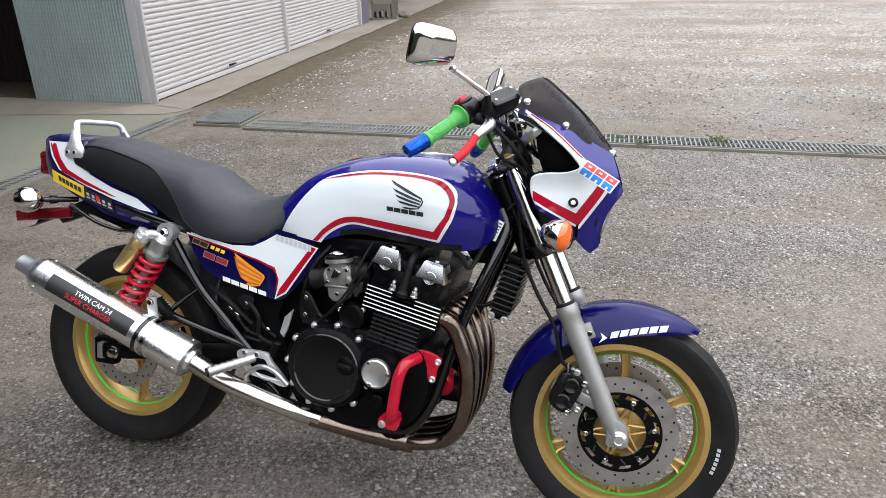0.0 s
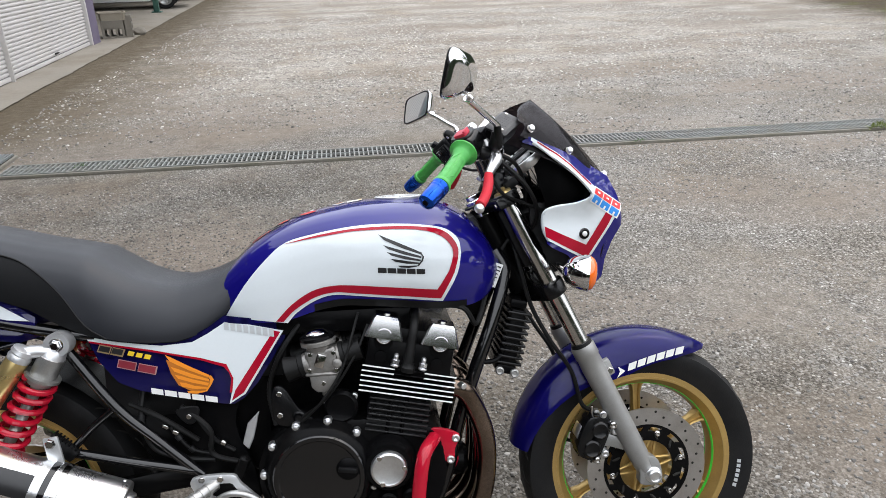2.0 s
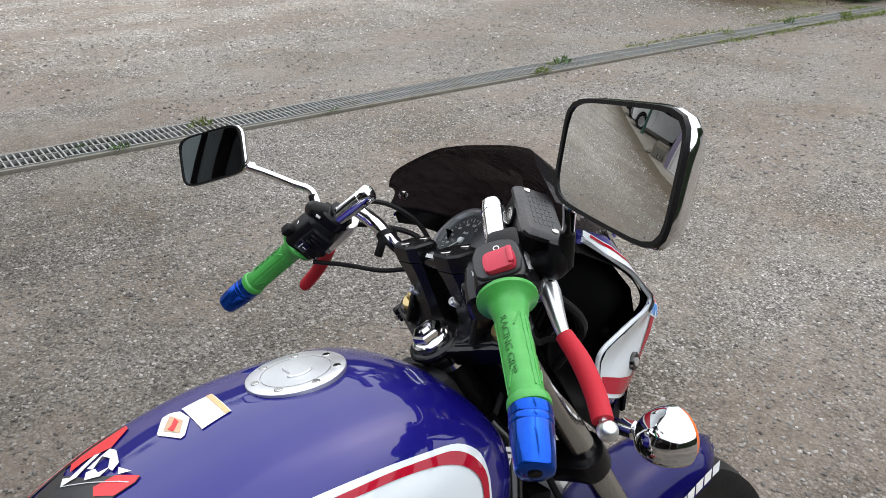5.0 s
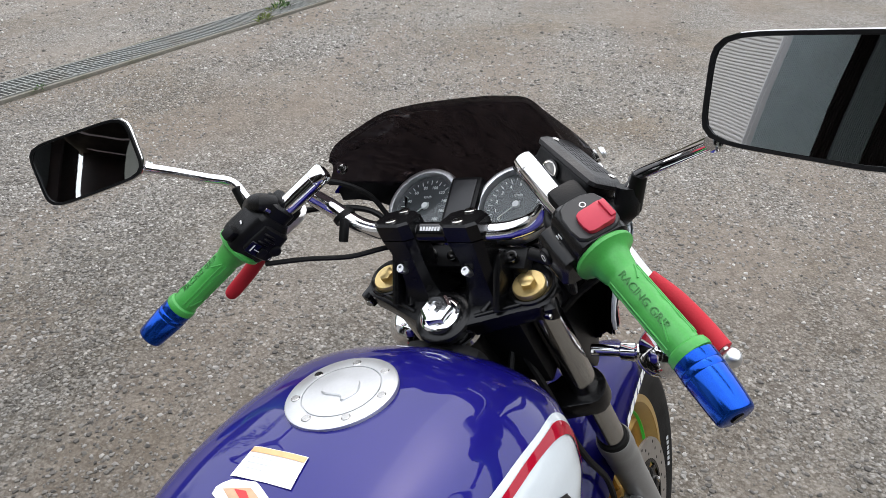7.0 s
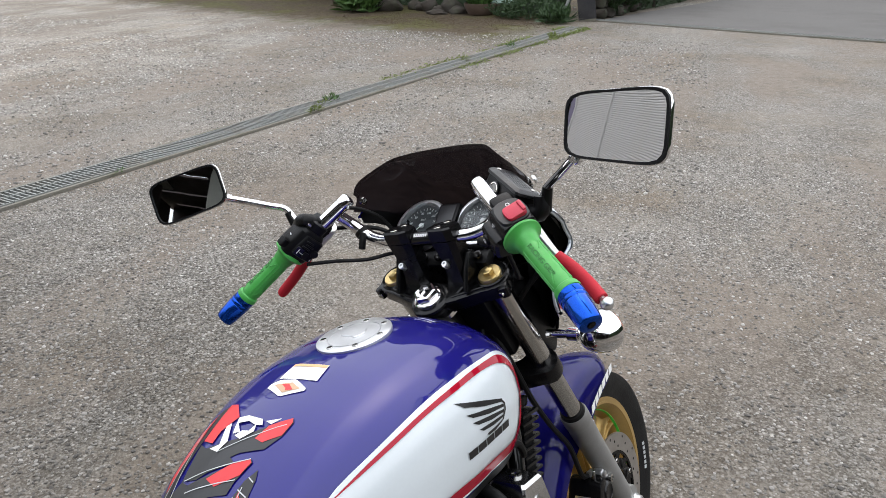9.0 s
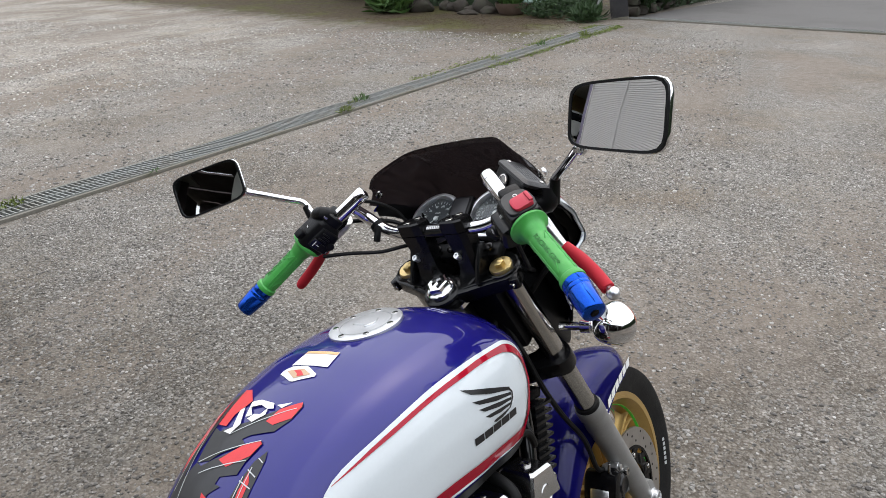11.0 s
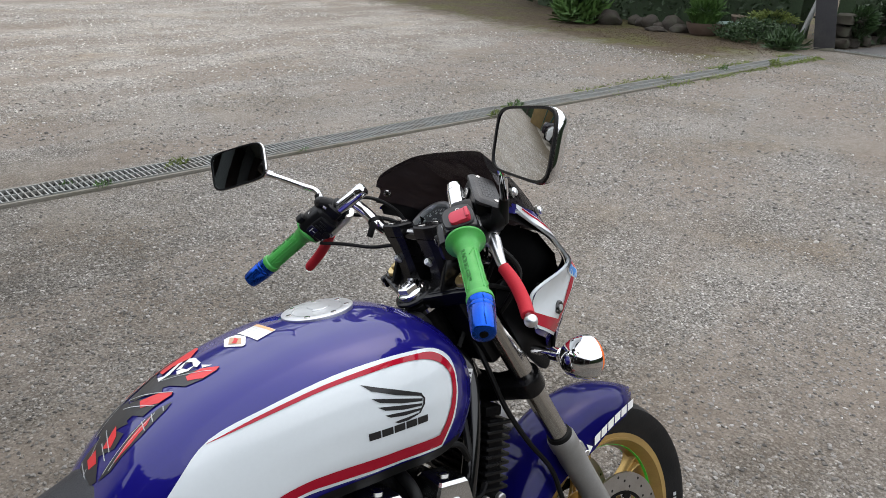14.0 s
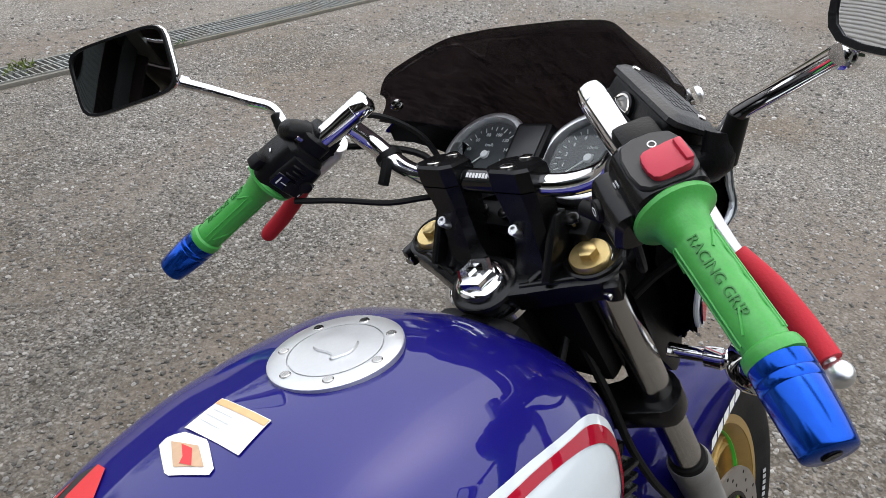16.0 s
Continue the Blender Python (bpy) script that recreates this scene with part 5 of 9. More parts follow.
for sg in (-1, 1):
    a, b = mir(STUB0, sg), mir(GOUT, sg)
    ax = (mir(GEND, sg) - a).normalized()
    steered("bar_stub", lathe(a, ax, [(0, .008), (.0015, .0115), (.004, .0132), (.018, .0132), (.0185, .012), (.0195, .0132), (.062, .0132), (.09, .0112)], 24), CHROME, "chromed bar clamp stub")
    gi = mir(GIN, sg)
    gl = (mir(GOUT, sg) - gi).length
    prof = [(-.006, .018), (-.0055, .027), (-.003, .0295), (.0005, .0295), (.002, .0275), (.005, .0215), (.011, .0185), (.02, .0168)]
    for k in range(9):
        s = .024 + k * (gl - .034) / 8
        prof += [(s, .0150 + .0006 * (k % 2)), (s + .004, .0154)]
    prof += [(gl - .010, .0158), (gl - .008, .0182), (gl - .003, .0192), (gl, .0186), (gl + .001, .015)]
    gax = mir(GOUT, sg) - gi
    grip = steered("grip", lathe(gi, gax, prof, 28), GREENRUB, "green rubber handlebar grip")
    u = gax.normalized()
    nz = (V(-.55, 0, .83) - u * V(-.55, 0, .83).dot(u)).normalized()
    tz = u.cross(nz)
    for k in range(4):
        t = 1.15 + k * 1.32
        g = bmesh.new()
        for d_ in (-.16, .16):
            tube([gi + u * q + (nz * math.cos(t + d_) + tz * math.sin(t + d_)) * .0154 for q in (.026, gl * .5, gl - .014)], .0009, 6, 2, g)
        part("grip_rib", g, GREENRUB, grip)
    for k in range(6):
        t0 = -2.0 + k * 1.05
        a0, a1 = (.026, .040) if k % 2 else (gl - .034, gl - .018)
        part("grip_chevron", tube([gi + u * (a0 + (a1 - a0) * q) + (nz * math.cos(t0 + .5 * q) + tz * math.sin(t0 + .5 * q)) * .0156 for q in (0, .5, 1)], .0010, 6, 3), GREENRUB, grip)
    word = lettering("RACING GRIP", .0102, Matrix(), GRIPINK, grip, "dark lettering pressed into the rubber", .0004)
    for v in word.data.vertices:
        t = (.10 - v.co.y / .0160) * sg
        v.co = gi + u * (gl * .5 + (-v.co.x if sg > 0 else v.co.x)) + (nz * math.cos(t) - tz * math.sin(t)) * (.0160 + v.co.z)
    be = mir(GEND, sg)
    bl = (be - mir(GOUT, sg)).length
    end = steered("bar_end", lathe(mir(GOUT, sg) + u * .0015, be - mir(GOUT, sg), [(0, .014), (0, .0185), (.009, .0188), (.010, .0182), (.011, .0188), (.016, .0188), (.017, .0182), (.018, .0187), (bl - .012, .0172), (bl - .003, .0163), (bl - .001, .0157), (bl, .0145), (bl + .0005, .006)], 32), BLUEANO, "blue anodised bar end")
    part("end_bolt", rod(be, be + u * .003, .006, n=16), ENGINE, end)
    # switch housing
    sc = gi - u * .029
    Rm = Matrix((u, tz, nz)).transposed()
    corner = [(math.copysign(abs(math.cos(a)) ** .5, math.cos(a)), math.copysign(abs(math.sin(a)) ** .5, math.sin(a))) for a in np.linspace(0, 2 * math.pi, 28, endpoint=False)]
    shell = lambda rows, c=V(0, 0, 0): loft([[sc + c + u * s + nz * p * hn + tz * q * ht for p, q in corner] for s, hn, ht in rows])
    if sg < 0:
        nz, tz = nz * math.cos(.30) - tz * math.sin(.30), tz * math.cos(.30) + nz * math.sin(.30)
        Rm = Matrix((u, tz, nz)).transposed()
        sw = steered("switch_housing", shell([(-.030, .013, .013), (-.028, .020, .020), (-.022, .0245, .0245), (-.002, .0262, .0262), (.018, .0275, .0275), (.0235, .0270, .0270), (.0265, .0235, .0235)]), SATINB, "black switch housing", 30)
        part("top_plate", prism(rounded([(-.020, -.018), (.016, -.0215), (.021, 0), (.016, .0215), (-.020, .018)], 3), -.002, .003, .0012, 1, axes(u, nz, tz, sc + nz * .0265 + u * .001)), mat("switch_plate", (.017, .017, .018), .45, 0, .2, 20, 300), sw, "dark grey top plate")
        part("kill_switch", prism(rounded([(-.010, -.014), (.010, -.014), (.012, 0), (.010, .014), (-.010, .014), (-.012, 0)], 3), -.002, .0065, .002, 2, axes(u, nz, tz, sc + nz * .0295 + u * .007 - tz * .003) @ pose(0, 0, 0, 7)), REDSW, sw, "red kill switch")
        part("kill_grip", box(sc + nz * .037 + u * .007 - tz * .014, (.020, .006, .006), Rm, .002), REDSW, sw)
        part("switch_print", lathe(sc + nz * .0296 - u * .012 - tz * .002, nz, [(0, .0022), (0, .0032), (.0004, .0032), (.0004, .0022)], 18, ring=True), INK, sw)
        part("lower_shell", shell([(-.026, .009, .010), (-.024, .016, .018), (.0, .019, .021), (.020, .019, .021), (.024, .015, .017)], tz * .019 - nz * .013), SATINB, sw, "", 30)
        part("start_button", lathe(sc + tz * .0385 - nz * .012 - u * .006, tz, [(0, .0085), (.003, .0082), (.0042, .007), (.0042, .001)], 18), PLASTIC, sw)
        part("button_print", lathe(sc + tz * .0430 - nz * .012 - u * .006, tz, [(0, .0026), (0, .0036), (.0004, .0036), (.0004, .0026)], 14, ring=True), INK, sw)
        for k in range(3):
            part("switch_print", box(sc + tz * .0268 + nz * (.012 - .006 * k) - u * (.004 + .004 * (k % 2)), (.006 - .0015 * k, .0006, .0022), Rm), INK, sw, "", 0)
        part("throttle_cable_guide", tube([sc - u * .020 - nz * .018 + tz * .010, sc - u * .040 - nz * .022 + tz * .012, sc - u * .060 - nz * .030], [.0075, .007, .0055], 12, 4), PLASTIC, sw)
    else:
        sw = steered("switch_housing", shell([(-.034, .016, .016), (-.032, .022, .021), (-.026, .0255, .0245), (.0, .0270, .0258), (.020, .0275, .0262), (.0255, .0262, .0250), (.0275, .0225, .0215)]), PLASTIC, "black switch housing", 30)
        part("rear_block", shell([(-.026, .014, .009), (-.024, .019, .013), (.0, .0215, .0145), (.014, .0215, .0145), (.017, .017, .012)], -tz * .017 - nz * .006), PLASTIC, sw, "", 30)
        part("turn_recess", box(sc - tz * .0322 + nz * .004 + u * .006, (.017, .0012, .022), Rm, .0004, 1), GLOSSB, sw)
        part("turn_switch", box(sc - tz * .0335 - nz * .006 + u * .006, (.013, .006, .009), Rm, .002), PLASTIC, sw)
        part("switch_print", box(sc - tz * .0330 + nz * .009 + u * .006, (.010, .0006, .0016), Rm), INK, sw, "", 0)
        part("switch_print", box(sc - tz * .0330 + nz * .002 + u * .0065, (.0010, .0006, .007), Rm), INK, sw, "", 0)
        part("switch_print", box(sc - tz * .0300 - nz * .021 + u * .010, (.0040, .0006, .0036), Rm), INK, sw, "", 0)
        for k in range(3):
            part("housing_ridge", box(sc - tz * .0318 + nz * (.001 - .004 * (k % 2)) - u * (.006 + .006 * k), (.0026, .004, .016), Rm, .001, 1), PLASTIC, sw)
        part("dip_switch", box(sc + nz * .031 + u * .013 - tz * .012, (.016, .014, .014), Rm @ Matrix.Rotation(radians(20), 3, "X"), .003), PLASTIC, sw)
        part("dip_print", box(sc + nz * .0280 - tz * .006 - u * .004, (.0022, .006, .0006), Rm), INK, sw, "", 0)
        part("horn_button", lathe(sc - tz * .029 - nz * .020 - u * .004, -tz, [(0, .0075), (.004, .007), (.005, .005), (.005, .001)], 16), PLASTIC, sw)
    part("cable_socket", tube([sc - nz * .02 + tz * .018, sc - nz * .03 + tz * .03 - u * .01, sc - nz * .035 + tz * .042 - u * .03], .0065, 10, 4), RUBBER, sw)
    part("housing_screw", rod(sc - nz * .026 - tz * .012, sc - nz * .036 - tz * .012, .0035, n=10), STEEL, sw)
    # perch and lever
    pc = sc - u * .038
    perch = steered("lever_perch", box(pc + V(.012, 0, -.002), (.030, .034, .034), Rm, .008, 2), PLASTIC, "black lever perch")
    tip = V(1.077, -.330, .972) if sg < 0 else V(1.094, .322, .990)
    red = V(1.108, -.256, 1.031) if sg < 0 else V(1.108, .236, 1.058)
    pv = red + (red - tip) * .42 + V(.010, -sg * .008, .006)
    part("clamp_arm", tube([pc + V(.015, 0, 0), pv + V(-.005, -sg * .004, .004), pv], [.012, .011, .009], 10, 3), PLASTIC if sg > 0 else ALU, perch)
    lev = steered("lever", tube([pv + V(.0, -sg * .01, .01), pv, red, red.lerp(tip, .5) + V(.006, 0, .001), tip], [.0150, .0150, .0085, .0062, .0062], 14, 6, flat=.75), BRIGHT, "silver lever with red rubber sleeve")
    part("sleeve", tube([red, red.lerp(tip, .33) + V(.005, 0, .001), red.lerp(tip, .66) + V(.005, 0, 0), red.lerp(tip, .93 if sg < 0 else 1)], [.0092, .0102, .0102, .0100], 14, 5), REDRUB, lev, "red rubber sleeve")
    bm_ = bmesh.new()
    bmesh.ops.create_icosphere(bm_, subdivisions=3, radius=.0098 if sg < 0 else .0092, matrix=Matrix.Translation(tip + (tip - red).normalized() * .003))
    part("ball_end", bm_, BRIGHT if sg < 0 else REDRUB, lev)
    part("pivot_bolt", rod(pv + V(0, 0, .008), pv + V(0, 0, .014), .007, n=14), STEEL, lev)
    if sg > 0:
        part("mirror_boss", tube([pc + nz * .010 - u * .004, pc + nz * .026 + u * .004, V(1.107, .246, 1.112)], [.013, .012, .0105], 14, 4), PLASTIC, perch)
        part("clamp_half", shell([(-.010, .014, .014), (-.008, .018, .018), (.008, .018, .018), (.010, .014, .014)], -u * .040), PLASTIC, perch, "", 30)
        part("clamp_bolt", rod(pc + nz * .014 - tz * .012, pc + nz * .022 - tz * .012, .0042, n=8), STEEL, perch)
        part("switch_plug", tube([pc - nz * .012 + tz * .004, pc - nz * .016 - u * .016, pc - nz * .012 - u * .032], [.010, .009, .0065], 10, 4), RUBBER, perch)

# brake fluid reservoir on the right
fw = V(-.050, -.070, -.033).normalized()
rs = V(.043, .0055, -.008)
rs = (rs - fw * rs.dot(fw)).normalized()
ru = fw.cross(rs)
rc = V(1.155, -.190, 1.139) - ru * .0235
Rr = Matrix((fw, rs, ru)).transposed()
res = steered("brake_reservoir", box(rc, (.086, .042, .034), Rr, .007, 3), PLASTIC, "black brake fluid reservoir")
lid_rows = []
for d_, a_, b_ in ((.0135, .0455, .0225), (.0145, .0470, .0240), (.0185, .0470, .0240), (.0225, .0425, .0195), (.0232, .0405, .0178)):
    lid_rows.append([rc + ru * d_ + fw * a_ * p + rs * b_ * q for p, q in ((-1, -.8), (-.88, -1), (.88, -1), (1, -.8), (1, .8), (.88, 1), (-.88, 1), (-1, .8))])
lid = part("lid", loft(lid_rows), mat("reservoir_lid", (.016, .016, .017), .42, 0, .25, 30, 400, bump=.25), res, "dark grey bevelled lid", 25)
for k in range(5):
    for q in range(6):
        part("lid_print", box(rc + ru * .0233 + rs * (-.0105 + .0052 * k) + fw * (-.026 + .0102 * q), (.0082 - .0014 * ((k + q) % 3), .0026, .0006), Rr), GREYD, lid, "", 0)
for k in (-1, 1):
    part("lid_screw", lathe(rc + ru * .0228 + fw * .035 * k + rs * .010 * k, ru, [(0, .0042), (.0016, .0040), (.002, .003), (.001, .001)], 14), STEEL, lid)
win = part("sight_glass", lathe(rc - rs * .0205 - fw * .010 - ru * .002, -rs, [(0, .0125), (.004, .0125), (.0046, .0115), (.003, .0095)], 24), SATINB, res, "round sight window")
part("window_ring", lathe(rc - rs * .0243 - fw * .010 - ru * .002, -rs, [(0, .0092), (0, .0112), (.0012, .0110), (.0012, .0092)], 24, ring=True), STEEL, win)
part("window_lens", lathe(rc - rs * .0236 - fw * .010 - ru * .002, -rs, [(0, .0093), (.001, .0093), (.002, .006), (.0022, .001)], 24), mat("sight_lens", (.085, .085, .078), .12, 0, .3, 60, 200, coat=.6), win)

part("master_cylinder", tube([rc - ru * .028 + fw * .050, rc - ru * .026, rc - ru * .026 - fw * .044], [.015, .014, .011], 14, 4), PLASTIC, res)
part("mirror_boss", tube([rc - ru * .022 + fw * .020, V(1.128, -.232, 1.092), V(1.131, -.240, 1.116)], [.015, .014, .0115], 14, 4), PLASTIC, res)
part("perch_arm", tube([rc - ru * .03 + fw * .045, V(1.105, -.215, 1.075), V(1.085, -.205, 1.085)], [.014, .015, .016], 12, 4), PLASTIC, res)


# mirrors
def mirror(centre, u, v, stem, sg, taper):
    u, v = Vector(u), Vector(v)
    hw, hh = u.length / 2, v.length / 2
    un = u.normalized()
    n = un.cross(v).normalized()
    vn = n.cross(un)
    c = Vector(centre)
    k = []
    for a in np.linspace(0, 2 * math.pi, 48, endpoint=False):
        q = 6.0
        r = (abs(math.cos(a)) ** q + abs(math.sin(a)) ** q) ** (-1 / q)
        k.append((r * math.cos(a), r * math.sin(a) * (1 + taper * r * math.cos(a))))

    def ring(scale, d):
        return [c + un * x * (hw * scale[0]) + vn * y * (hh * scale[1]) + n * d for x, y in k]

    e = .004
    shell = steered("mirror_shell", loft([[p + un * hw * .06 * sg - vn * hh * .05 for p in ring(q, d)] for q, d in (((.03, .03), -.0290), ((.60, .52), -.0285), ((.68, .60), -.0270))] + [ring((.90, .86), -.015), ring((.985, .975), -.007), ring((1.02, 1.03), .0), ring((1.0, 1.0), .003)]), CHROME, "chromed rectangular mirror shell", 50)
    part("mirror_rim", loft([ring((1.005, 1.01), .0022), ring((1.0, 1.0), .0055), ring((.953, .925), .0052), ring((.953, .925), .002)], caps=False), PLASTIC, shell, "black rubber rim")
    gr = [.963, .8, .65, .5, .35, .2, .1, .03]
    part("mirror_glass", loft([ring((.963, .935), .0020)] + [[c + un * x * hw * f + vn * y * hh * f * .963 + n * (.0040 + ((hw * .963) ** 2 - (x * hw * f) ** 2 - (y * hh * f * .963) ** 2) / (2 * 1.40)) for x, y in k] for f in gr]), MIRROR, shell, "slightly convex mirror glass", 60)
    stem = [Vector(p) for p in stem]
    st = steered("mirror_stem", tube(stem, .0062, 12, 6), CHROME, "chromed mirror stem")
    part("ball_joint", lathe(stem[-1], n, [(-.014, .004), (-.010, .008), (-.004, .008), (-.002, .005)], 18), CHROME, st)
    part("stem_boot", rod(stem[0] - UP * .020, stem[0] + (stem[1] - stem[0]).normalized() * .022, .0095, .0075), RUBBER, st)


mirror((1.0325, -.4044, 1.2146), (-.0485, -.1410, -.0129), (.0190, -.0120, .0805), [(1.132, -.240, 1.112), (1.130, -.252, 1.128), (1.095, -.292, 1.153), (1.058, -.332, 1.178)], -1, .06)
mirror((1.0107, .3900, 1.2142), (.0598, -.1290, .0181), (.0130, .0126, .0760), [(1.107, .246, 1.122), (1.106, .262, 1.146), (1.087, .280, 1.160), (1.062, .315, 1.180), (1.042, .332, 1.193)], 1, -.03)

# ---- cowl, screen and gauges ----
B1 = tab([1.16, 1.18, 1.222, 1.27, 1.30, 1.35, 1.38, 1.417, 1.428], [.192, .189, .180, .164, .144, .106, .080, .036, .0])
BM = tab([1.20, 1.243, 1.283, 1.303, 1.326, 1.344, 1.36, 1.39, 1.42, 1.44, 1.456], [.196, .189, .185, .178, .174, .175, .160, .124, .090, .055, .0])
B2 = tab([1.20, 1.243, 1.29, 1.337, 1.40, 1.437, 1.45, 1.456], [.178, .161, .146, .128, .114, .098, .06, .0])


def ease(k):
    k = min(max(k, 0), 1)
    return k * k * (3 - 2 * k)


def cowl_at(x, z, sg=-1, off=0.0):
    hi, lo = ease((z - 1.025) / .055), ease((1.0 - z) / .09)
    tuck = max(0, .86 - z) * .25
    w = B1(x) * hi + B2(x) * lo + BM(x) * (1 - hi - lo) - tuck
    # the nose falls away in front of the opening, above and below its crease
    for fall in (.158 - (x - 1.35) * 1.18 - (z - .98) * .85, .157 - (x - 1.35) * .5 + (z - .96) * .45):
        k = max(.012 - abs(w - fall), 0) / .012
        w = min(w, fall) - k * k * .003
    return V(x, sg * max(w + off, 0.0) - .007, z)


COWL = [(1.192, 1.094), (1.208, 1.103), (1.25, 1.086), (1.313, 1.060), (1.37, 1.034), (1.418, 1.008), (1.432, .975), (1.446, .935), (1.450, .912), (1.437, .895), (1.418, .86), (1.406, .82), (1.404, .775), (1.385, .757), (1.372, .765),
        (1.34, .80), (1.30, .842), (1.262, .862), (1.248, .872), (1.238, .905), (1.236, .935), (1.244, .948), (1.27, .955), (1.31, .958), (1.338, .966), (1.349, .977), (1.345, .985), (1.326, 1.006), (1.303, 1.027), (1.27, 1.053), (1.23, 1.082)]
cowl = None
for sg in (-1, 1):
    g = sheet(COWL, lambda u, v: cowl_at(u, v, sg, -.004), .016, .003)
    ob = steered("cowl", g, BLUE, "blue bikini cowl with white and red side panels", 50)
    cowl = ob if sg < 0 else cowl
    wp = [(1.238, .905), (1.236, .935), (1.244, .948), (1.27, .955), (1.31, .958), (1.338, .966), (1.349, .977), (1.345, .985), (1.326, 1.006), (1.303, 1.027), (1.27, 1.053), (1.21, 1.098), (1.212, 1.104), (1.27, 1.070), (1.303, 1.044), (1.332, 1.018), (1.362, .992), (1.395, .965), (1.420, .925), (1.405, .90), (1.355, .822), (1.30, .852), (1.250, .880)]
    part("white_panel", sheet(wp, lambda u, v: cowl_at(u, v, sg, .0022), .014), WHITE, ob, "white cowl panel")
    part("red_stripe", sheet([(1.240, .913), (1.243, .890), (1.30, .858), (1.352, .830), (1.398, .902), (1.412, .928), (1.398, .944), (1.386, .925), (1.345, .862), (1.29, .888)], lambda u, v: cowl_at(u, v, sg, .0030), .014), RED, ob, "red stripe")
    part("inner_skin", sheet(COWL, lambda u, v: cowl_at(u, v, sg, -.0085), .016), MATTB, ob, "black inner skin")
    part("arm_skirt", sheet([(1.190, 1.098), (1.205, 1.104), (1.25, 1.084), (1.33, 1.03), (1.345, .995), (1.325, 1.005), (1.27, 1.046), (1.22, 1.074), (1.193, 1.084)], lambda u, v: cowl_at(u, v, sg, -.013), .016, .002), PLASTIC, ob, "black inner skirt of the cowl")
    # black blanks added so no ground shows through the dark opening
    part("inner_panel", sheet([(1.225, 1.075), (1.33, 1.02), (1.40, .985), (1.425, .93), (1.38, .86), (1.30, .88), (1.262, .94), (1.24, 1.0)], lambda u, v: cowl_at(u, v, sg, -.040 - .05 * ease((1.30 - u) / .1)), .02), MATTB, ob, "black blank filling the cowl opening")
    part("front_liner", sheet([(1.29, 1.055), (1.36, 1.02), (1.405, .975), (1.40, .91), (1.35, .90), (1.325, .945), (1.335, .985), (1.31, 1.03)], lambda u, v: cowl_at(u, v, sg, -.014), .02), MATTB, ob, "black blank added inside the cowl")
    part("red_line", sheet([(1.225, 1.0955), (1.27, 1.0685), (1.303, 1.0425), (1.332, 1.0165), (1.352, .999), (1.350, .9965), (1.330, 1.0135), (1.301, 1.0395), (1.268, 1.0655), (1.224, 1.0925)], lambda u, v: cowl_at(u, v, sg, .0030), .02), RED, ob)
for sg in (-1, 1):
    lip = [(1.250, .880), (1.238, .905), (1.236, .935), (1.244, .948), (1.27, .955), (1.31, .958), (1.338, .966), (1.349, .977), (1.345, .985), (1.326, 1.006), (1.303, 1.027), (1.27, 1.053), (1.235, 1.080), (1.215, 1.092)]
    steered("cowl_lip", tube([cowl_at(x, z, sg, -.0035) for x, z in lip], .0032, 8, 4), WHITE, "white edge round the cowl opening")
    steered("headlight_bracket", prism(rounded([(1.225, .95), (1.30, .955), (1.345, .90), (1.345, .80), (1.325, .765), (1.29, .80), (1.24, .86)], 3), sg * .088, sg * .100, .003), PLASTIC, "black headlight bracket")
# another added blank keeps the inside of the nose black
nose = [(-.095, .80), (-.112, .87), (-.126, .94), (-.122, .985), (-.085, 1.022), (.085, 1.022), (.122, .985), (.126, .94), (.112, .87), (.095, .80)]
steered("nose_bulkhead", loft([[V(x, y - .007, z) for y, z in nose] for x in (1.346, 1.352)]), MATTB, "black blank added behind the headlight")
on_cowl = lambda u, v: cowl_at(u, v, -1, .0042)
def band(u, h):
    """A point on the cowl marking, u along it and h across it."""
    a = V(1.354, .978, 0).lerp(V(1.431, .933, 0), u)
    return a.x + .0065 * h, a.y + .0158 * h


for k in range(3):
    u0, u1 = k / 3 + .01, (k + .84) / 3 + .03
    bars([[band(u0 - .02, -1.0), band(u1 - .04, -1.0), band(u1, -.04), band(u0, -.04)]], on_cowl, CYAN, cowl, "marking", "light blue marking", .008)
    bars([[band(u0, .08), band(u1, .08), band(u1 + .03, .92), band(u0 + .03, .92)]], on_cowl, SCARLET, cowl, "marking", "red marking", .008)
    bars([[band(u0 + .11, .40), band(u1 - .10, .40), band(u1 - .09, .62), band(u0 + .12, .62)]], lambda u, v: cowl_at(u, v, -1, .0047), DECALW, cowl, "marking_edge", "", .008)
    bars([[band(u0 + .10, -1.0), band(u1 - .14, -1.0), band(u1 - .12, -.55), band(u0 + .12, -.55)]], lambda u, v: cowl_at(u, v, -1, .0047), DECALW, cowl, "marking_edge", "", .008)
bars([[band(-.05, -1.16), band(.98, -1.16), band(1.02, 0), band(1.06, 1.06), band(.02, 1.06)]], lambda u, v: cowl_at(u, v, -1, .0036), DECALW, cowl, "marking_edge", "", .012)
cb = cowl_at(1.337, .889, -1, .003)
part("cowl_bolt", lathe(cb, -LEFT + AHEAD * .2, [(0, .0125), (.003, .0125), (.005, .010), (.005, .0065)], 20), GLOSSB, cowl, "black cowl bolt")
part("bolt_head", lathe(cb - LEFT * .004, -LEFT + AHEAD * .2, [(0, .006), (.003, .006), (.0035, .003)], 16), BRIGHT, cowl)
# screen
fine_y = np.linspace(0, .19, 96)


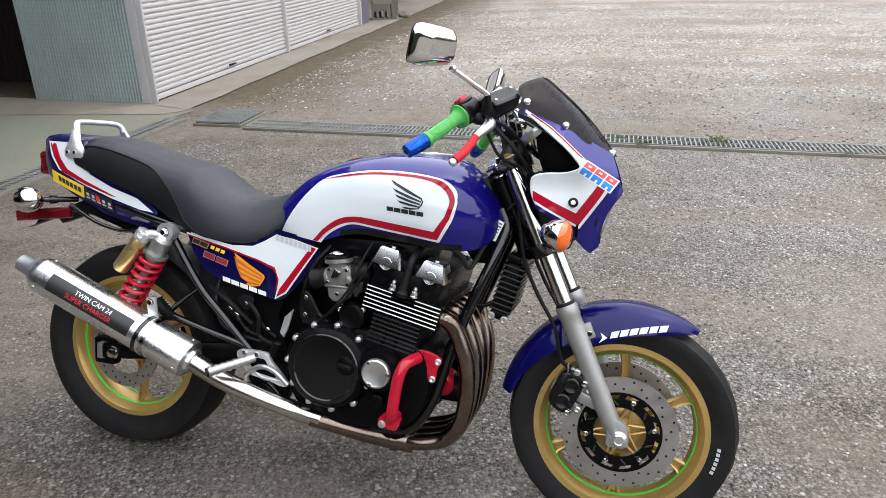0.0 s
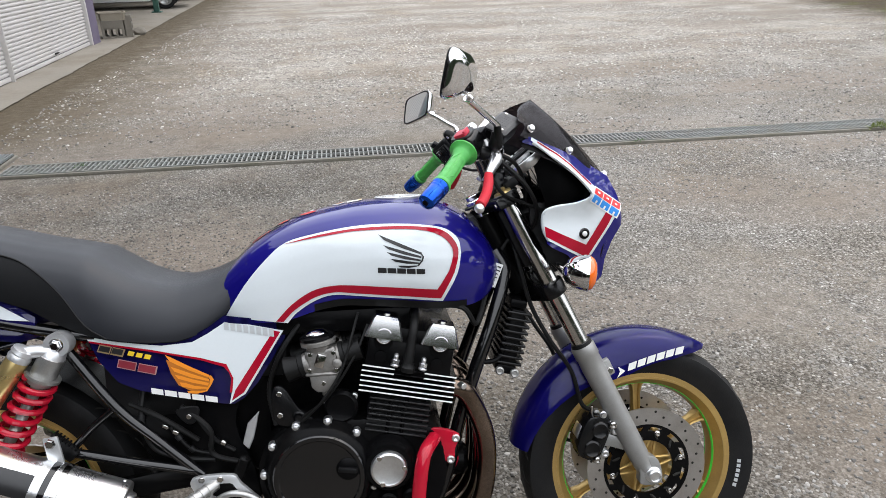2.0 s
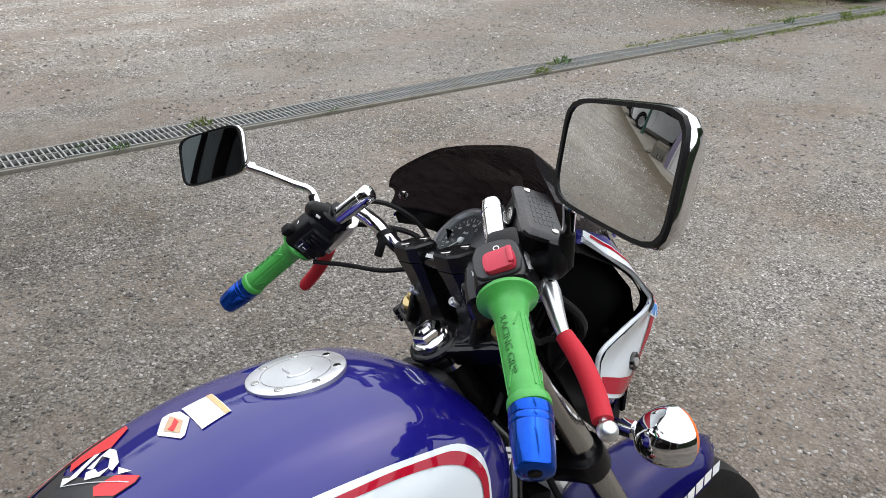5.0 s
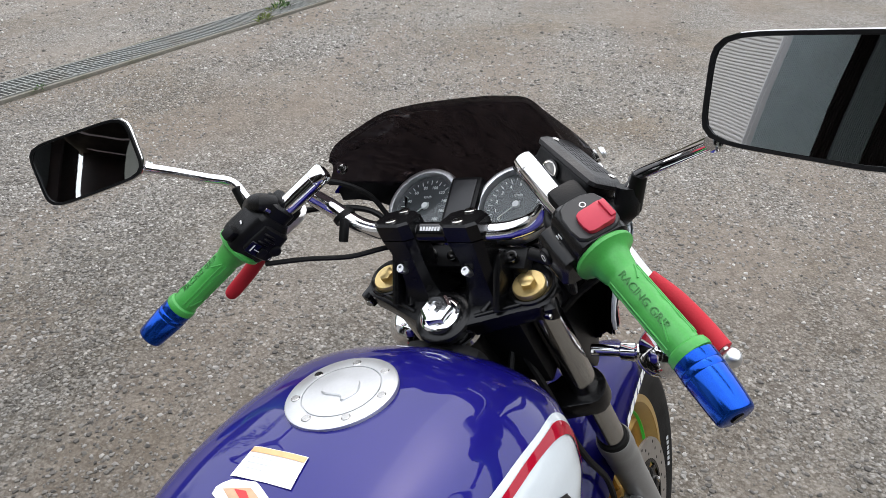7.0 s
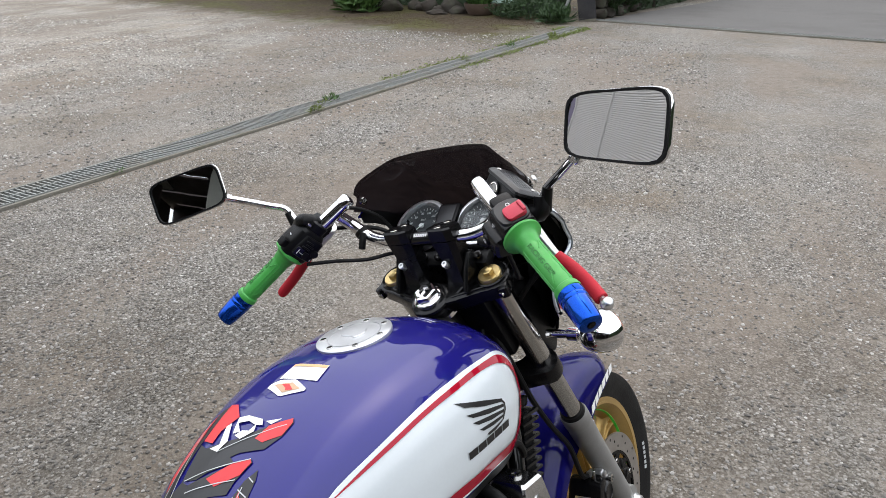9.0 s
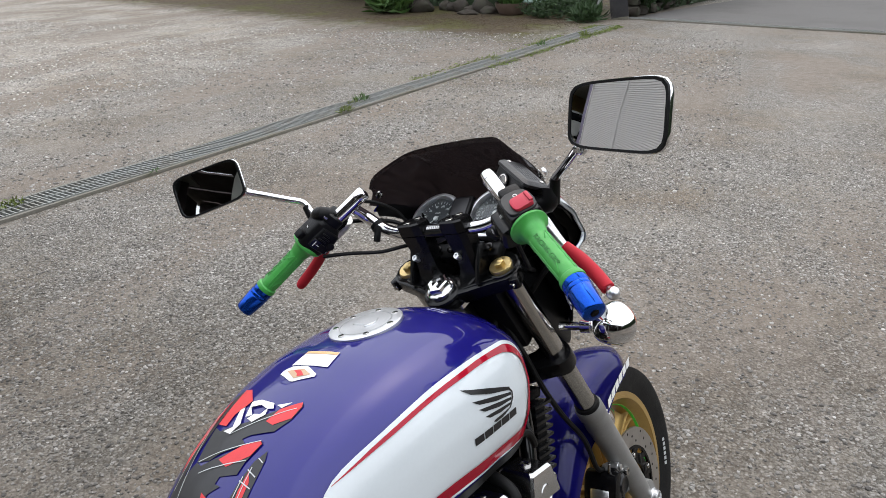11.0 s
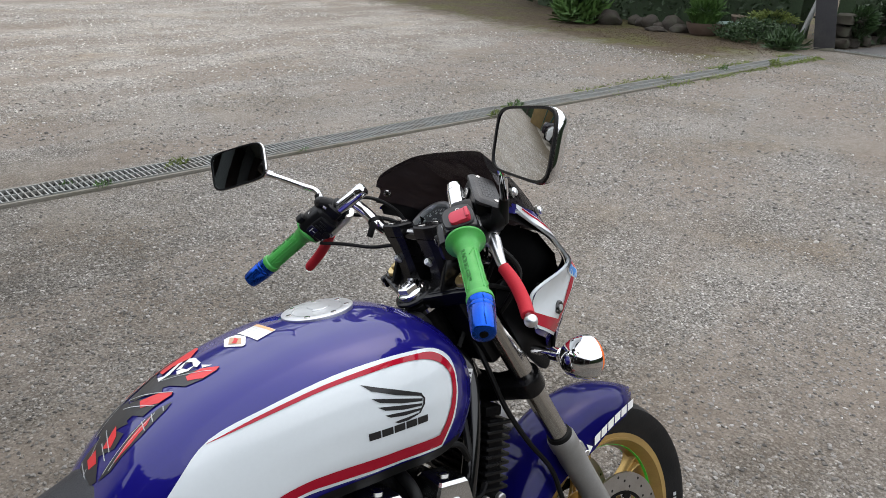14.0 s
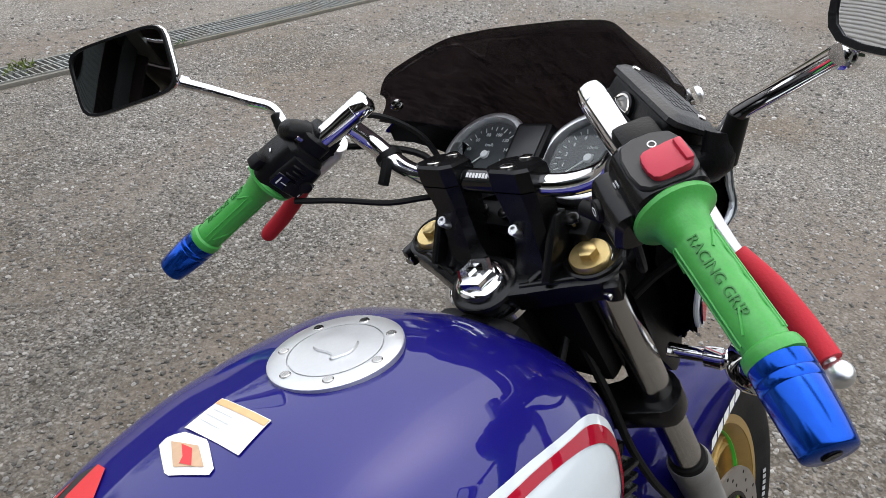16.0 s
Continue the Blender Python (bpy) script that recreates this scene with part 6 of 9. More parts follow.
def rounded_tab(ys, vs):
    v = np.interp(fine_y, ys, vs)
    w = np.concatenate([v[12:0:-1], v, 2 * v[-1] - v[-2:-14:-1]])
    return np.convolve(w, np.hanning(25) / np.hanning(25).sum(), "valid")


foot_x = rounded_tab([0, .034, .082, .108, .138, .153, .172, .184, .19], [1.432, 1.417, 1.38, 1.35, 1.30, 1.27, 1.222, 1.18, 1.16])
rim_x = rounded_tab([0, .05, .10, .13, .155, .168, .176, .19], [1.243, 1.240, 1.230, 1.204, 1.189, 1.184, 1.186, 1.19])
rim_z = rounded_tab([0, .05, .10, .13, .155, .168, .176, .19], [1.192, 1.192, 1.189, 1.176, 1.164, 1.155, 1.140, 1.10])
rows = []
NU = 57
for i in range(NU):
    u = -1 + 2 * i / (NU - 1)
    a = abs(u)
    yl = .182 * u
    xl = float(np.interp(abs(yl), fine_y, foot_x))
    lo = V(xl, yl * 1.02, 1.006 + (1.417 - xl) * .445 if xl < 1.417 else 1.006)
    yu = .174 * u
    xu, zu = float(np.interp(abs(yu), fine_y, rim_x)), float(np.interp(abs(yu), fine_y, rim_z))
    hi = V(xu, yu, zu)
    lo.y, hi.y = lo.y - .007, hi.y - .007
    rows.append([lo.lerp(hi, t) + V(.012, 0, .004) * math.sin(math.pi * t) for t in np.linspace(0, 1, 12)])
g = loft(rows, closed=False)
bmesh.ops.solidify(g, geom=g.faces[:], thickness=.003)
screen = steered("windscreen", g, SMOKE, "dark smoked acrylic fly screen", 60)
for y, x, z in ((.180, 1.213, 1.123), (.141, 1.305, 1.074), (.032, 1.416, 1.016)):
    for sg in (-1, 1):
        d = V(.45, sg * .8, .3).normalized()
        part("screen_bolt", lathe(V(x, sg * y - .007, z) + d * .001, d, [(0, .0072), (.003, .0068), (.005, .0042), (.005, .001)], 16), BRIGHT, screen)
        part("bolt_inside", lathe(V(x, sg * y - .007, z) - d * .003, -d, [(0, .0085), (.003, .008), (.005, .005), (.005, .001)], 16), STEEL, screen)
# black inner cowl skin and headlight
steered("headlight_shell", lathe((1.30, 0, .885), (1, 0, -.12), [(-.02, .03), (0, .07), (.05, .088), (.10, .092)], 36), PLASTIC, "black headlight shell")
steered("headlight_lens", lathe((1.40, 0, .873), (1, 0, -.12), [(0, .092), (.006, .09), (.02, .06), (.026, .001)], 36), CLEAR, "clear headlight lens")
steered("cowl_stay", tube([(1.20, -.07, .93), (1.27, -.09, .95), (1.32, -.11, .93)], .008, 8), PLASTIC)
steered("cowl_stay", tube([(1.20, .07, .93), (1.27, .09, .95), (1.32, .11, .93)], .008, 8), PLASTIC)
GN = V(-.62, 0, .785).normalized()
GU = V(.785, 0, .62)
for y, nm in ((.068, "speedometer"), (-.064, "tachometer")):
    c = V(1.230, y - .004, 1.058)
    body = steered(nm, lathe(c, GN, [(-.066, .026), (-.062, .034), (-.045, .042), (-.02, .0455), (-.004, .046)], 36), CHROME, "chrome-cased round " + nm)
    part("bezel", lathe(c, GN, [(-.012, .046), (-.004, .0500), (.004, .0512), (.0080, .0495), (.0088, .0470), (.0082, .0440), (.002, .0420), (.0, .0418)], 44, ring=True), BRIGHT, body, "bright silver bezel")
    part("dial", lathe(c - GN * .001, GN, [(0, .0435), (.001, .0435), (.001, .001)], 36), DIAL, body, "dark dial face", 10)
    g = bmesh.new()
    for k in range(25):
        a = radians(225 - k * 270 / 24)
        d = LEFT * -math.cos(a) + GU * math.sin(a)
        rod(c + GN * .0006 + d * (.031 if k % 2 == 0 else .0335), c + GN * .0006 + d * .0365, .0005, n=6, bm=g)
    part("tick_marks", g, INK, body)
    a = radians(222)
    d = LEFT * -math.cos(a) + GU * math.sin(a)
    part("needle", tube([c + GN * .002 - d * .006, c + GN * .002, c + GN * .002 + d * .027], [.0011, .001, .0005], 6, 2), INK, body)
    part("needle_hub", lathe(c + GN * .001, GN, [(0, .005), (.003, .004), (.003, .001)], 14), INK, body)
    n = 10 if nm == "speedometer" else 11
    for k in range(n):
        a = radians(225 - k * 270 / (n - 1))
        d = LEFT * -math.cos(a) + GU * math.sin(a)
        lettering(str(k * 20) if n == 10 else str(k), .0058, axes(-LEFT, GU, GN, c + GN * .0012 + d * .0262), INK, body)
    lettering("km/h" if n == 10 else "r/min", .0055, axes(-LEFT, GU, GN, c + GN * .0012 + GU * .0125), INK, body)
    body.matrix_basis = STEER @ Matrix.Translation(c) @ Matrix.Scale(1.06, 4) @ Matrix.Translation(-c)
    part("gauge_glass", lathe(c + GN * .0035, GN, [(0, .0395), (.001, .0395), (.001, .001)], 36), CLEAR, body, "clear gauge glass", 10)
w = steered("warning_light_panel", box(V(1.234, .002, 1.050), (.072, .046, .05), Matrix((GU, LEFT, GN)).transposed(), .006, 2), PLASTIC, "black warning light panel")
part("face", box(V(1.234, .002, 1.050) + GN * .0255, (.060, .034, .002), Matrix((GU, LEFT, GN)).transposed(), .0008), GREYD, w)
bracket = steered("gauge_bracket", box(V(1.185, .0, 1.005), (.03, .19, .022), Matrix((GU, LEFT, GN)).transposed(), .005, 2), PLASTIC, "black gauge bracket")
for y in (-.08, -.055, .0, .03):
    part("warning_lamp", lathe(V(1.172, y, 1.016), GN, [(0, .0075), (.004, .0075), (.0045, .006), (.003, .001)], 14), GLOSSB, bracket)
# black masses added to darken the gaps round the steering head
steered("fork_shroud", box((1.205, 0, .885), (.05, .165, .15), Matrix.Rotation(radians(-25), 3, "Y"), .012), PLASTIC, "black fill added between the forks")
part("wiring_cover", box((1.085, 0, .865), (.10, .11, .12), Matrix.Rotation(radians(-25), 3, "Y"), .02), PLASTIC, bike, "black fill added at the steering head")
# cables round the head
for pts, r in (([(1.11, .19, 1.10), (1.165, .165, 1.085), (1.20, .12, 1.06), (1.19, .08, 1.0), (1.17, .05, .93), (1.12, .06, .86)], .004), ([(1.065, .205, 1.052), (1.095, .165, 1.045), (1.125, .12, 1.035), (1.165, .07, 1.03), (1.20, .05, .98), (1.20, .04, .90)], .0034),
               ([(1.12, -.19, 1.08), (1.18, -.17, 1.05), (1.215, -.10, .98), (1.20, -.05, .90), (1.14, -.05, .82)], .0045), ([(1.13, -.20, 1.07), (1.20, -.19, 1.0), (1.235, -.12, .93), (1.21, -.06, .86)], .005),
               ([(1.11, -.17, 1.06), (1.15, -.16, .99), (1.20, -.13, .965), (1.26, -.10, .94)], .004), ([(1.10, .205, 1.082), (1.125, .195, 1.118), (1.165, .165, 1.122), (1.20, .13, 1.09), (1.215, .11, 1.04)], .0036)):
    steered("control_cable", tube(pts, r, 8), RUBBER, "black control cable")

# ---- turn signals ----
def turn_signal(c, d, stem0, m, nm="turn_signal"):
    """A fat chrome bullet, a little flattened, with an amber lens set into its open end."""
    c, d = Vector(c), Vector(d).normalized()
    s = part(nm, lathe(c - d * .012, d, [(-.036, .004), (-.034, .014), (-.026, .025), (-.012, .0335), (.004, .0385), (.018, .0400), (.0205, .0395), (.0205, .0370)], 36), CHROME, bike, "chrome bullet turn signal with an amber lens", 50, m)
    part("lens", lathe(c - d * .012, d, [(.018, .0372), (.0215, .0372), (.028, .0345), (.035, .0245), (.038, .001)], 36), AMBER, s, "amber lens")
    part("stalk", rod(Vector(stem0), c - d * .018, .0085, .0075), CHROME if m else GLOSSB, s)
    mid_ = Vector(stem0).lerp(c - d * .018, .55)
    part("stalk_collar", lathe(mid_, c - d * .018 - Vector(stem0), [(-.012, .0085), (-.010, .0120), (.008, .0130), (.012, .0095)], 18), CHROME if m else GLOSSB, s)


turn_signal((1.318, -.205, .812), (.95, -.25, -.1), (1.285, -.11, .82), STEER)
turn_signal((1.318, .205, .812), (.95, .25, -.1), (1.285, .11, .82), STEER)
turn_signal((-.245, -.165, .770), (-.99, .10, -.05), (-.16, -.06, .772), None)
turn_signal((-.245, .165, .770), (-.99, -.10, -.05), (-.16, .06, .772), None)

# ---- front fender ----
rings = []
for a in np.linspace(57.5, 169, 42):
    k = (a - 57.5) / 111.5
    r = .329 + .004 * math.sin(k * math.pi)
    hw = .079 * min(1, (k / .17) ** .55 if k > 0 else 0.0) * (1 if k < .8 else 1 - (k - .8) * .9)
    hw = max(hw, .012)
    edge = float(np.interp(a, [57.5, 63, 74, 88, 100, 112, 125, 150, 169], [.320, .301, .278, .257, .240, .240, .258, .283, .296]))
    ca, sa = math.cos(radians(a)), math.sin(radians(a))
    row = []
    for t in np.linspace(-1, 1, 17):
        at_ = abs(t)
        if at_ < .62:
            y, rr = t / .62 * hw * .80, r - .016 * (at_ / .62) ** 3
        else:
            q = (at_ - .62) / .38
            y = math.copysign(hw * (.80 + .20 * math.sin(q * math.pi / 2)), t)
            rr = (r - .016) + (edge - (r - .016)) * q
        row.append(FA + V(rr * ca, y, rr * sa))
    rings.append(row)
g = loft(rings, closed=False)
bmesh.ops.solidify(g, geom=g.faces[:], thickness=.0028)
fender = steered("front_fender", g, BLUE, "blue front fender", 60)


def on_fender(x, z):
    return V(x, -.0815, z)


def along_fender(u, h):
    """A point on the lettering's rising line, u along it and h above it."""
    return 1.452 + .140 * u - .05 * h, .546 + .036 * u + .010 * u * (1 - u) + h


bars([[along_fender(i / 6 + .02, 0), along_fender((i + .86) / 6 + .01, 0), along_fender((i + .86) / 6 + .05, .0168), along_fender(i / 6 + .05, .0168)] for i in range(6)], on_fender, DECALW, fender, "lettering_bar", "row of white lettering blocks", .02)
bars([[(1.429, .532), (1.449, .548), (1.431, .560), (1.436, .547)]], on_fender, DECALW, fender, "marking", "", .02)

# ---- seat ----
SX = [-.155, -.12, -.07, 0, .08, .16, .22, .27, .31, .35, .40, .45, .50, .54, .575, .600]
SZ = [.940, .962, .973, .966, .946, .924, .912, .900, .872, .846, .828, .822, .832, .848, .866, .872]
SB = [.90, .885, .868, .846, .822, .790, .752, .728, .716, .708, .702, .700, .712, .740, .785, .845]
SWD = [.095, .118, .130, .137, .140, .143, .145, .147, .150, .152, .150, .142, .130, .118, .108, .10]
sz, sb, sw_ = tab(SX, SZ), tab(SX, SB), tab(SX, SWD)


def seat_ring(x, inner=0.0):
    t, b, w = sz(x) - inner, sb(x), sw_(x) - inner
    h = t - b
    prof = [(0, t), (.35, t - .002), (.62, t - .010), (.80, t - .026), (.90, t - .046), (.96, t - min(.075, h * .55)), (1.0, b + h * .18), (.98, b)]
    row = [V(x, -w * k, z) for k, z in reversed(prof)]
    return row + [V(x, -p.y, p.z) for p in reversed(row[:-1])]


sx = np.linspace(-.155, .60, 56)
seat = part("seat", loft([seat_ring(x) for x in sx]), VINYL, bike, "stepped black vinyl seat", 60)
# the grey top reaches down the sides ahead of a curved seam
seam_at = tab([-.155, -.12, .10, .157, .192, .237, .285, .31, .60], [3.0, 3.2, 3.3, 3.6, 4.5, 5.5, 6.6, 6.9, 6.9])
rows, seam = [], []
for x in sx[1:-1]:
    ring = seat_ring(x)[:8][::-1]
    u = seam_at(x)
    line = []
    for q in np.linspace(0, u, 15):
        i = min(int(q), 6)
        p = ring[i].lerp(ring[i + 1], q - i)
        tilt = min(q / 4, 1) * math.pi / 2
        line.append(p + V(0, -.0014 * math.sin(tilt), .0014 * math.cos(tilt)))
    seam.append(line[-1])
    rows.append(line[::-1] + [V(p.x, -p.y, p.z) for p in line[1:]])
part("seat_top", loft(rows, closed=False), VINYLTOP, seat, "dark grey seat top", 70)
for sg in (-1, 1):
    part("piping", tube([V(p.x, sg * -p.y, p.z) for p in seam[:34:3]], .0020, 6, 3), RUBBER, seat, "seam piping")

# ---- tail ----
TX = [-.285, -.262, -.22, -.16, -.10, -.03, .05, .12, .165]
T_T = [.945, .965, .972, .970, .955, .905, .855, .815, .775]
T_B = [.865, .845, .826, .796, .770, .742, .722, .712, .722]
T_W = [.052, .078, .098, .108, .113, .118, .122, .126, .128]
tt, tb, tw = tab(TX, T_T), tab(TX, T_B), tab(TX, T_W)


def tail_at(x, z, sg=-1, off=0.0):
    k = min(max((z - tb(x)) / (tt(x) - tb(x)), 0), 1)
    return V(x, sg * (tw(x) * (.86 + .14 * math.sin(min(k * 1.25, 1) * math.pi * .75)) + off), z)


rows = []
for x in np.linspace(-.285, .165, 34):
    r = [tail_at(x, tb(x) + k * (tt(x) - tb(x))) for k in np.linspace(0, .88, 8)] + [V(x, -tw(x) * .82, tt(x) - .004), V(x, -tw(x) * .55, tt(x)), V(x, 0, tt(x) + .002)]
    rows.append(r + [V(p.x, -p.y, p.z) for p in reversed(r[:-1])])
tail = part("tail_cowl", loft(rows), BLUE_DARKER, bike, "tail cowl in a darker copy of the tank's blue, with white and red panels", 55)
on_tail = lambda o: (lambda u, v: tail_at(u, v, -1, o))
part("white_panel", sheet([(-.236, .948), (-.145, .948), (-.1, .914), (-.068, .858), (.009, .825), (.098, .799), (.156, .762), (.11, .767), (.009, .792), (-.089, .823), (-.19, .863), (-.215, .90)], on_tail(.0018), .02), WHITE, tail, "white tail panel")
part("red_stripe", sheet([(-.225, .942), (-.200, .942), (-.178, .898), (-.152, .867), (-.087, .838), (.029, .797), (.01, .799), (-.087, .826), (-.178, .859), (-.205, .90)], on_tail(.0028), .02), RED, tail, "red stripe")
yl = bars([[(-.222, .862), (-.093, .820), (-.099, .783), (-.228, .826)]], on_tail(.0032), YELLOW, tail, "sticker", "yellow sticker with black lettering blocks", .02)
bars(letter_blocks((-.196, .829), (-.103, .797), .016, 6), on_tail(.0040), DECALB, tail, "sticker_print", "", .02)
bars([[(-.093, .815), (.011, .787), (.010, .749), (-.097, .781)]], on_tail(.0032), DECALB, tail, "sticker", "black sticker with pale marks", .02)
bars([p for i in range(5) for p in ([(-.088 + .02 * i, .786 - .006 * i), (-.074 + .02 * i, .782 - .006 * i), (-.074 + .02 * i, .787 - .006 * i), (-.088 + .02 * i, .791 - .006 * i)], [(-.086 + .02 * i, .794 - .006 * i), (-.076 + .02 * i, .791 - .006 * i), (-.076 + .02 * i, .800 - .006 * i), (-.086 + .02 * i, .803 - .006 * i)])],
     on_tail(.0040), SILVERD, tail, "sticker_print", "", .02)
bars([[(-.05, .78), (-.037, .775), (-.037, .793), (-.05, .798)]], on_tail(.0044), SCARLET, tail, "sticker_mark", "", .02)
part("tail_lamp", prism(rounded([(-.045, -.036), (.045, -.036), (.05, 0), (.045, .036), (-.045, .036), (-.05, 0)], 4), -.018, .022, .006, 2, axes(LEFT, AHEAD * -1, UP, (-.285, 0, .876))), REDLENS, bike, "red tail lamp")
part("rear_fender", loft([[V(x, y, z + (.0 if abs(y) < .06 else -.03)) for y in (-.085, -.06, -.03, 0, .03, .06, .085)] for x, z in ((.10, .70), (.0, .735), (-.10, .765), (-.17, .765), (-.24, .735), (-.33, .70))], closed=False), PLASTIC, bike, "black plastic rear fender")
part("plate_bracket", box((-.30, 0, .715), (.11, .17, .012), Matrix.Rotation(radians(-12), 3, "Y"), .003), PLASTIC, bike)
part("reflector", box((-.245, -.105, .722), (.20, .014, .034), Matrix.Rotation(radians(-8), 3, "Y"), .004), REDLENS, bike, "dark red reflector strip")
part("luggage_hook_bar", tube([(-.14, -.112, .760), (-.08, -.125, .735), (-.02, -.128, .712), (.05, -.125, .700), (.125, -.12, .712)], .006, 10), GLOSSB, bike, "black hook bar")
part("luggage_hook_bar", tube([(-.14, .112, .760), (-.08, .125, .735), (-.02, .128, .712), (.05, .125, .700), (.125, .12, .712)], .006, 10), GLOSSB, bike, "black hook bar")
rail = [V(-.126, -.099, .985), V(-.130, -.095, 1.000), V(-.138, -.082, 1.008), V(-.143, -.045, 1.011), V(-.145, 0, 1.011)]
part("grab_rail", tube(rail + [V(p.x, -p.y, p.z) for p in reversed(rail[:-1])], .0105, 14, 5, flat=.8), CAPALU, bike, "cast silver grab rail")
for sg in (-1, 1):
    leg = []
    for z, xa, xb, y in ((.904, -.146, -.092, .119), (.910, -.150, -.086, .120), (.930, -.148, -.084, .120), (.942, -.142, -.092, .118), (.958, -.139, -.105, .112), (.985, -.139, -.114, .101), (.998, -.139, -.120, .096)):
        leg.append([V(xa + (xb - xa) * k, sg * (y + o * .0065), z) for k, o in ((0, -.4), (.12, -1), (.88, -1), (1, -.4), (1, .4), (.88, 1), (.12, 1), (0, .4))])
    f = part("rail_foot", loft(leg), CAPALU, bike, "cast rail foot", 45)
    for x in (-.136, -.112):
        part("rail_bolt", rod((x, sg * .125, .920), (x, sg * .129, .920), .006, n=6), STEEL, f)

# ---- side covers ----
SC = [(.256, .728), (.325, .712), (.417, .699), (.48, .703), (.514, .720), (.547, .743), (.60, .733), (.676, .712), (.668, .69), (.606, .595), (.575, .562), (.552, .549), (.53, .552), (.45, .572), (.362, .594), (.318, .615), (.282, .664)]


def sc_at(x, z, sg=-1, off=0.0):
    return V(x, sg * (.128 + .012 * math.sin(min(max((x - .25) / .43, 0), 1) * math.pi) - .42 * max(0, .66 - z) ** 2 + off), z)


for sg in (-1, 1):
    ob = part("side_cover", sheet(SC, lambda u, v: sc_at(u, v, sg, -.008), .014, .008), BLUE_DARKER, bike, "side cover in a darker copy of the tank's blue, with white panel", 0)
    o = lambda off: (lambda u, v: sc_at(u, v, sg, off))
    part("white_panel", sheet([(.262, .723), (.325, .708), (.417, .695), (.48, .699), (.514, .716), (.548, .737), (.60, .729), (.668, .710), (.58, .574), (.545, .553), (.552, .58), (.556, .612), (.544, .645), (.495, .662), (.397, .686), (.268, .712)], o(.0018), .03), WHITE, ob, "white side panel")
    part("red_stripe", sheet([(.648, .712), (.662, .708), (.577, .578), (.550, .560), (.56, .585)], o(.0026), .03), RED, ob)
    part("red_line", sheet([(.27, .712), (.397, .687), (.495, .663), (.5465, .645), (.558, .612), (.553, .58), (.5480, .58), (.5535, .612), (.550, .626), (.5405, .6395), (.494, .6585), (.397, .6825), (.27, .7082)], o(.0026), .03), RED, ob)
    if sg < 0:
        wing = lambda p: (.419 + (p[0] - .883) * 1.01, .587 + (p[1] - .847) * 1.22)
        bars([[(.424, .664), (.470, .640), (.505, .622), (.512, .604), (.500, .588), (.470, .590), (.445, .605), (.432, .632)]], o(.0028), mat("amber_shade_decal", (.42, .13, .012), .4), ob, "wing_shade", "", .03)
        bars([[wing((x + (.004 if i < 2 else 0), z + (.002 if z > .86 else 0))) for i, (x, z) in enumerate(f)] for f in feathers], o(.0034), ORANGED, ob, "wing_marking", "orange wing-shaped marking", .03)
        bars(letter_blocks((.388, .590), (.525, .5585), .0130, 5, .12), o(.0036), DECALW, ob, "lettering_bar", "row of white lettering blocks", .03)
        bars(letter_blocks((.284, .688), (.338, .674), .0165, 2, .06, .45), o(.0030), mat("bronze_decal", (.32, .22, .12), .4, .3), ob, "lettering_bar", "bronze lettering blocks", .03)
        bars(letter_blocks((.2875, .6905), (.3395, .6775), .0115, 2, .18, .45), o(.0036), DECALB, ob, "lettering_bar", "", .03)
        bars(letter_blocks((.346, .678), (.396, .665), .0095, 3, .28, .45), o(.0030), YELLOW, ob, "lettering_bar", "", .03)
        bars(letter_blocks((.322, .652), (.405, .630), .0185, 2, .10, .3), o(.0030), mat("pale_red_decal", (.36, .22, .22), .4, .1), ob, "lettering_bar", "dark red lettering blocks", .03)
        bars(letter_blocks((.3245, .6535), (.4055, .632), .0150, 2, .17, .3), o(.0036), mat("dark_red_decal", (.22, .02, .035), .4, .1), ob, "lettering_bar", "", .03)
        bars(letter_blocks((.548, .722), (.652, .697), .017, 8, .28), o(.0030), SILVERD, ob, "lettering_bar", "row of silver lettering blocks", .03)

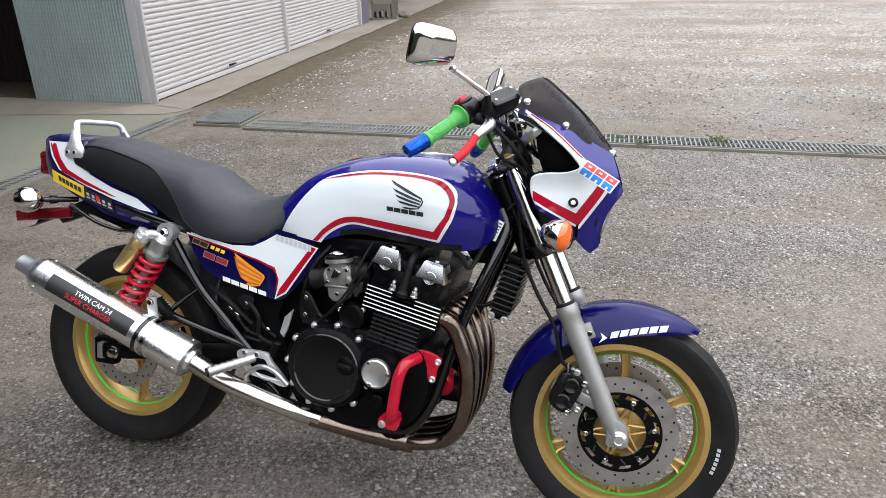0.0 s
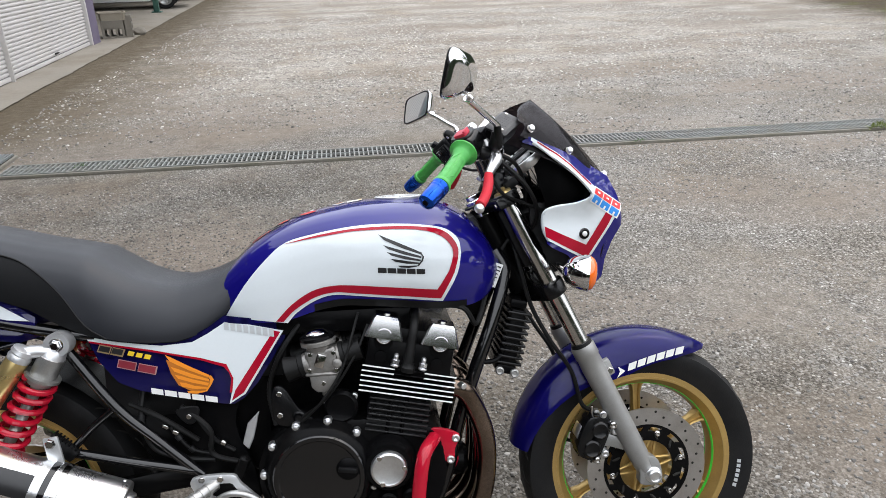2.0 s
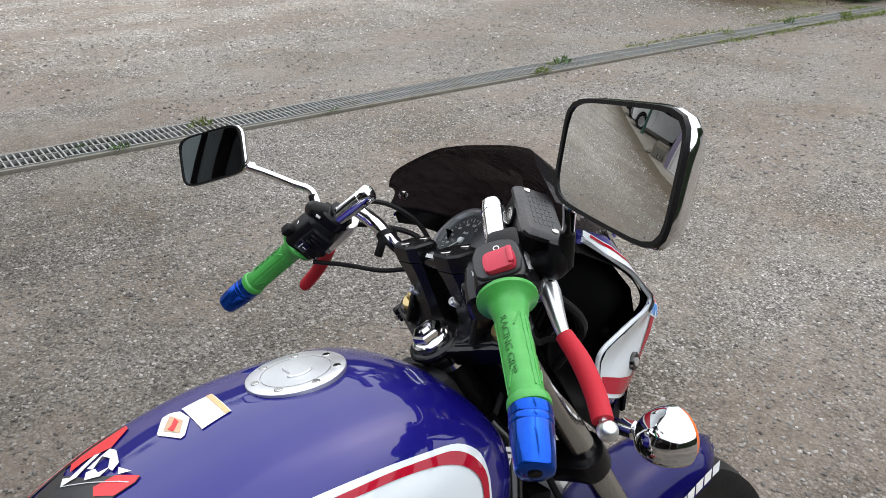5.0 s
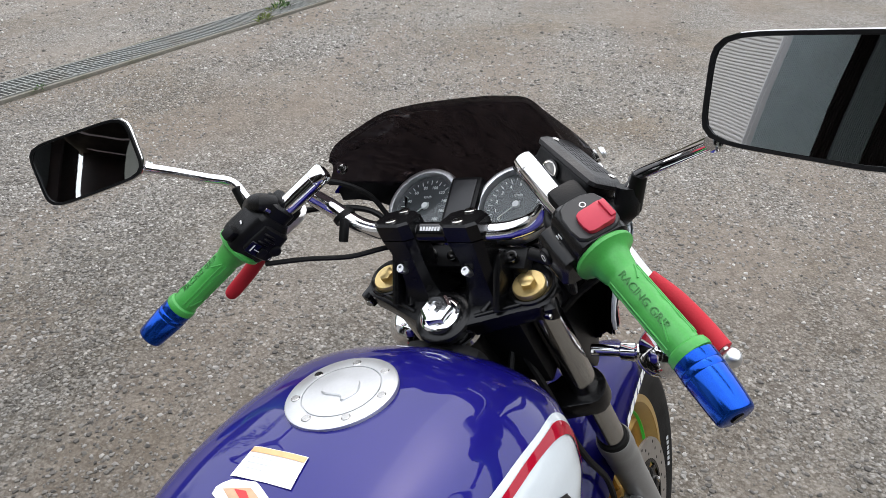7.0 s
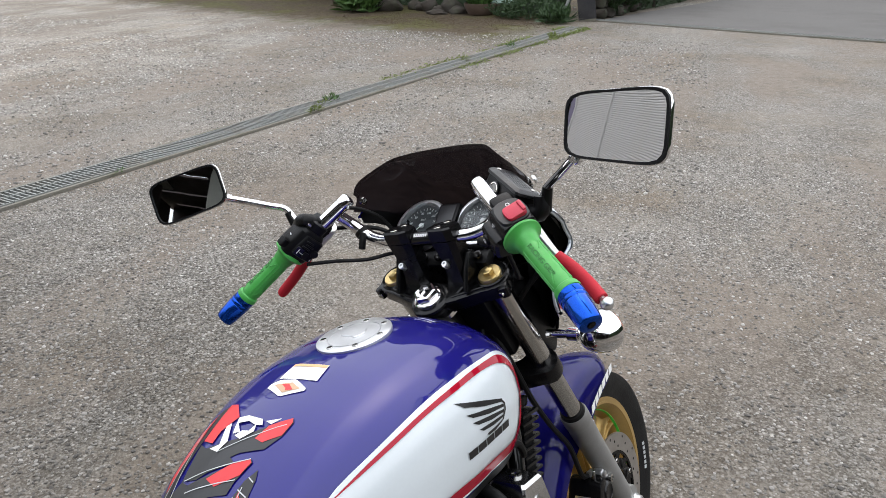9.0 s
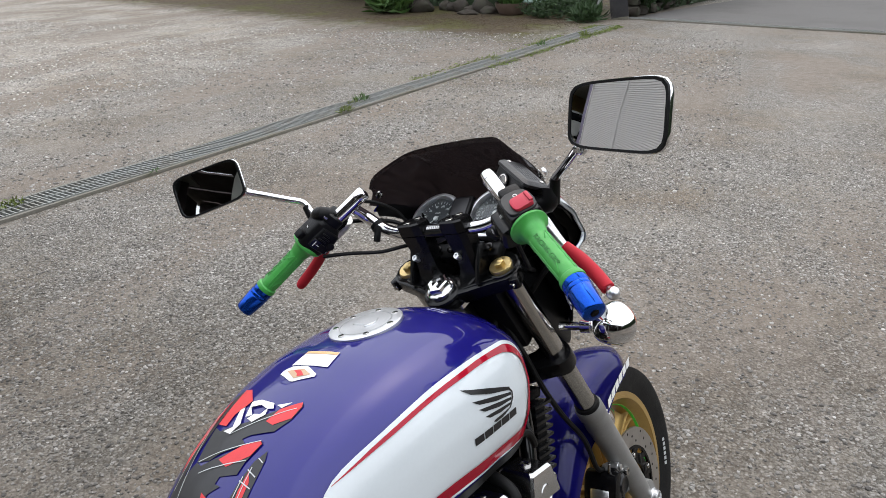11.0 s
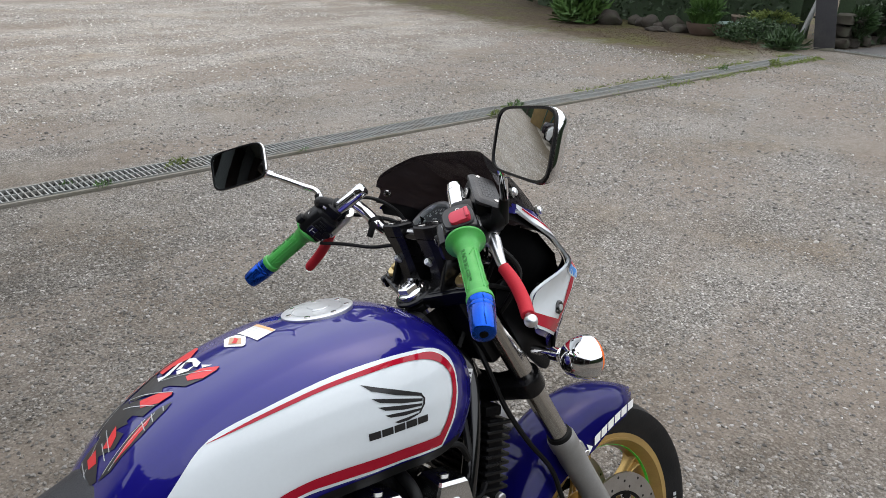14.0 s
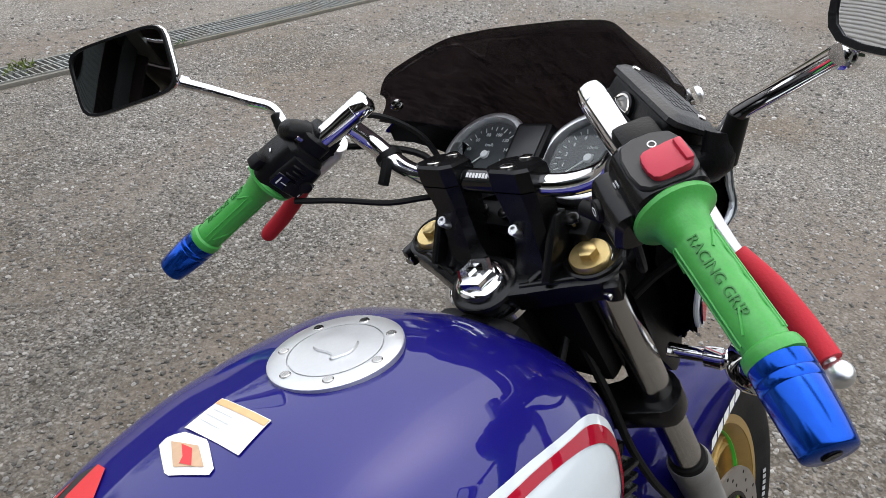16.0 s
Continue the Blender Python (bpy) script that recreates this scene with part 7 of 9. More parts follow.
# ---- frame, swingarm and shocks ----
for sg in (-1, 1):
    y = sg
    part("seat_rail", tube([(.86, y * .05, .80), (.62, y * .10, .72), (.42, y * .115, .70), (.20, y * .12, .735), (.02, y * .105, .775), (-.10, y * .08, .80)], .013, 12), GLOSSB, bike, "black frame seat rail")
    part("frame_tube", tube([(.215, y * .122, .70), (.308, y * .128, .562), (.39, y * .130, .478), (.475, y * .130, .392)], .0115, 12), GLOSSB, bike, "black frame tube")
    part("frame_tube", tube([(.212, y * .130, .472), (.258, y * .130, .520), (.31, y * .128, .562)], .008, 10), GLOSSB, bike)
    part("frame_tube", tube([(.205, y * .132, .468), (.33, y * .134, .436), (.46, y * .132, .405)], .0105, 12), GLOSSB, bike)
    hanger = part("footrest_hanger", box((.195, y * .135, .482), (.07, .022, .030), Matrix.Rotation(radians(45), 3, "Y"), .007), PLASTIC, bike, "black passenger footrest")
    for k in range(8):
        e = Matrix.Rotation(radians(45), 3, "Y")
        part("rubber_rib", box(V(.195, y * .135, .482) + e @ V(-.030 + .0086 * k, 0, .0155), (.0045, .021, .005), e, .001, 1), RUBBER, hanger)
    part("down_tube", tube([(1.150, y * .045, .85), (1.168, y * .060, .80), (1.135, y * .086, .70), (1.085, y * .098, .575), (1.045, y * .098, .46), (1.005, y * .098, .32), (.95, y * .098, .235), (.86, y * .10, .215), (.62, y * .11, .225), (.52, y * .11, .30)], .0155, 14), GLOSSB, bike, "black frame down tube")
    part("pivot_plate", prism(rounded([(.47, .24), (.57, .24), (.59, .36), (.55, .50), (.58, .60), (.52, .64), (.47, .56), (.45, .40)], 4), sg * .085, sg * .115, .005), ENGINE, bike, "black swingarm pivot plate")
    arm = part("swingarm", loft([[V(x, sg * (yc + u * .016), z + v * h) for u, v in ((-1, -.7), (-.7, -1), (.7, -1), (1, -.7), (1, .7), (.7, 1), (-.7, 1), (-1, .7))] for x, yc, z, h in ((.50, .085, .385, .026), (.38, .10, .375, .024), (.2, .112, .352, .022), (.05, .118, .33, .022), (-.045, .118, .322, .022))]), ENGINE, bike, "black swingarm")
    part("chain_adjuster", box((-.052, sg * .118, .322), (.02, .036, .05), None, .004), ALU, arm)
    part("axle_nut", lathe((0, sg * .134, .324), LEFT * sg, [(0, .02), (.006, .019), (.007, .014), (.018, .013), (.019, .001)], 6), STEEL, arm)
    # rear shock
    st, sb_ = V(.218, sg * .147, .715), V(.048, sg * .147, .425)
    d = (sb_ - st).normalized()
    L = (sb_ - st).length
    body = part("rear_shock", lathe(st + d * .028, d, [(0, .020), (.004, .026), (.05, .0265), (.056, .024), (.07, .024), (.07, .012), (L - .06, .012), (L - .055, .02), (L - .03, .02), (L - .02, .014)], 24), ALU, bike, "silver rear shock with a red spring")
    part("top_eye", lathe(st - LEFT * .016, LEFT, [(0, .014), (0, .026), (.032, .026), (.032, .014)], 24, ring=True), CAPALU, body)
    part("top_eye_bolt", lathe(st + LEFT * sg * .016, LEFT * sg, [(0, .013), (.006, .012), (.010, .008), (.010, .001)], 6), CHROME, body)
    part("top_neck", rod(st + d * .012, st + d * .04, .022, .026), CAPALU, body)
    part("lower_eye", lathe(sb_ - LEFT * .014, LEFT, [(0, .010), (0, .018), (.028, .018), (.028, .010)], 20, ring=True), ALU, body)
    u = d.orthogonal().normalized()
    w = d.cross(u)
    turns, pts = 7.5, []
    s0, s1 = .088, L - .05
    for i in range(int(turns * 14) + 1):
        a = i / 14 * 2 * math.pi
        q = i / (turns * 14)
        s = s0 + (s1 - s0) * (q * .72 + .28 * q ** 1.6)
        pts.append(st + d * s + (u * math.cos(a) + w * math.sin(a)) * .031)
    part("spring", tube(pts, .0068, 8, 1), REDPAINT, body, "red coil spring")
    part("spring_seat", lathe(st + d * .076, d, [(0, .024), (0, .036), (.007, .036), (.010, .030)], 28), ALU, body)
    part("spring_seat", lathe(st + d * (L - .046), d, [(0, .030), (.003, .036), (.009, .036), (.009, .016)], 28), ALU, body)
    r0 = V(.148, sg * .160, .700)
    r1 = V(.070, sg * .165, .590)
    rd = (r1 - r0).normalized()
    rl = (r1 - r0).length
    part("reservoir", lathe(r0, rd, [(.012, .021), (.016, .0225), (rl - .008, .0225), (rl - .002, .019), (rl, .001)], 28), GOLDANO, body, "gold reservoir")
    part("reservoir_head", lathe(r0 - rd * .016, rd, [(0, .012), (.004, .022), (.012, .0235), (.016, .021), (.022, .0235), (.03, .0225)], 28), CAPALU, body)
    part("reservoir_arm", tube([st + V(-.005, sg * .004, -.02), st + V(-.04, sg * .008, -.012), r0], [.017, .014, .015], 12, 3), CAPALU, body)
part("rear_caliper", box((-.055, -.096, .315), (.075, .035, .085), None, .01, 2), ENGINE, bike, "black rear brake caliper")
part("rear_hugger", loft([[RA + V((.336) * math.cos(radians(a)), y, .336 * math.sin(radians(a))) for y in (-.08, -.04, 0, .04, .08)] for a in np.linspace(25, 85, 10)], closed=False), PLASTIC, bike)
part("battery_box", box((.40, 0, .60), (.26, .17, .17), None, .02), PLASTIC, bike, "black battery box and airbox")
# black plate added to darken a see-through gap behind the engine
part("inner_fender", prism(rounded([(.36, .40), (.58, .36), (.62, .52), (.60, .66), (.42, .68), (.34, .56)], 3), -.075, .075, .01), ENGINE, bike, "black fill added behind the engine")
part("airbox", box((.60, 0, .66), (.14, .20, .13), None, .02), PLASTIC, bike)
# black box added to darken the gap between tank and carburettors
part("heat_shield", box((.80, 0, .722), (.30, .25, .052), None, .012), ENGINE, bike, "black fill added under the tank")
# bright strip stands in for the highlight on the pivot plate
part("heel_guard", prism([(.606, .534), (.580, .508), (.567, .462), (.579, .448), (.590, .472), (.599, .503)], -.142, -.136, .0015, 1), CAPALU, bike, "silver strip standing for a highlight on the swingarm pivot plate")
brk = part("cover_bracket", prism(rounded([(.43, .545), (.475, .552), (.478, .530), (.465, .512), (.448, .515)], 3), -.132, -.127, .002, 1), PLASTIC, bike, "black side cover bracket")
part("bracket_bolt", rod((.458, -.132, .530), (.458, -.137, .530), .006, n=8), STEEL, brk)
for pts, r in (([(.36, -.10, .60), (.355, -.118, .53), (.375, -.12, .46), (.43, -.115, .43), (.50, -.115, .42)], .0065), ([(.47, -.118, .52), (.505, -.122, .47), (.545, -.120, .44)], .005), ([(.40, -.112, .52), (.43, -.122, .48), (.455, -.12, .45), (.50, -.12, .435)], .0045)):
    hs = part("wiring_loom", tube(pts, r, 8), RUBBER, bike, "black wiring loom")
    for k in (1, len(pts) - 2):
        part("loom_clip", lathe(pts[k], Vector(pts[k]) - Vector(pts[k - 1]), [(-.006, r + .0005), (-.006, r + .003), (.006, r + .003), (.006, r + .0005)], 12), PLASTIC, hs)
# small metal connectors added to fill out the wiring
for p in ((.405, -.124, .508), (.425, -.124, .493), (.523, -.126, .462)):
    part("brake_switch", box(p, (.016, .012, .012), Matrix.Rotation(radians(30), 3, "Y"), .003, 1), STEEL, bike, "small metal connector added to the wiring")
# black plate added so no bright ground shows between the carburettors
part("intake_plate", prism(rounded([(.60, .50), (.86, .50), (.90, .72), (.88, .755), (.64, .735), (.58, .66)], 3), -.028, .028, .004), ENGINE, bike, "black fill added between the carburettors")
part("side_stand", tube([(.56, .13, .22), (.60, .22, .12), (.62, .285, .082)], .011, 10), ENGINE, bike, "black side stand")
part("stand_foot", box((.625, .292, .079), (.06, .045, .008), Matrix.Rotation(radians(15.6), 3, "X"), .002), ENGINE, bike)
part("chain", tube([(.0, .075, .385), (.25, .075, .40), (.50, .075, .41), (.545, .075, .37), (.50, .075, .335), (.25, .075, .285), (0, .075, .255)], .008, 6), ENGINE, bike)
part("sprocket", lathe((0, .07, .321), LEFT, [(0, .03), (0, .09), (.007, .09), (.007, .03)], 40, ring=True), DISC, bike)

# ---- engine ----
CAPCAST = mat("bright_cast_alloy", (.56, .56, .56), .17, 1.0, .08, 16, 260)
FINB = mat("satin_black_fin", (.012, .012, .0125), .3, 0, .2, 14, 300, spec=.5)
FINEDGE = mat("polished_fin_edge", (.80, .80, .79), .3, .0, .03, 20, 200, coat=.5)
CAX = V(math.sin(radians(12)), 0, math.cos(radians(12)))
CFW = V(math.cos(radians(12)), 0, -math.sin(radians(12)))
CR = Matrix((CFW, LEFT, CAX)).transposed()
g = prism(rounded([(.62, .30), (.70, .245), (.90, .24), (.98, .29), (1.01, .38), (.99, .47), (.90, .50), (.78, .51), (.66, .50), (.60, .42)], 5), -.165, .165, .012, 2)
case = part("crankcase", g, ENGINE, bike, "black crankcase")
EB = V(.918, 0, .482)
for k in range(7):
    p = EB + CAX * (-.012 + .0122 * k)
    part("cylinder_fin", box(p - CFW * .018, (.135, .345, .0040), CR, .0016, 2), FINB, case)
part("cylinder_block", box(EB + CAX * .050 - CFW * .018, (.115, .325, .14), CR, .01), ENGINE, bike, "black cylinder block")
for k in (-.026, .006):
    part("cylinder_rib", box(EB + CAX * .026 + CFW * (k - .012) - LEFT * .166, (.008, .010, .085), CR, .003, 1), ENGINE, case)
for k in range(6):
    p = EB + CAX * (.080 + .0111 * k) - CFW * .011
    long = k < 4
    fin = part("head_fin", box(p - CFW * (0 if long else .0), (.205, .375, .0040), CR, .0015, 1), ENGINE, case)
    if long:
        part("fin_edge", box(p - LEFT * .1878, (.2055, .0016, .0027), CR), FINEDGE, fin, "polished fin edge", 0)
    else:
        for s in (-1, 1):
            part("fin_edge", box(p - LEFT * .1878 + CFW * s * .0675, (.0700, .0016, .0027), CR), FINEDGE, fin, "", 0)
part("cylinder_head", box(EB + CAX * .160 - CFW * .016, (.190, .364, .075), CR, .012), ENGINE, bike, "black cylinder head")
hc = EB + CAX * .205
part("head_cover", box(hc - CAX * .002 - CFW * .016, (.20, .34, .045), CR, .014), ENGINE, bike, "black cam cover")
for s in (-1, 1):
    for t in (-1, 1):
        c = hc + CFW * (s * .061 - .017) + CAX * .015 + LEFT * t * .160
        rows = []
        for dz, hw, hy in ((-.020, .0415, .036), (-.015, .0405, .036), (.022, .0285, .031), (.027, .0245, .027)):
            rows.append([c + CFW * hw * a + LEFT * hy * b + CAX * dz for a, b in ((-1, -.86), (-.9, -1), (.9, -1), (1, -.86), (1, .86), (.9, 1), (-.9, 1), (-1, .86))])
        cc_ = part("cam_end_cover", loft(rows), CAPCAST, bike, "cast silver cam end cover", 25)
        part("cover_bolt", lathe(c + CAX * .026, CAX, [(0, .010), (.004, .010), (.005, .007), (.003, .001)], 12), STEEL, cc_)
        part("round_boss", lathe(c + LEFT * t * .0325 - CAX * .014, LEFT * t, [(-.004, .0175), (.0020, .0170), (.0028, .0155), (.0005, .0135), (-.001, .001)], 28), CAPCAST, cc_)
        part("boss_lower", lathe(c + LEFT * t * .0235 - CAX * .026, LEFT * t, [(0, .021), (.003, .020), (.0042, .001)], 24), ENGINE, cc_)
        part("cam_plug", lathe(c + LEFT * t * .022 - CAX * .062, LEFT * t, [(0, .014), (.004, .013), (.005, .001)], 20), ENGINE, cc_)
for x in (-.045, .015):
    q = EB + CFW * x + CAX * .142 - LEFT * .190
    hb_ = part("head_bolt", rod(q, q + CAX * .028, .0055, n=10), BRIGHT, bike, "bright head nut on a stud")
    part("washer", rod(q + CAX * .002, q + CAX * .006, .010, n=16), BRIGHT, hb_)
    part("nut", lathe(q + CAX * .008, CAX, [(0, .0085), (.008, .0085), (.009, .007)], 6), BRIGHT, hb_, smooth=0)
    part("dome", lathe(q + CAX * .024, CAX, [(0, .0060), (.004, .0052), (.006, .002)], 12), BRIGHT, hb_)
lead = part("plug_lead", tube([hc + V(-.030, -.185, -.055), hc + V(-.020, -.182, -.01), hc + V(-.010, -.17, .035), hc + V(-.005, -.10, .060)], [.0125, .0105, .0095, .0095], 12), RUBBER, bike, "black spark plug lead")
part("lead_cap", lathe(hc + V(-.031, -.185, -.066), CAX, [(0, .0155), (.010, .0165), (.014, .0135), (.020, .013)], 20), RUBBER, lead)
part("cam_chain_bolts", rod(EB + CFW * .105 + CAX * .118 - LEFT * .17, EB + CFW * .112 + CAX * .118 - LEFT * .186, .007, n=8), BRIGHT, bike)
# clutch cover
cl = V(.733, -.165, .400)
rows = []
clutch = part("clutch_cover", lathe(cl, -LEFT, [(0, .120), (.012, .120), (.018, .116), (.030, .112), (.042, .104), (.046, .095), (.046, .001)], 48), ENGINE, bike, "black round clutch cover")
part("cover_ring", lathe(cl - LEFT * .0455, -LEFT, [(0, .097), (.004, .094), (.004, .086), (.001, .083)], 48), GLOSSB, clutch)
for i in range(11):
    a = i * 2 * math.pi / 11 + .25
    p = cl + V(.118 * math.cos(a), -.016, .118 * math.sin(a))
    part("cover_bolt", lathe(p, -LEFT, [(-.01, .010), (.004, .009), (.004, .0062), (.011, .006), (.012, .003)], 10), BRIGHT, clutch)
part("oil_filler", lathe(cl + V(.060, -.040, .018), -LEFT, [(0, .026), (.008, .025), (.010, .022), (.010, .001)], 24), ENGINE, clutch)
part("filler_tab", box(cl + V(.060, -.053, .018), (.040, .008, .012), Matrix.Rotation(radians(8), 3, "Y"), .003), PLASTIC, clutch)
part("lettering_bar", loft([[cl + V(r * math.cos(a), -.0465, r * math.sin(a)) for a in np.linspace(radians(72), radians(118), 10)] for r in (.089, .098)], closed=False), GREYD, clutch)
pg = V(.880, -.165, .412)
pulse = part("pulse_cover", lathe(pg, -LEFT, [(0, .062), (.03, .060), (.04, .052), (.046, .050)], 36), ENGINE, bike, "black pulse generator housing")
part("pulse_cap", lathe(pg - LEFT * .044, -LEFT, [(0, .040), (.008, .040), (.012, .038), (.0135, .034), (.0125, .031), (.013, .001)], 40), BRIGHT, pulse, "round brushed aluminium cap")
for i in range(3):
    a = radians(90 + 120 * i) + .6
    p = pg + V(.034 * math.cos(a), -.056, .034 * math.sin(a))
    part("cap_screw", rod(p, p - LEFT * .004, .0055, n=10), STEEL, pulse)
starter = part("starter_cover", lathe((.783, -.15, .540), -LEFT, [(0, .038), (.014, .037), (.018, .033), (.020, .030), (.018, .026), (.018, .001)], 32), ENGINE, bike, "black starter cover")
for i in range(3):
    a = radians(35 + 120 * i)
    p = V(.783 + .036 * math.cos(a), -.158, .540 + .036 * math.sin(a))
    part("cover_bolt", lathe(p, -LEFT, [(-.006, .0075), (.004, .007), (.005, .005), (.003, .001)], 12), BRIGHT, starter)
link = part("clutch_arm", prism(rounded([(.640, .525), (.668, .505), (.712, .508), (.722, .522), (.694, .545), (.672, .585), (.655, .598), (.640, .585)], 2), -.172, -.160, .003), SATINB, bike, "black linkage bracket")
part("link_boss", lathe((.694, -.170, .524), -LEFT, [(0, .016), (.004, .0155), (.005, .012), (.003, .009), (.008, .008), (.008, .001)], 20), SATINB, link)
for x, z in ((.656, .580), (.655, .532)):
    part("link_bolt", lathe((x, -.170, z), -LEFT, [(0, .0065), (.003, .006), (.004, .0048), (.006, .0044), (.006, .001)], 12), STEEL, link)
part("clutch_cable", tube([(.70, -.175, .525), (.76, -.19, .575), (.82, -.185, .66), (.85, -.16, .72)], .0030, 8), RUBBER, bike)
part("sump", prism(rounded([(.70, .245), (.93, .245), (.91, .19), (.73, .19)], 4), -.11, .11, .01), ENGINE, bike, "black sump")
part("oil_filter", lathe((1.0, 0, .33), (1, 0, 0), [(0, .04), (.06, .04), (.07, .03)], 28), ENGINE, bike)
part("oil_pipe_plug", lathe((.875, -.17, .325), -LEFT, [(0, .022), (.022, .021), (.026, .016), (.026, .001)], 20), ENGINE, bike)
part("oil_pipe_plug", lathe((.925, -.165, .335), -LEFT, [(0, .02), (.03, .019), (.034, .014), (.034, .001)], 20), ENGINE, bike)
# carburettors
CARB = mat("dull_carburettor_alloy", (.25, .242, .23), .40, .7, .18, 40, 300, bump=.1, stain=(.13, .12, .105), amount=.5)
for y in (-.165, -.055, .055, .165):
    c = V(.752, y, .650)
    d = V(.97, 0, .24)
    cb_ = part("carburettor", box(c, (.066, .046, .056), Matrix.Rotation(radians(-10), 3, "Y"), .009, 3), CARB, bike, "dull cast carburettor")
    part("throat", lathe(c - d * .042, d, [(0, .024), (.010, .025), (.014, .021), (.070, .021), (.074, .025), (.084, .024)], 22), CARB, cb_)
    part("diaphragm_top", lathe(c + V(-.006, 0, .020), V(-.12, 0, 1), [(0, .026), (.012, .028), (.016, .037), (.024, .037), (.027, .034)], 28), CARB, cb_)
    part("vacuum_lid", lathe(c + V(-.010, 0, .047), V(-.12, 0, 1), [(0, .037), (.006, .036), (.010, .030), (.011, .024)], 28), ENGINE, cb_, "black lid")
    part("chrome_top", lathe(c + V(-.011, 0, .054), V(-.12, 0, 1), [(0, .024), (.006, .023), (.012, .016), (.014, .001)], 24), CHROME, cb_)
    part("float_bowl", prism([(-.030, -.026), (.030, -.026), (.024, -.058), (.012, -.068), (-.014, -.068), (-.026, -.056)], -.022, .022, .005, 2, Matrix.Translation(c)), CARB, cb_)
    part("bowl_drain", rod(c + V(.0, 0, -.066), c + V(.0, 0, -.080), .007), CARB, cb_)
    part("bowl_flange", box(c + V(0, 0, -.027), (.074, .052, .008), None, .003, 1), CARB, cb_)
    for kx, kz in ((-.028, -.016), (.028, -.018), (.024, .020), (-.024, .018), (.0, -.046)):
        part("carb_screw", rod(c + V(kx, -.020, kz), c + V(kx, -.028, kz), .0048, n=8), STEEL, cb_)
    part("pilot_boss", lathe(c + V(.030, -.020, -.004), -LEFT, [(0, .011), (.008, .010), (.010, .006), (.010, .001)], 16), CARB, cb_)
    part("linkage", box(c + V(-.004, -.026, .004), (.020, .008, .030), Matrix.Rotation(radians(20), 3, "Y"), .002), STEEL, cb_)
    part("intake_boot", lathe(c + d * .038, d, [(0, .027), (.008, .027), (.010, .024), (.045, .024)], 20), RUBBER, cb_)
    part("air_boot", lathe(c - d * .040, -d, [(0, .027), (.010, .027), (.012, .024), (.040, .028)], 20), RUBBER, cb_)
part("throttle_cable", tube([(.70, -.19, .520), (.745, -.198, .565), (.79, -.195, .63), (.815, -.18, .70), (.83, -.15, .745)], .0030, 8), RUBBER, bike, "black throttle cable")
# exhaust
for i, y in enumerate((-.150, -.050, .050, .150)):
    p0 = EB + CAX * .105 + CFW * .085 + LEFT * y
    ym = y * .88
    pts = [p0 - V(.012, 0, 0), p0 + V(.022, 0, -.006), V(1.070, ym * 1.06, .528), V(1.099, ym, .45), V(1.104, ym * .92, .36), V(1.088, ym * .8, .268), V(1.040, ym * .62, .206), V(.96, ym * .5 - .02, .185), V(.90, -.065 + i * .012, .185)]
    h = part("exhaust_header", tube(pts, .0222, 18, 6), HEADER, bike, "heat-browned steel exhaust header")
    part("header_flange", lathe(p0 - CFW * .004, V(1, 0, -.1), [(0, .03), (.010, .03), (.012, .026), (.012, .022)], 20), ENGINE, h)
part("collector", tube([(.95, -.065, .186), (.88, -.075, .190), (.82, -.10, .200), (.76, -.13, .218), (.68, -.167, .245)], [.042, .040, .033, .029, .0275], 18, 5, flat=.8), HEADER, bike, "heat-browned exhaust collector")
part("collector_clamp", tube([(.905, -.068, .188), (.885, -.072, .189)], .045, 18, 3, flat=.8), HEADER, bike)
part("link_pipe", tube([(.70, -.158, .238), (.66, -.175, .252), (.62, -.19, .268), (.52, -.205, .298), (.43, -.208, .325), (.345, -.208, .362)], [.026, .0255, .0255, .0255, .027, .028], 20, 6), LINK, bike, "polished link pipe browned by heat")
m0, m1 = V(.335, -.208, .366), V(-.150, -.222, .566)
md = m1 - m0
ML = md.length
md.normalize()
muf = part("muffler", lathe(m0, md, [(-.012, .029), (-.010, .034), (.0, .036), (.004, .0535), (.010, .0555), (.125, .0555), (.127, .057), (.155, .057), (.157, .0555), (ML - .02, .0555), (ML - .012, .053), (ML, .046)], 48), POLISH, bike, "polished aluminium muffler canister", 30)
part("outlet", lathe(m0, md, [(ML - .004, .046), (ML + .010, .040), (ML + .03, .027), (ML + .065, .026), (ML + .065, .022), (ML + .02, .021)], 36), mat("outlet_metal", (.33, .34, .37), .4, .8, .1, 20, 200), muf, "dull grey outlet")
mu = (-LEFT - md * (-LEFT).dot(md)).normalized()
mu = (mu + V(0, 0, .42)).normalized()
mu = (mu - md * mu.dot(md)).normalized()
mt = md.cross(mu)
for s in (.128, .150):
    part("strap", lathe(m0 + md * s, md, [(-.006, .0562), (-.006, .0578), (.006, .0578), (.006, .0562)], 48, ring=True), GLOSSB if s > .14 else STEEL, muf, "mounting strap")
lug = part("strap_lug", box(m0 + md * .139 + V(0, .012, .080), (.030, .007, .062), Matrix.Rotation(radians(-8), 3, "Y"), .003), CAPALU, muf, "silver hanger plate")
part("lug_bolt", lathe(m0 + md * .139 + V(-.003, .008, .098), -LEFT, [(0, .011), (.004, .010), (.007, .008), (.007, .001)], 6), STEEL, lug)
part("badge_plate", loft([[m0 + md * s + (mu * math.cos(t) + mt * math.sin(t)) * .0563 for t in np.linspace(-.46, .46, 10)] for s in (.175, .34, .455)], closed=False), DECALB, muf, "black badge plate")
wd = -md


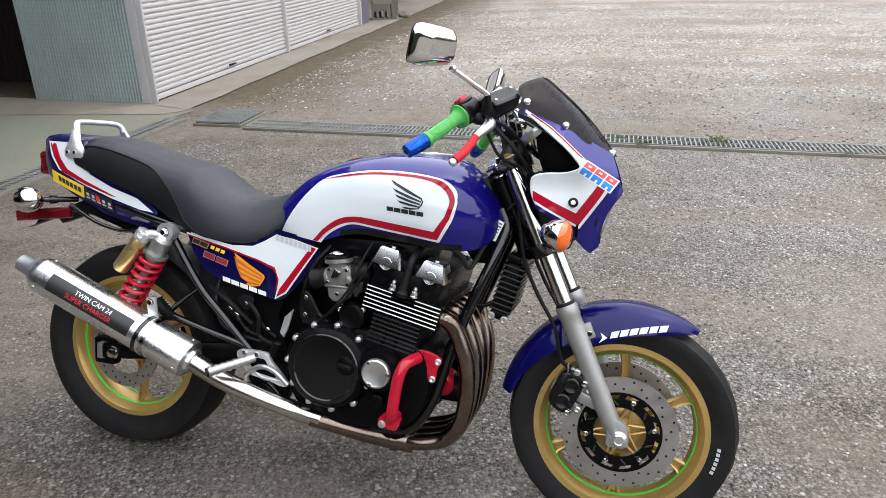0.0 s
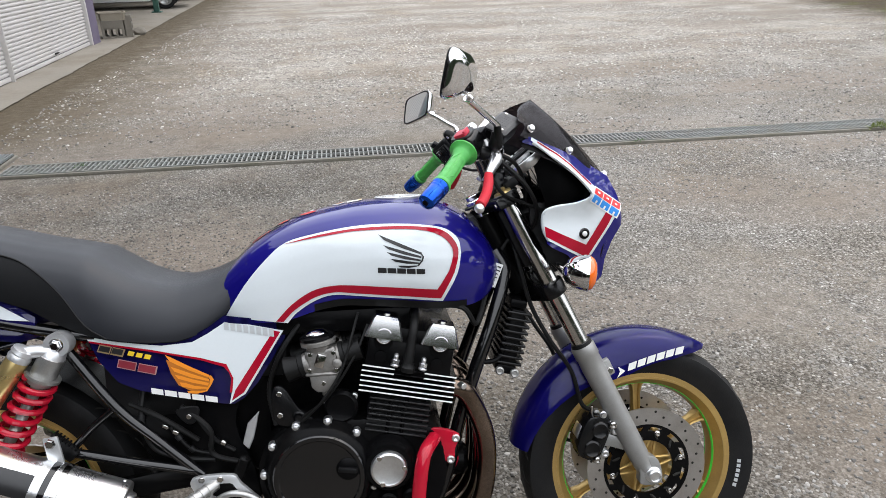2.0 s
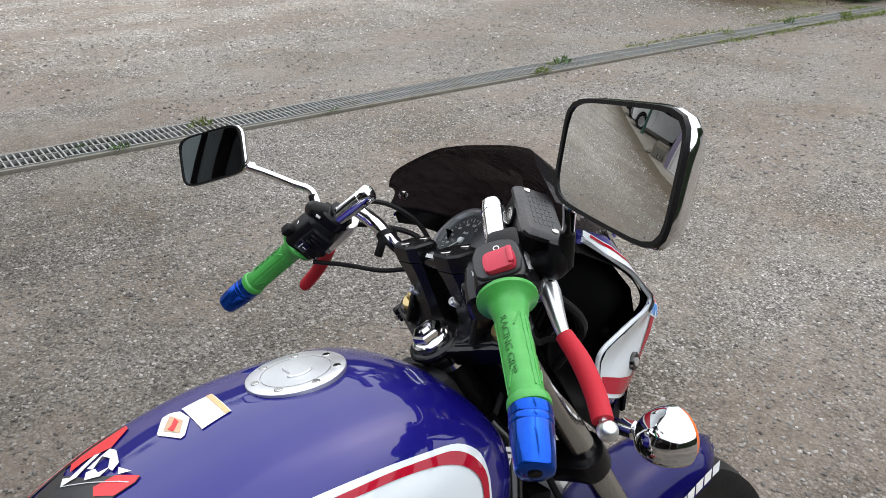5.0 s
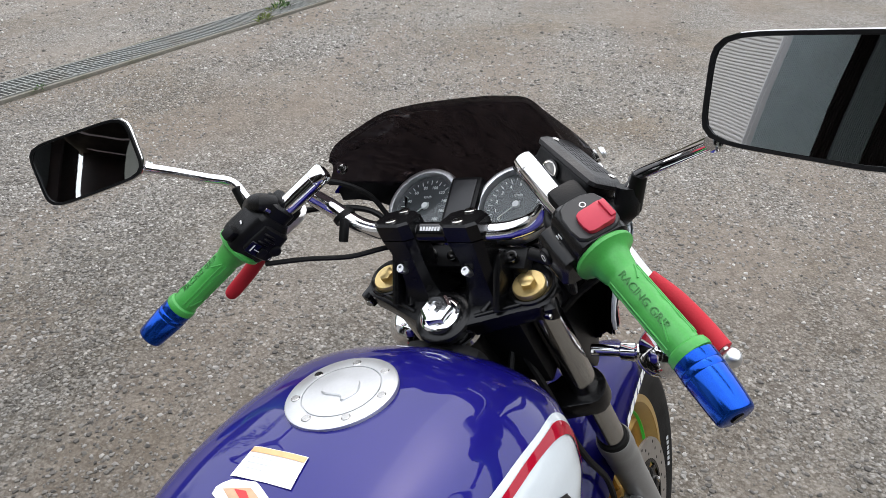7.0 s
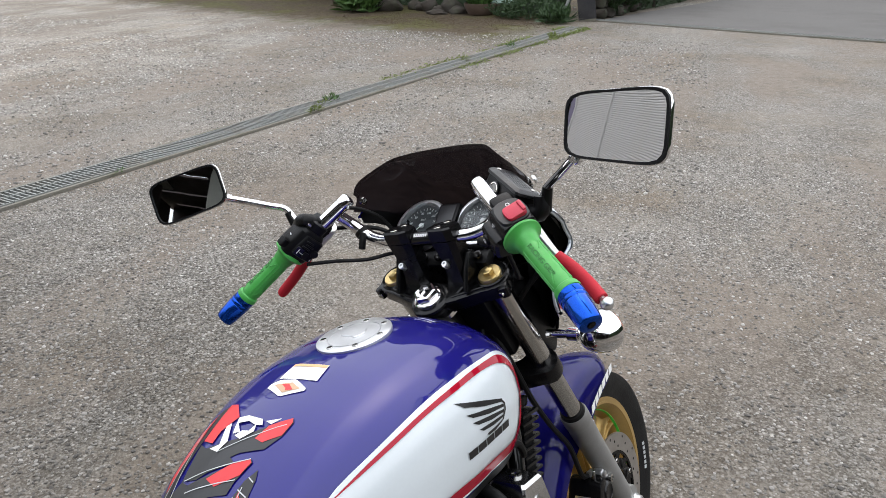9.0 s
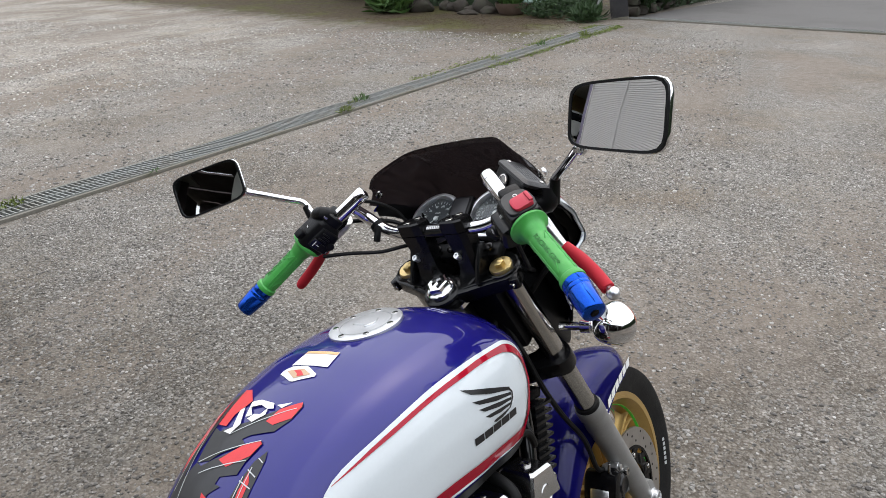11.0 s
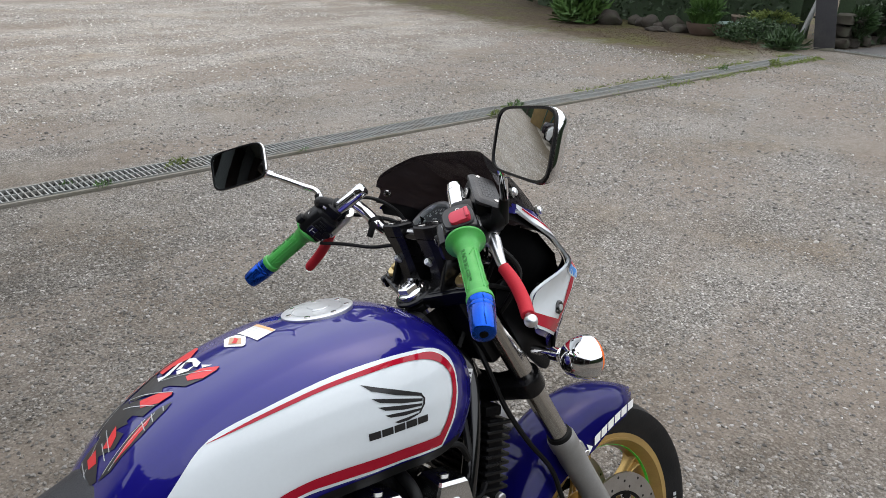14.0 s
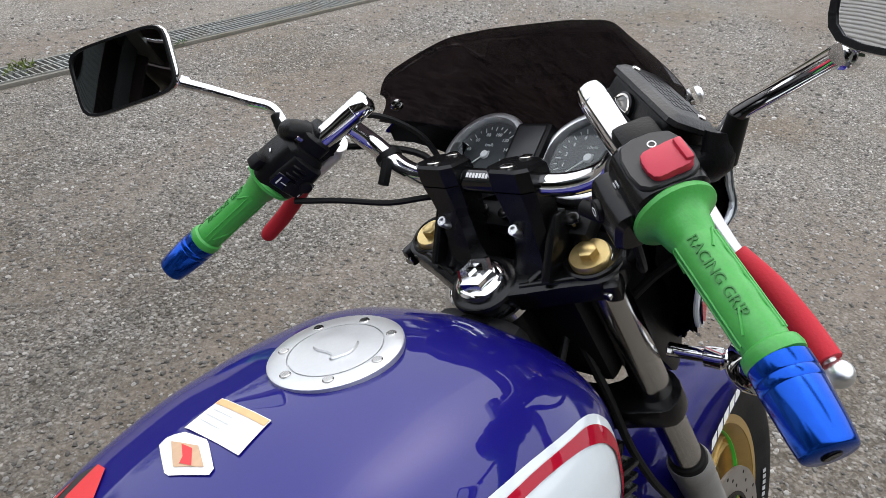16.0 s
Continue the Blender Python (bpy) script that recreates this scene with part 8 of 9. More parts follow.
def on_can(text, size, along, up, material, label):
    """Lettering laid round the can's curve."""
    ob = lettering(text, size, Matrix(), material, muf, label)
    for v in ob.data.vertices:
        t = -(v.co.y + up) / .0566
        v.co = m0 + md * (along - v.co.x) + (mu * math.cos(t) + mu.cross(wd) * math.sin(-t)) * (.0566 + v.co.z)


on_can("TWIN CAM 24", .0195, .305, .0100, INK, "white lettering")
on_can("SUPER CHARGER", .0205, .312, -.0105, SCARLET, "red lettering")
for s in (.018, ML - .03):
    for a in range(6):
        t = a * math.pi / 3 + .3
        p = m0 + md * s + (mu * math.cos(t) + mt * math.sin(t)) * .0553
        part("rivet", rod(p, p + (mu * math.cos(t) + mt * math.sin(t)) * .002, .004, n=8), BRIGHT, muf)
# footrest and engine guard on the right
fr = part("footrest_plate", prism(rounded([(.462, .398), (.478, .412), (.55, .412), (.566, .391), (.615, .336), (.603, .322), (.565, .332), (.529, .338), (.50, .345), (.474, .372)], 3), -.186, -.174, .003), CAPALU, bike, "polished cast footrest plate")
# black sheet on the face stands in for the shaded hollow
part("plate_recess", prism(rounded([(.500, .388), (.543, .394), (.556, .380), (.584, .347), (.55, .349), (.518, .357)], 3), -.1868, -.180, .0004, 1), ENGINE, fr, "black sheet standing for the plate's dark recess")
part("plate_web", tube([(.49, -.18, .395), (.53, -.182, .345), (.57, -.182, .338), (.61, -.18, .336)], .006, 10), CAPALU, fr)
part("brake_lever", tube([(.50, -.185, .315), (.50, -.195, .345), (.54, -.20, .375), (.585, -.203, .370), (.628, -.205, .338)], .007, 10), ALU, fr)
part("brake_cylinder", rod((.545, -.165, .37), (.575, -.165, .44), .013), ENGINE, fr)
peg = part("foot_peg", rod((.515, -.18, .392), (.430, -.275, .365), .0125, n=20), ALU, fr, "ribbed aluminium peg")
for k in range(7):
    q = V(.50, -.197, .387).lerp(V(.435, -.269, .3665), k / 6)
    part("peg_rib", lathe(q, V(-.085, -.095, -.027), [(-.003, .0124), (-.003, .0145), (.003, .0145), (.003, .0124)], 16), ALU, peg)
part("peg_end", rod((.432, -.273, .3656), (.427, -.278, .364), .0125, n=20), PLASTIC, peg)
for x, z in ((.487, .406), (.612, .336), (.525, .405)):
    part("plate_bolt", rod((x, -.186, z), (x, -.191, z), .007, n=6), STEEL, fr)
gd = part("engine_guard", tube([(.925, -.165, .288), (.924, -.212, .292), (.936, -.236, .322), (.944, -.239, .382), (.952, -.236, .428), (.962, -.222, .452), (.982, -.180, .460)], .0152, 18, 6), REDPAINT, bike, "glossy red engine guard")
part("guard_plate", prism(rounded([(.950, .462), (.965, .474), (1.000, .474), (1.034, .461), (1.040, .450), (1.029, .425), (1.027, .402), (1.018, .391), (1.006, .398), (.986, .430), (.955, .440)], 3), -.163, -.154, .002), REDPAINT, gd)
part("guard_foot", box((.921, -.205, .284), (.052, .05, .024), Matrix.Rotation(radians(8), 3, "Y"), .006), REDPAINT, gd)
part("guard_slider", lathe((1.012, .02, .347), -LEFT, [(0, .034), (.06, .034), (.07, .026), (.07, .001)], 24), REDPAINT, gd, "red slider puck")
for x, z in ((1.031, .450), (1.018, .401)):
    part("guard_bolt", lathe((x, -.161, z), -LEFT, [(0, .009), (.006, .009), (.007, .006), (.004, .001)], 14), BRIGHT, gd)
part("guard_bolt", lathe((.908, -.226, .284), -LEFT, [(0, .011), (.006, .010), (.007, .006)], 14), BRIGHT, gd)
part("engine_guard", tube([(.940, .165, .300), (.935, .215, .305), (.935, .240, .335), (.950, .243, .40), (.975, .235, .452), (1.005, .21, .475), (1.03, .175, .470)], .0165, 18, 6), REDPAINT, bike, "glossy red engine guard")
# oil cooler and horn behind the front wheel, frame label
CO, CT = V(1.182, 0, .648), Matrix.Rotation(radians(14), 3, "Y")
oc = part("oil_cooler", box(CO, (.034, .17, .135), CT, .005), ENGINE, bike, "black finned oil cooler")
for k in range(9):
    part("cooler_fin", box(CO + CT @ V(.002, 0, -.060 + .0150 * k), (.058, .182, .0068), CT, .003, 2), SATINB, oc)
part("cooler_tank", box(CO + CT @ V(-.004, 0, .080), (.040, .16, .020), CT, .006), ENGINE, oc)
part("cooler_tank", box(CO + CT @ V(.0, 0, -.078), (.046, .16, .022), CT, .006), ENGINE, oc)
for q in (-.016, .020):
    part("pipe_union", lathe(CO + CT @ V(q, -.078, -.082), -LEFT, [(0, .010), (.010, .010), (.012, .0075), (.008, .004), (.008, .001)], 14), ALU, oc)
part("cooler_bracket", tube([CO + CT @ V(-.02, -.085, -.045), V(1.13, -.095, .60), V(1.10, -.098, .60)], .006, 8), ENGINE, oc)
part("frame_gusset", prism([(1.05, .74), (1.155, .86), (1.185, .83), (1.12, .70), (1.08, .70)], -.045, .045, .01), ENGINE, bike, "black frame gusset")
lb = part("frame_label", prism([(1.124, .775), (1.146, .827), (1.164, .820), (1.143, .768)], -.0790, -.0775, .0006, 1), DECALW, bike, "white frame label with dark bars")
for k in range(6):
    p = V(1.1345 + .0039 * k, -.0793, .779 + .0074 * k)
    part("label_print", box(p, (.0030, .0006, .012 - .003 * (k % 2)), Matrix.Rotation(radians(-63), 3, "Y")), GREYD, lb, smooth=0)
for pts in ([(1.12, -.09, .76), (1.09, -.13, .70), (1.06, -.14, .74), (.98, -.12, .75)], [(.70, -.12, .72), (.66, -.14, .66), (.63, -.13, .58), (.64, -.14, .50)], [(.44, -.12, .55), (.50, -.14, .50), (.50, -.13, .44), (.56, -.14, .42)], [(.33, -.11, .56), (.40, -.13, .53), (.47, -.12, .47)]):
    part("hose", tube(pts, .006, 8), RUBBER, bike)


# rear parts stretched back to fit the camera's view, the wheel left in place
def set_back(x):
    return x - .033 * max(0.0, .8 - x) ** 1.15


stay = {"tyre", "rim", "brake_disc", "swingarm", "sprocket", "chain", "rear_caliper", "rear_hugger"}
for ob in bike.children_recursive:
    chain_ = {ob.name.split(".")[0], ob.parent.name.split(".")[0], (ob.parent.parent or ob.parent).name.split(".")[0]}
    if ob.type == "MESH" and not chain_ & stay and ob.matrix_basis == Matrix():
        for v in ob.data.vertices:
            v.co.x = set_back(v.co.x)

# ---- planting, rocks and clutter round the yard ----
LEAFD = mat("dark_leaf", (0.022, 0.042, 0.014), 0.6, 0, 0.45, 3, 40)
LEAFG = mat("fresh_leaf", (0.062, 0.13, 0.028), 0.55, 0, 0.35, 3, 40)
LEAFM = mat("deep_green_leaf", (0.026, 0.056, 0.015), 0.55, 0, 0.4, 3, 40)
LITTER = mat("dead_leaf_litter", (0.075, 0.052, 0.03), 0.8, 0, 0.5, 2, 40)
LEAFY = mat("yellow_green_leaf", (0.15, 0.19, 0.045), 0.55, 0, 0.3, 3, 40)
BARK = mat("bark", (0.05, 0.038, 0.03), 0.9, 0, 0.35, 6, 60, bump=0.8)
ROCKM = mat("garden_rock", (0.045, 0.037, 0.029), 0.9, 0, 0.4, 5, 50, bump=0.6, stain=(0.05, 0.06, 0.03), amount=0.5)
POTM = mat("brown_pot", (0.09, 0.06, 0.045), 0.6, 0, 0.2, 8, 60, stain=(0.14, 0.11, 0.09), amount=0.4)
ASPHALT = mat("worn_asphalt", (0.125, 0.12, 0.115), 0.9, 0, 0.18, 0.7, 60, bump=0.3, stain=(0.09, 0.086, 0.08), amount=0.6, spec=0.12)
BLOCKM = mat("concrete_block", (0.165, 0.15, 0.125), 0.9, 0, 0.15, 6, 80, bump=0.6)
GREENP = mat("green_post_paint", (0.03, 0.09, 0.07), 0.5, 0, 0.15, 6, 80)
POSTM = mat("dark_gatepost", (0.02, 0.0195, 0.022), 0.7, 0, 0.25, 4, 50, stain=(0.06, 0.055, 0.05), amount=0.4)
TIMBER = mat("ochre_boards", (0.22, 0.15, 0.06), 0.7, 0, 0.3, 3, 40)
CARW = mat("white_car_paint", (0.70, 0.71, 0.71), 0.25, 0, 0.02, 4, 60, coat=0.9)
CARD = mat("dark_car_paint", (0.03, 0.022, 0.032), 0.25, 0.2, 0.1, 4, 60, coat=0.9)
CARGLASS = mat("car_window", (0.012, 0.014, 0.016), 0.05, 0, 0.1, 4, 60, coat=0.5)
PIPEW = mat("white_pipe", (0.6, 0.6, 0.58), 0.5, 0, 0.1)


def leaf_mesh(name, pos, size, material, seed, up=0.35, slim=0.5, parent=None):
    """Many bent leaf blades at the given places, in one mesh."""
    rng = np.random.default_rng(seed)
    n = len(pos)
    d = rng.normal(size=(n, 3))
    d[:, 2] = np.abs(d[:, 2]) * up
    d /= np.linalg.norm(d, axis=1)[:, None]
    s = np.cross(d, rng.normal(size=(n, 3)))
    s /= np.linalg.norm(s, axis=1)[:, None]
    L = size * (0.6 + 0.8 * rng.random(n))[:, None]
    nn = np.cross(d, s)
    a, b = pos, pos + d * L
    mid = (a + b) / 2 + nn * L * 0.12
    v = np.stack([a, mid + s * L * slim / 2, b - nn * L * 0.1, mid - s * L * slim / 2], 1).reshape(-1, 3)
    i = 4 * np.arange(n)[:, None]
    f = np.concatenate([i + np.array([[0, 1, 2]]), i + np.array([[0, 2, 3]])])
    me = bpy.data.meshes.new(name)
    me.from_pydata(v.tolist(), [], f.tolist())
    me.materials.append(material)
    ob = new(name, me)
    if parent:
        ob.parent = parent
    return ob


def blob_points(n, centre, radius, seed, shell=0.55):
    """Points in an uneven, lumpy ellipsoid, thicker towards the outside."""
    rng = np.random.default_rng(seed)
    d = rng.normal(size=(n, 3))
    d /= np.linalg.norm(d, axis=1)[:, None]
    lump = np.array([1 + 0.35 * noise.noise((p[0] * 2.2 + seed, p[1] * 2.2, p[2] * 2.2)) for p in d])
    r = (shell + (1 - shell) * rng.random(n)) * lump
    return np.array(centre) + d * r[:, None] * np.array(radius)


def bush(centre, radius, n, size, material, seed, label, category="bush", name="bush", up=0.5, slim=0.5):
    p = blob_points(n, centre, radius, seed)
    p = p[p[:, 2] > 0.01]
    ob = leaf_mesh(name, p, size, material, seed, up, slim)
    return tagged(ob, label, category)


def hedge(name, pts, height, depth, n, size, seed, label, material=None):
    """A thick row of leaves along a line, over a dark woody core."""
    rng = np.random.default_rng(seed)
    top = thing(name, label, "hedge", kind="stuff")
    pts = [V(*p, 0) for p in pts]
    seg = [(a, b, (b - a).length) for a, b in zip(pts, pts[1:])]
    tot = sum(s[2] for s in seg)
    allp = []
    for a, b, L in seg:
        d = (b - a).normalized()
        s = V(-d.y, d.x, 0)
        k = int(n * L / tot)
        t, w, h = rng.random(k) * L, (rng.random(k) - 0.5) * depth, rng.random(k) ** 0.8
        top_h = np.array([height * (0.85 + 0.3 * noise.noise((q * 0.6 + seed, 1.0, 2.0))) for q in t])
        allp.append(np.stack([a.x + d.x * t + s.x * w, a.y + d.y * t + s.y * w, 0.02 + h * top_h], 1))
        part("core", box((a + b) / 2 + V(0, 0, height * 0.45), (L, depth * 0.35, height * 0.9), Matrix((d, s, V(0, 0, 1))).transposed()), LEAFD, top, smooth=0)
    leaf_mesh("leaves", np.concatenate(allp), size, material or LEAFD, seed, 0.6, 0.55, top)
    return top


def tree(x, y, h, r, seed, n=2600, size=0.22, tr=0.14):
    rng = random.Random(seed)
    top = thing("tree", "leafy tree with a dark trunk at the yard's edge", "tree", group="trees round the yard")
    base = V(x, y, -0.05)
    path = [base, base + V(0.05, 0.02, h * 0.2), base + V(rng.uniform(-.2, .2), rng.uniform(-.2, .2), h * 0.45), base + V(rng.uniform(-.4, .4), rng.uniform(-.4, .4), h * 0.8)]
    part("trunk", tube(path, [tr * 1.3, tr, tr * 0.8, tr * 0.3], 12, 6), BARK, top)
    g = bmesh.new()
    pts = []
    for i in range(7):
        a = i * 0.9 + rng.random()
        s = path[1].lerp(path[3], 0.35 + 0.09 * i)
        e = s + V(math.cos(a), math.sin(a), 0.45) * r * rng.uniform(0.55, 0.95)
        tube([s, s.lerp(e, 0.5) + V(0, 0, 0.15), e], [tr * 0.4, tr * 0.25, tr * 0.08], 7, 4, g)
        pts.append(blob_points(n // 7, e, (r * 0.55, r * 0.55, r * 0.42), seed * 10 + i, 0.25))
    part("limbs", g, BARK, top)
    leaf_mesh("crown", np.concatenate(pts), size, LEAFD if seed % 2 else LEAFG, seed, 0.6, 0.5, top)
    return top


flat("road", [(13.6, 3.5), (11.46, -2.05), (10.5, -30), (60, -30), (60, -2), (22, 0.2), (17.5, 1.9), (15.4, 2.85)], 0.006, ASPHALT, label="pale worn asphalt road outside the entrance", category="road")

bush((14.01, 8.73, 0.22), (0.5, 0.5, 0.42), 1500, 0.34, LEAFG, 11, "clump of long green grass at the yard's edge", "grass clump", "grass_clump", 2.5, 0.05)
for i, (x, y, rx, ry, rz) in enumerate(((14.33, 8.21, .26, .34, .2), (14.79, 7.75, .14, .16, .13), (14.59, 7.52, .12, .15, .12), (14.43, 7.25, .15, .19, .17), (14.27, 7.0, .14, .12, .1), (14.38, 6.76, .2, .24, .19), (14.12, 6.5, .16, .2, .1), (14.33, 6.31, .12, .16, .12), (13.91, 6.91, .17, .22, .06))):
    g = bmesh.new()
    bmesh.ops.create_icosphere(g, subdivisions=3, radius=1)
    for v in g.verts:
        k = 1 + 0.28 * noise.noise(v.co * 1.3 + V(i * 7, 0, 0)) + 0.10 * noise.noise(v.co * 4 + V(i, 3, 0))
        v.co = V(v.co.x * rx, v.co.y * ry, v.co.z * rz) * k
    bmesh.ops.translate(g, vec=(x, y, rz * 0.55), verts=g.verts)
    tagged(put("rock", g, ROCKM, 50), "rough grey-brown garden rock edging the bed", "rock", "edging rocks")


def pot(x, y, r, h, material, rim, label):
    top = thing("flower_pot", label, "flower pot")
    part("bowl", lathe((x, y, 0.015), (0, 0, 1), [(0, r * .72), (.02, r * .76), (h * .6, r * .95), (h * .85, r), (h, r * 1.02), (h, r * .94), (h * .8, r * .9), (h * .78, .001)], 36), material, top)
    if rim:
        part("rim", lathe((x, y, 0.015 + h), (0, 0, 1), [(-.02, r * 1.0), (-.01, r * 1.05), (.012, r * 1.05), (.018, r * .99), (.0, r * .93)], 36), rim, top)
    return top


pot(14.01, 6.0, .33, .22, POTM, None, "wide brown pot full of fresh green shoots")
bush((14.01, 6.0, .42), (.30, .30, .34), 900, .13, LEAFG, 21, "fresh green upright shoots growing in a pot", "plant", "potted_plant", 3.0, .3)
pot(14.33, 5.54, .30, .22, POTM, mat("pale_green_rim", (.32, .42, .38), .4), "brown pot with a pale green rim")
pot(14.9, 5.46, .28, .34, POTM, mat("tan_rim", (.30, .24, .18), .5), "tall brown pot with a tan rim")
plantr = thing("planter", "long black trough planter overgrown with plants", "planter")
part("trough", box((14.59, 4.86, .16), (.3, .8, .28), Matrix.Rotation(radians(8), 3, "Z"), .02), POSTM, plantr)
bush((14.59, 4.89, .36), (.3, .45, .13), 700, .08, LEAFY, 23, "yellow-green low plants in a trough", "plant", "trough_plant", .6, .4)
bush((13.6, 4.89, .12), (.5, .75, .30), 2600, .08, LEAFM, 24, "low green ground cover at the bed's edge", "plant", "ground_cover", .8, .3)
bush((12.94, 4.21, .06), (.34, .26, .13), 420, .22, LEAFM, 25, "tuft of long weeds at the drain's end", "weed", "weeds", 2.0, .07)
gp = thing("gatepost", "dark square gatepost, tilted to fit the camera's view, at the yard entrance", "post")
# shaft and cap tilted so the post fits the camera's view
part("shaft", box((13.55, 3.80, .62), (.33, .33, 1.2), Matrix.Rotation(radians(-9), 3, "X") @ Matrix.Rotation(radians(10), 3, "Z"), .012), POSTM, gp)
part("foot", box((13.55, 3.71, .03), (.33, .33, .06), Matrix.Rotation(radians(10), 3, "Z"), .01), KERBM, gp)
part("cap", box((13.55, 3.90, 1.235), (.38, .38, .05), Matrix.Rotation(radians(-9), 3, "X") @ Matrix.Rotation(radians(10), 3, "Z"), .01), POSTM, gp)
tagged(put("leaning_pole", rod((13.81, 4.21, .0), (14.33, 3.82, 1.98), .045), GALV), "grey metal pole leaning beside the gatepost", "pole")
wl_ = thing("stone_wall", "low wall of rough stones beside the entrance road", "wall", kind="structure")
rng_ = random.Random(5)
for k in range(60):
    t = (k // 3) / 20
    p = V(14.0 + 8 * t, 3.53 - 2.0 * t, .10 + .2 * (k % 3))
    g = bmesh.new()
    bmesh.ops.create_icosphere(g, subdivisions=2, radius=1)
    for v in g.verts:
        c_ = V(*[math.copysign(abs(q_) ** .6, q_) for q_ in v.co])
        v.co = V(c_.x * .20, c_.y * .16, c_.z * .10) * (1 + .35 * noise.noise(v.co * 1.5 + V(k * 3, 0, 0)) + .12 * noise.noise(v.co * 5 + V(k, 0, 0)))
    bmesh.ops.translate(g, vec=p + V(rng_.uniform(-.05, .05), rng_.uniform(-.04, .04), 0), verts=g.verts)
    part("stone", g, ROCKM, wl_, smooth=50)
for k, (x, y, r) in enumerate(((14.3, 3.33, .3), (15.1, 3.1, .26), (15.9, 2.92, .34), (16.8, 2.66, .3))):
    bush((x, y, .42), (r * 1.2, .22, .26), 900, .10, LEAFM, 140 + k, "trailing green plant hanging over the stone wall", "plant", "trailing_plant", .8, .4)
rng_ = np.random.default_rng(77)
q_ = np.stack([rng_.normal(12.7, .85, 4200), rng_.uniform(3.9, 8.7, 4200), .004 + .012 * rng_.random(4200)], 1)
q_ = q_[(q_[:, 0] > 8.9 + .42 * q_[:, 1]) & (q_[:, 0] < 14.2) & (q_[:, 1] > 4.15)]
tagged(leaf_mesh("leaf_litter", q_, .024, LITTER, 78, .12, .5), "brown fallen leaves on the soil of the bed", "leaf litter", "", "stuff")
q_ = np.stack([12.2 - 5.6 * rng_.random(3600) ** 1.6, np.zeros(3600), .004 + .01 * rng_.random(3600)], 1)
q_[:, 1] = 5.98 - .1855 * q_[:, 0] + rng_.choice([-.19, .19], 3600) + rng_.normal(0, .05, 3600)
q_ = q_[[noise.noise((p[0] * 1.3, p[1] * 1.3, 4.0)) > -.05 for p in q_]]
tagged(leaf_mesh("moss", q_, .035, LEAFY, 79, .5, .35), "patchy yellow-green moss along the drain", "moss", "", "stuff")
hedge("hedge", [(15.05, 4.4), (15.6, 6.7), (16.2, 9.3), (18.0, 11.8), (22.5, 13.5), (28.0, 16.5), (34.0, 22.0)], 3.0, 1.4, 30000, .13, 31, "dense dark green shrubs behind the planting bed")
hedge("hedge", [(14.25, 3.62), (18.6, 2.25), (24.0, 1.1)], 2.4, .8, 11000, .11, 32, "dark green hedge over the stone wall", LEAFD)
bush((17.85, 15.0, .24), (.44, .44, .37), 700, .16, LEAFG, 41, "small bright green shrub on the bare soil", "bush", "bush", .7, .5)
for k, (p, q) in enumerate((((20.55, 18.6, .11), (22.3, 18.9, .14)), ((20.45, 18.85, .26), (22.1, 19.3, .25)), ((20.8, 19.1, .38), (21.9, 18.8, .39)))):
    tagged(put("pipe", rod(p, q, .05), PIPEW), "white plastic pipe stacked on the bare soil", "pipe", "stacked pipes")
for k, (x, y) in enumerate(((21.05, 18.75), (21.9, 18.95))):
    tagged(put("pipe_block", box((x, y, .12), (.12, .7, .24), None, .01), POSTM), "dark timber bearer under the pipes", "timber", "pipe bearers")
for i, (x, y, h, r) in enumerate(((15.6, 7.1, 6, 2.4), (17.0, 10.5, 7, 2.8), (20.5, 14.0, 7, 3), (23.5, 20.3, 8, 3), (33, 26, 8, 3.4), (24, 33, 8, 3.4), (14, 38, 8, 3.6), (4, 42, 8, 3.6))):
    tree(x, y, h, r, 50 + i)
# unseen tree rows added round the yard to darken the horizon's reflections
hedge("far_woods", [(34, 24), (36, 34), (24, 40), (8, 43), (-12, 43)], 5.5, 3.0, 14000, .34, 61, "unseen dark trees added beyond the far side to darken reflections")
hedge("far_woods", [(9.0, -12.5), (2, -13), (-4.5, -12), (-10, -9)], 4.6, 2.4, 12000, .30, 62, "unseen dark trees added beyond the near side to darken reflections")
hedge("far_woods", [(26, -1.5), (30, -10), (22, -20), (9, -13)], 5.0, 2.4, 10000, .34, 63, "unseen dark trees added beyond the road to darken reflections")

# weeds along the drain
for i, (x, y, s, n) in enumerate(((1.46, 5.62, .08, 60), (2.02, 5.72, .10, 70), (1.33, 5.66, .05, 40), (4.97, 5.08, .10, 90), (5.45, 5.02, .12, 100), (5.3, 5.06, .08, 60), (2.9, 5.38, .05, 40), (8.2, 4.68, .10, 70), (9.6, 4.42, .12, 80), (10.8, 4.3, .15, 120), (-1.3, 6.12, .05, 40))):
    y = drain_y(x) + (-.15 if i % 3 == 0 else .02)
    bush((x, y, .02), (s * 1.1, s * .45, s * .30), n, s * .42, LEAFY if i % 2 else LEAFG, 80 + i, "small green weed growing out of the drain", "weed", "weeds", 1.4, .16)

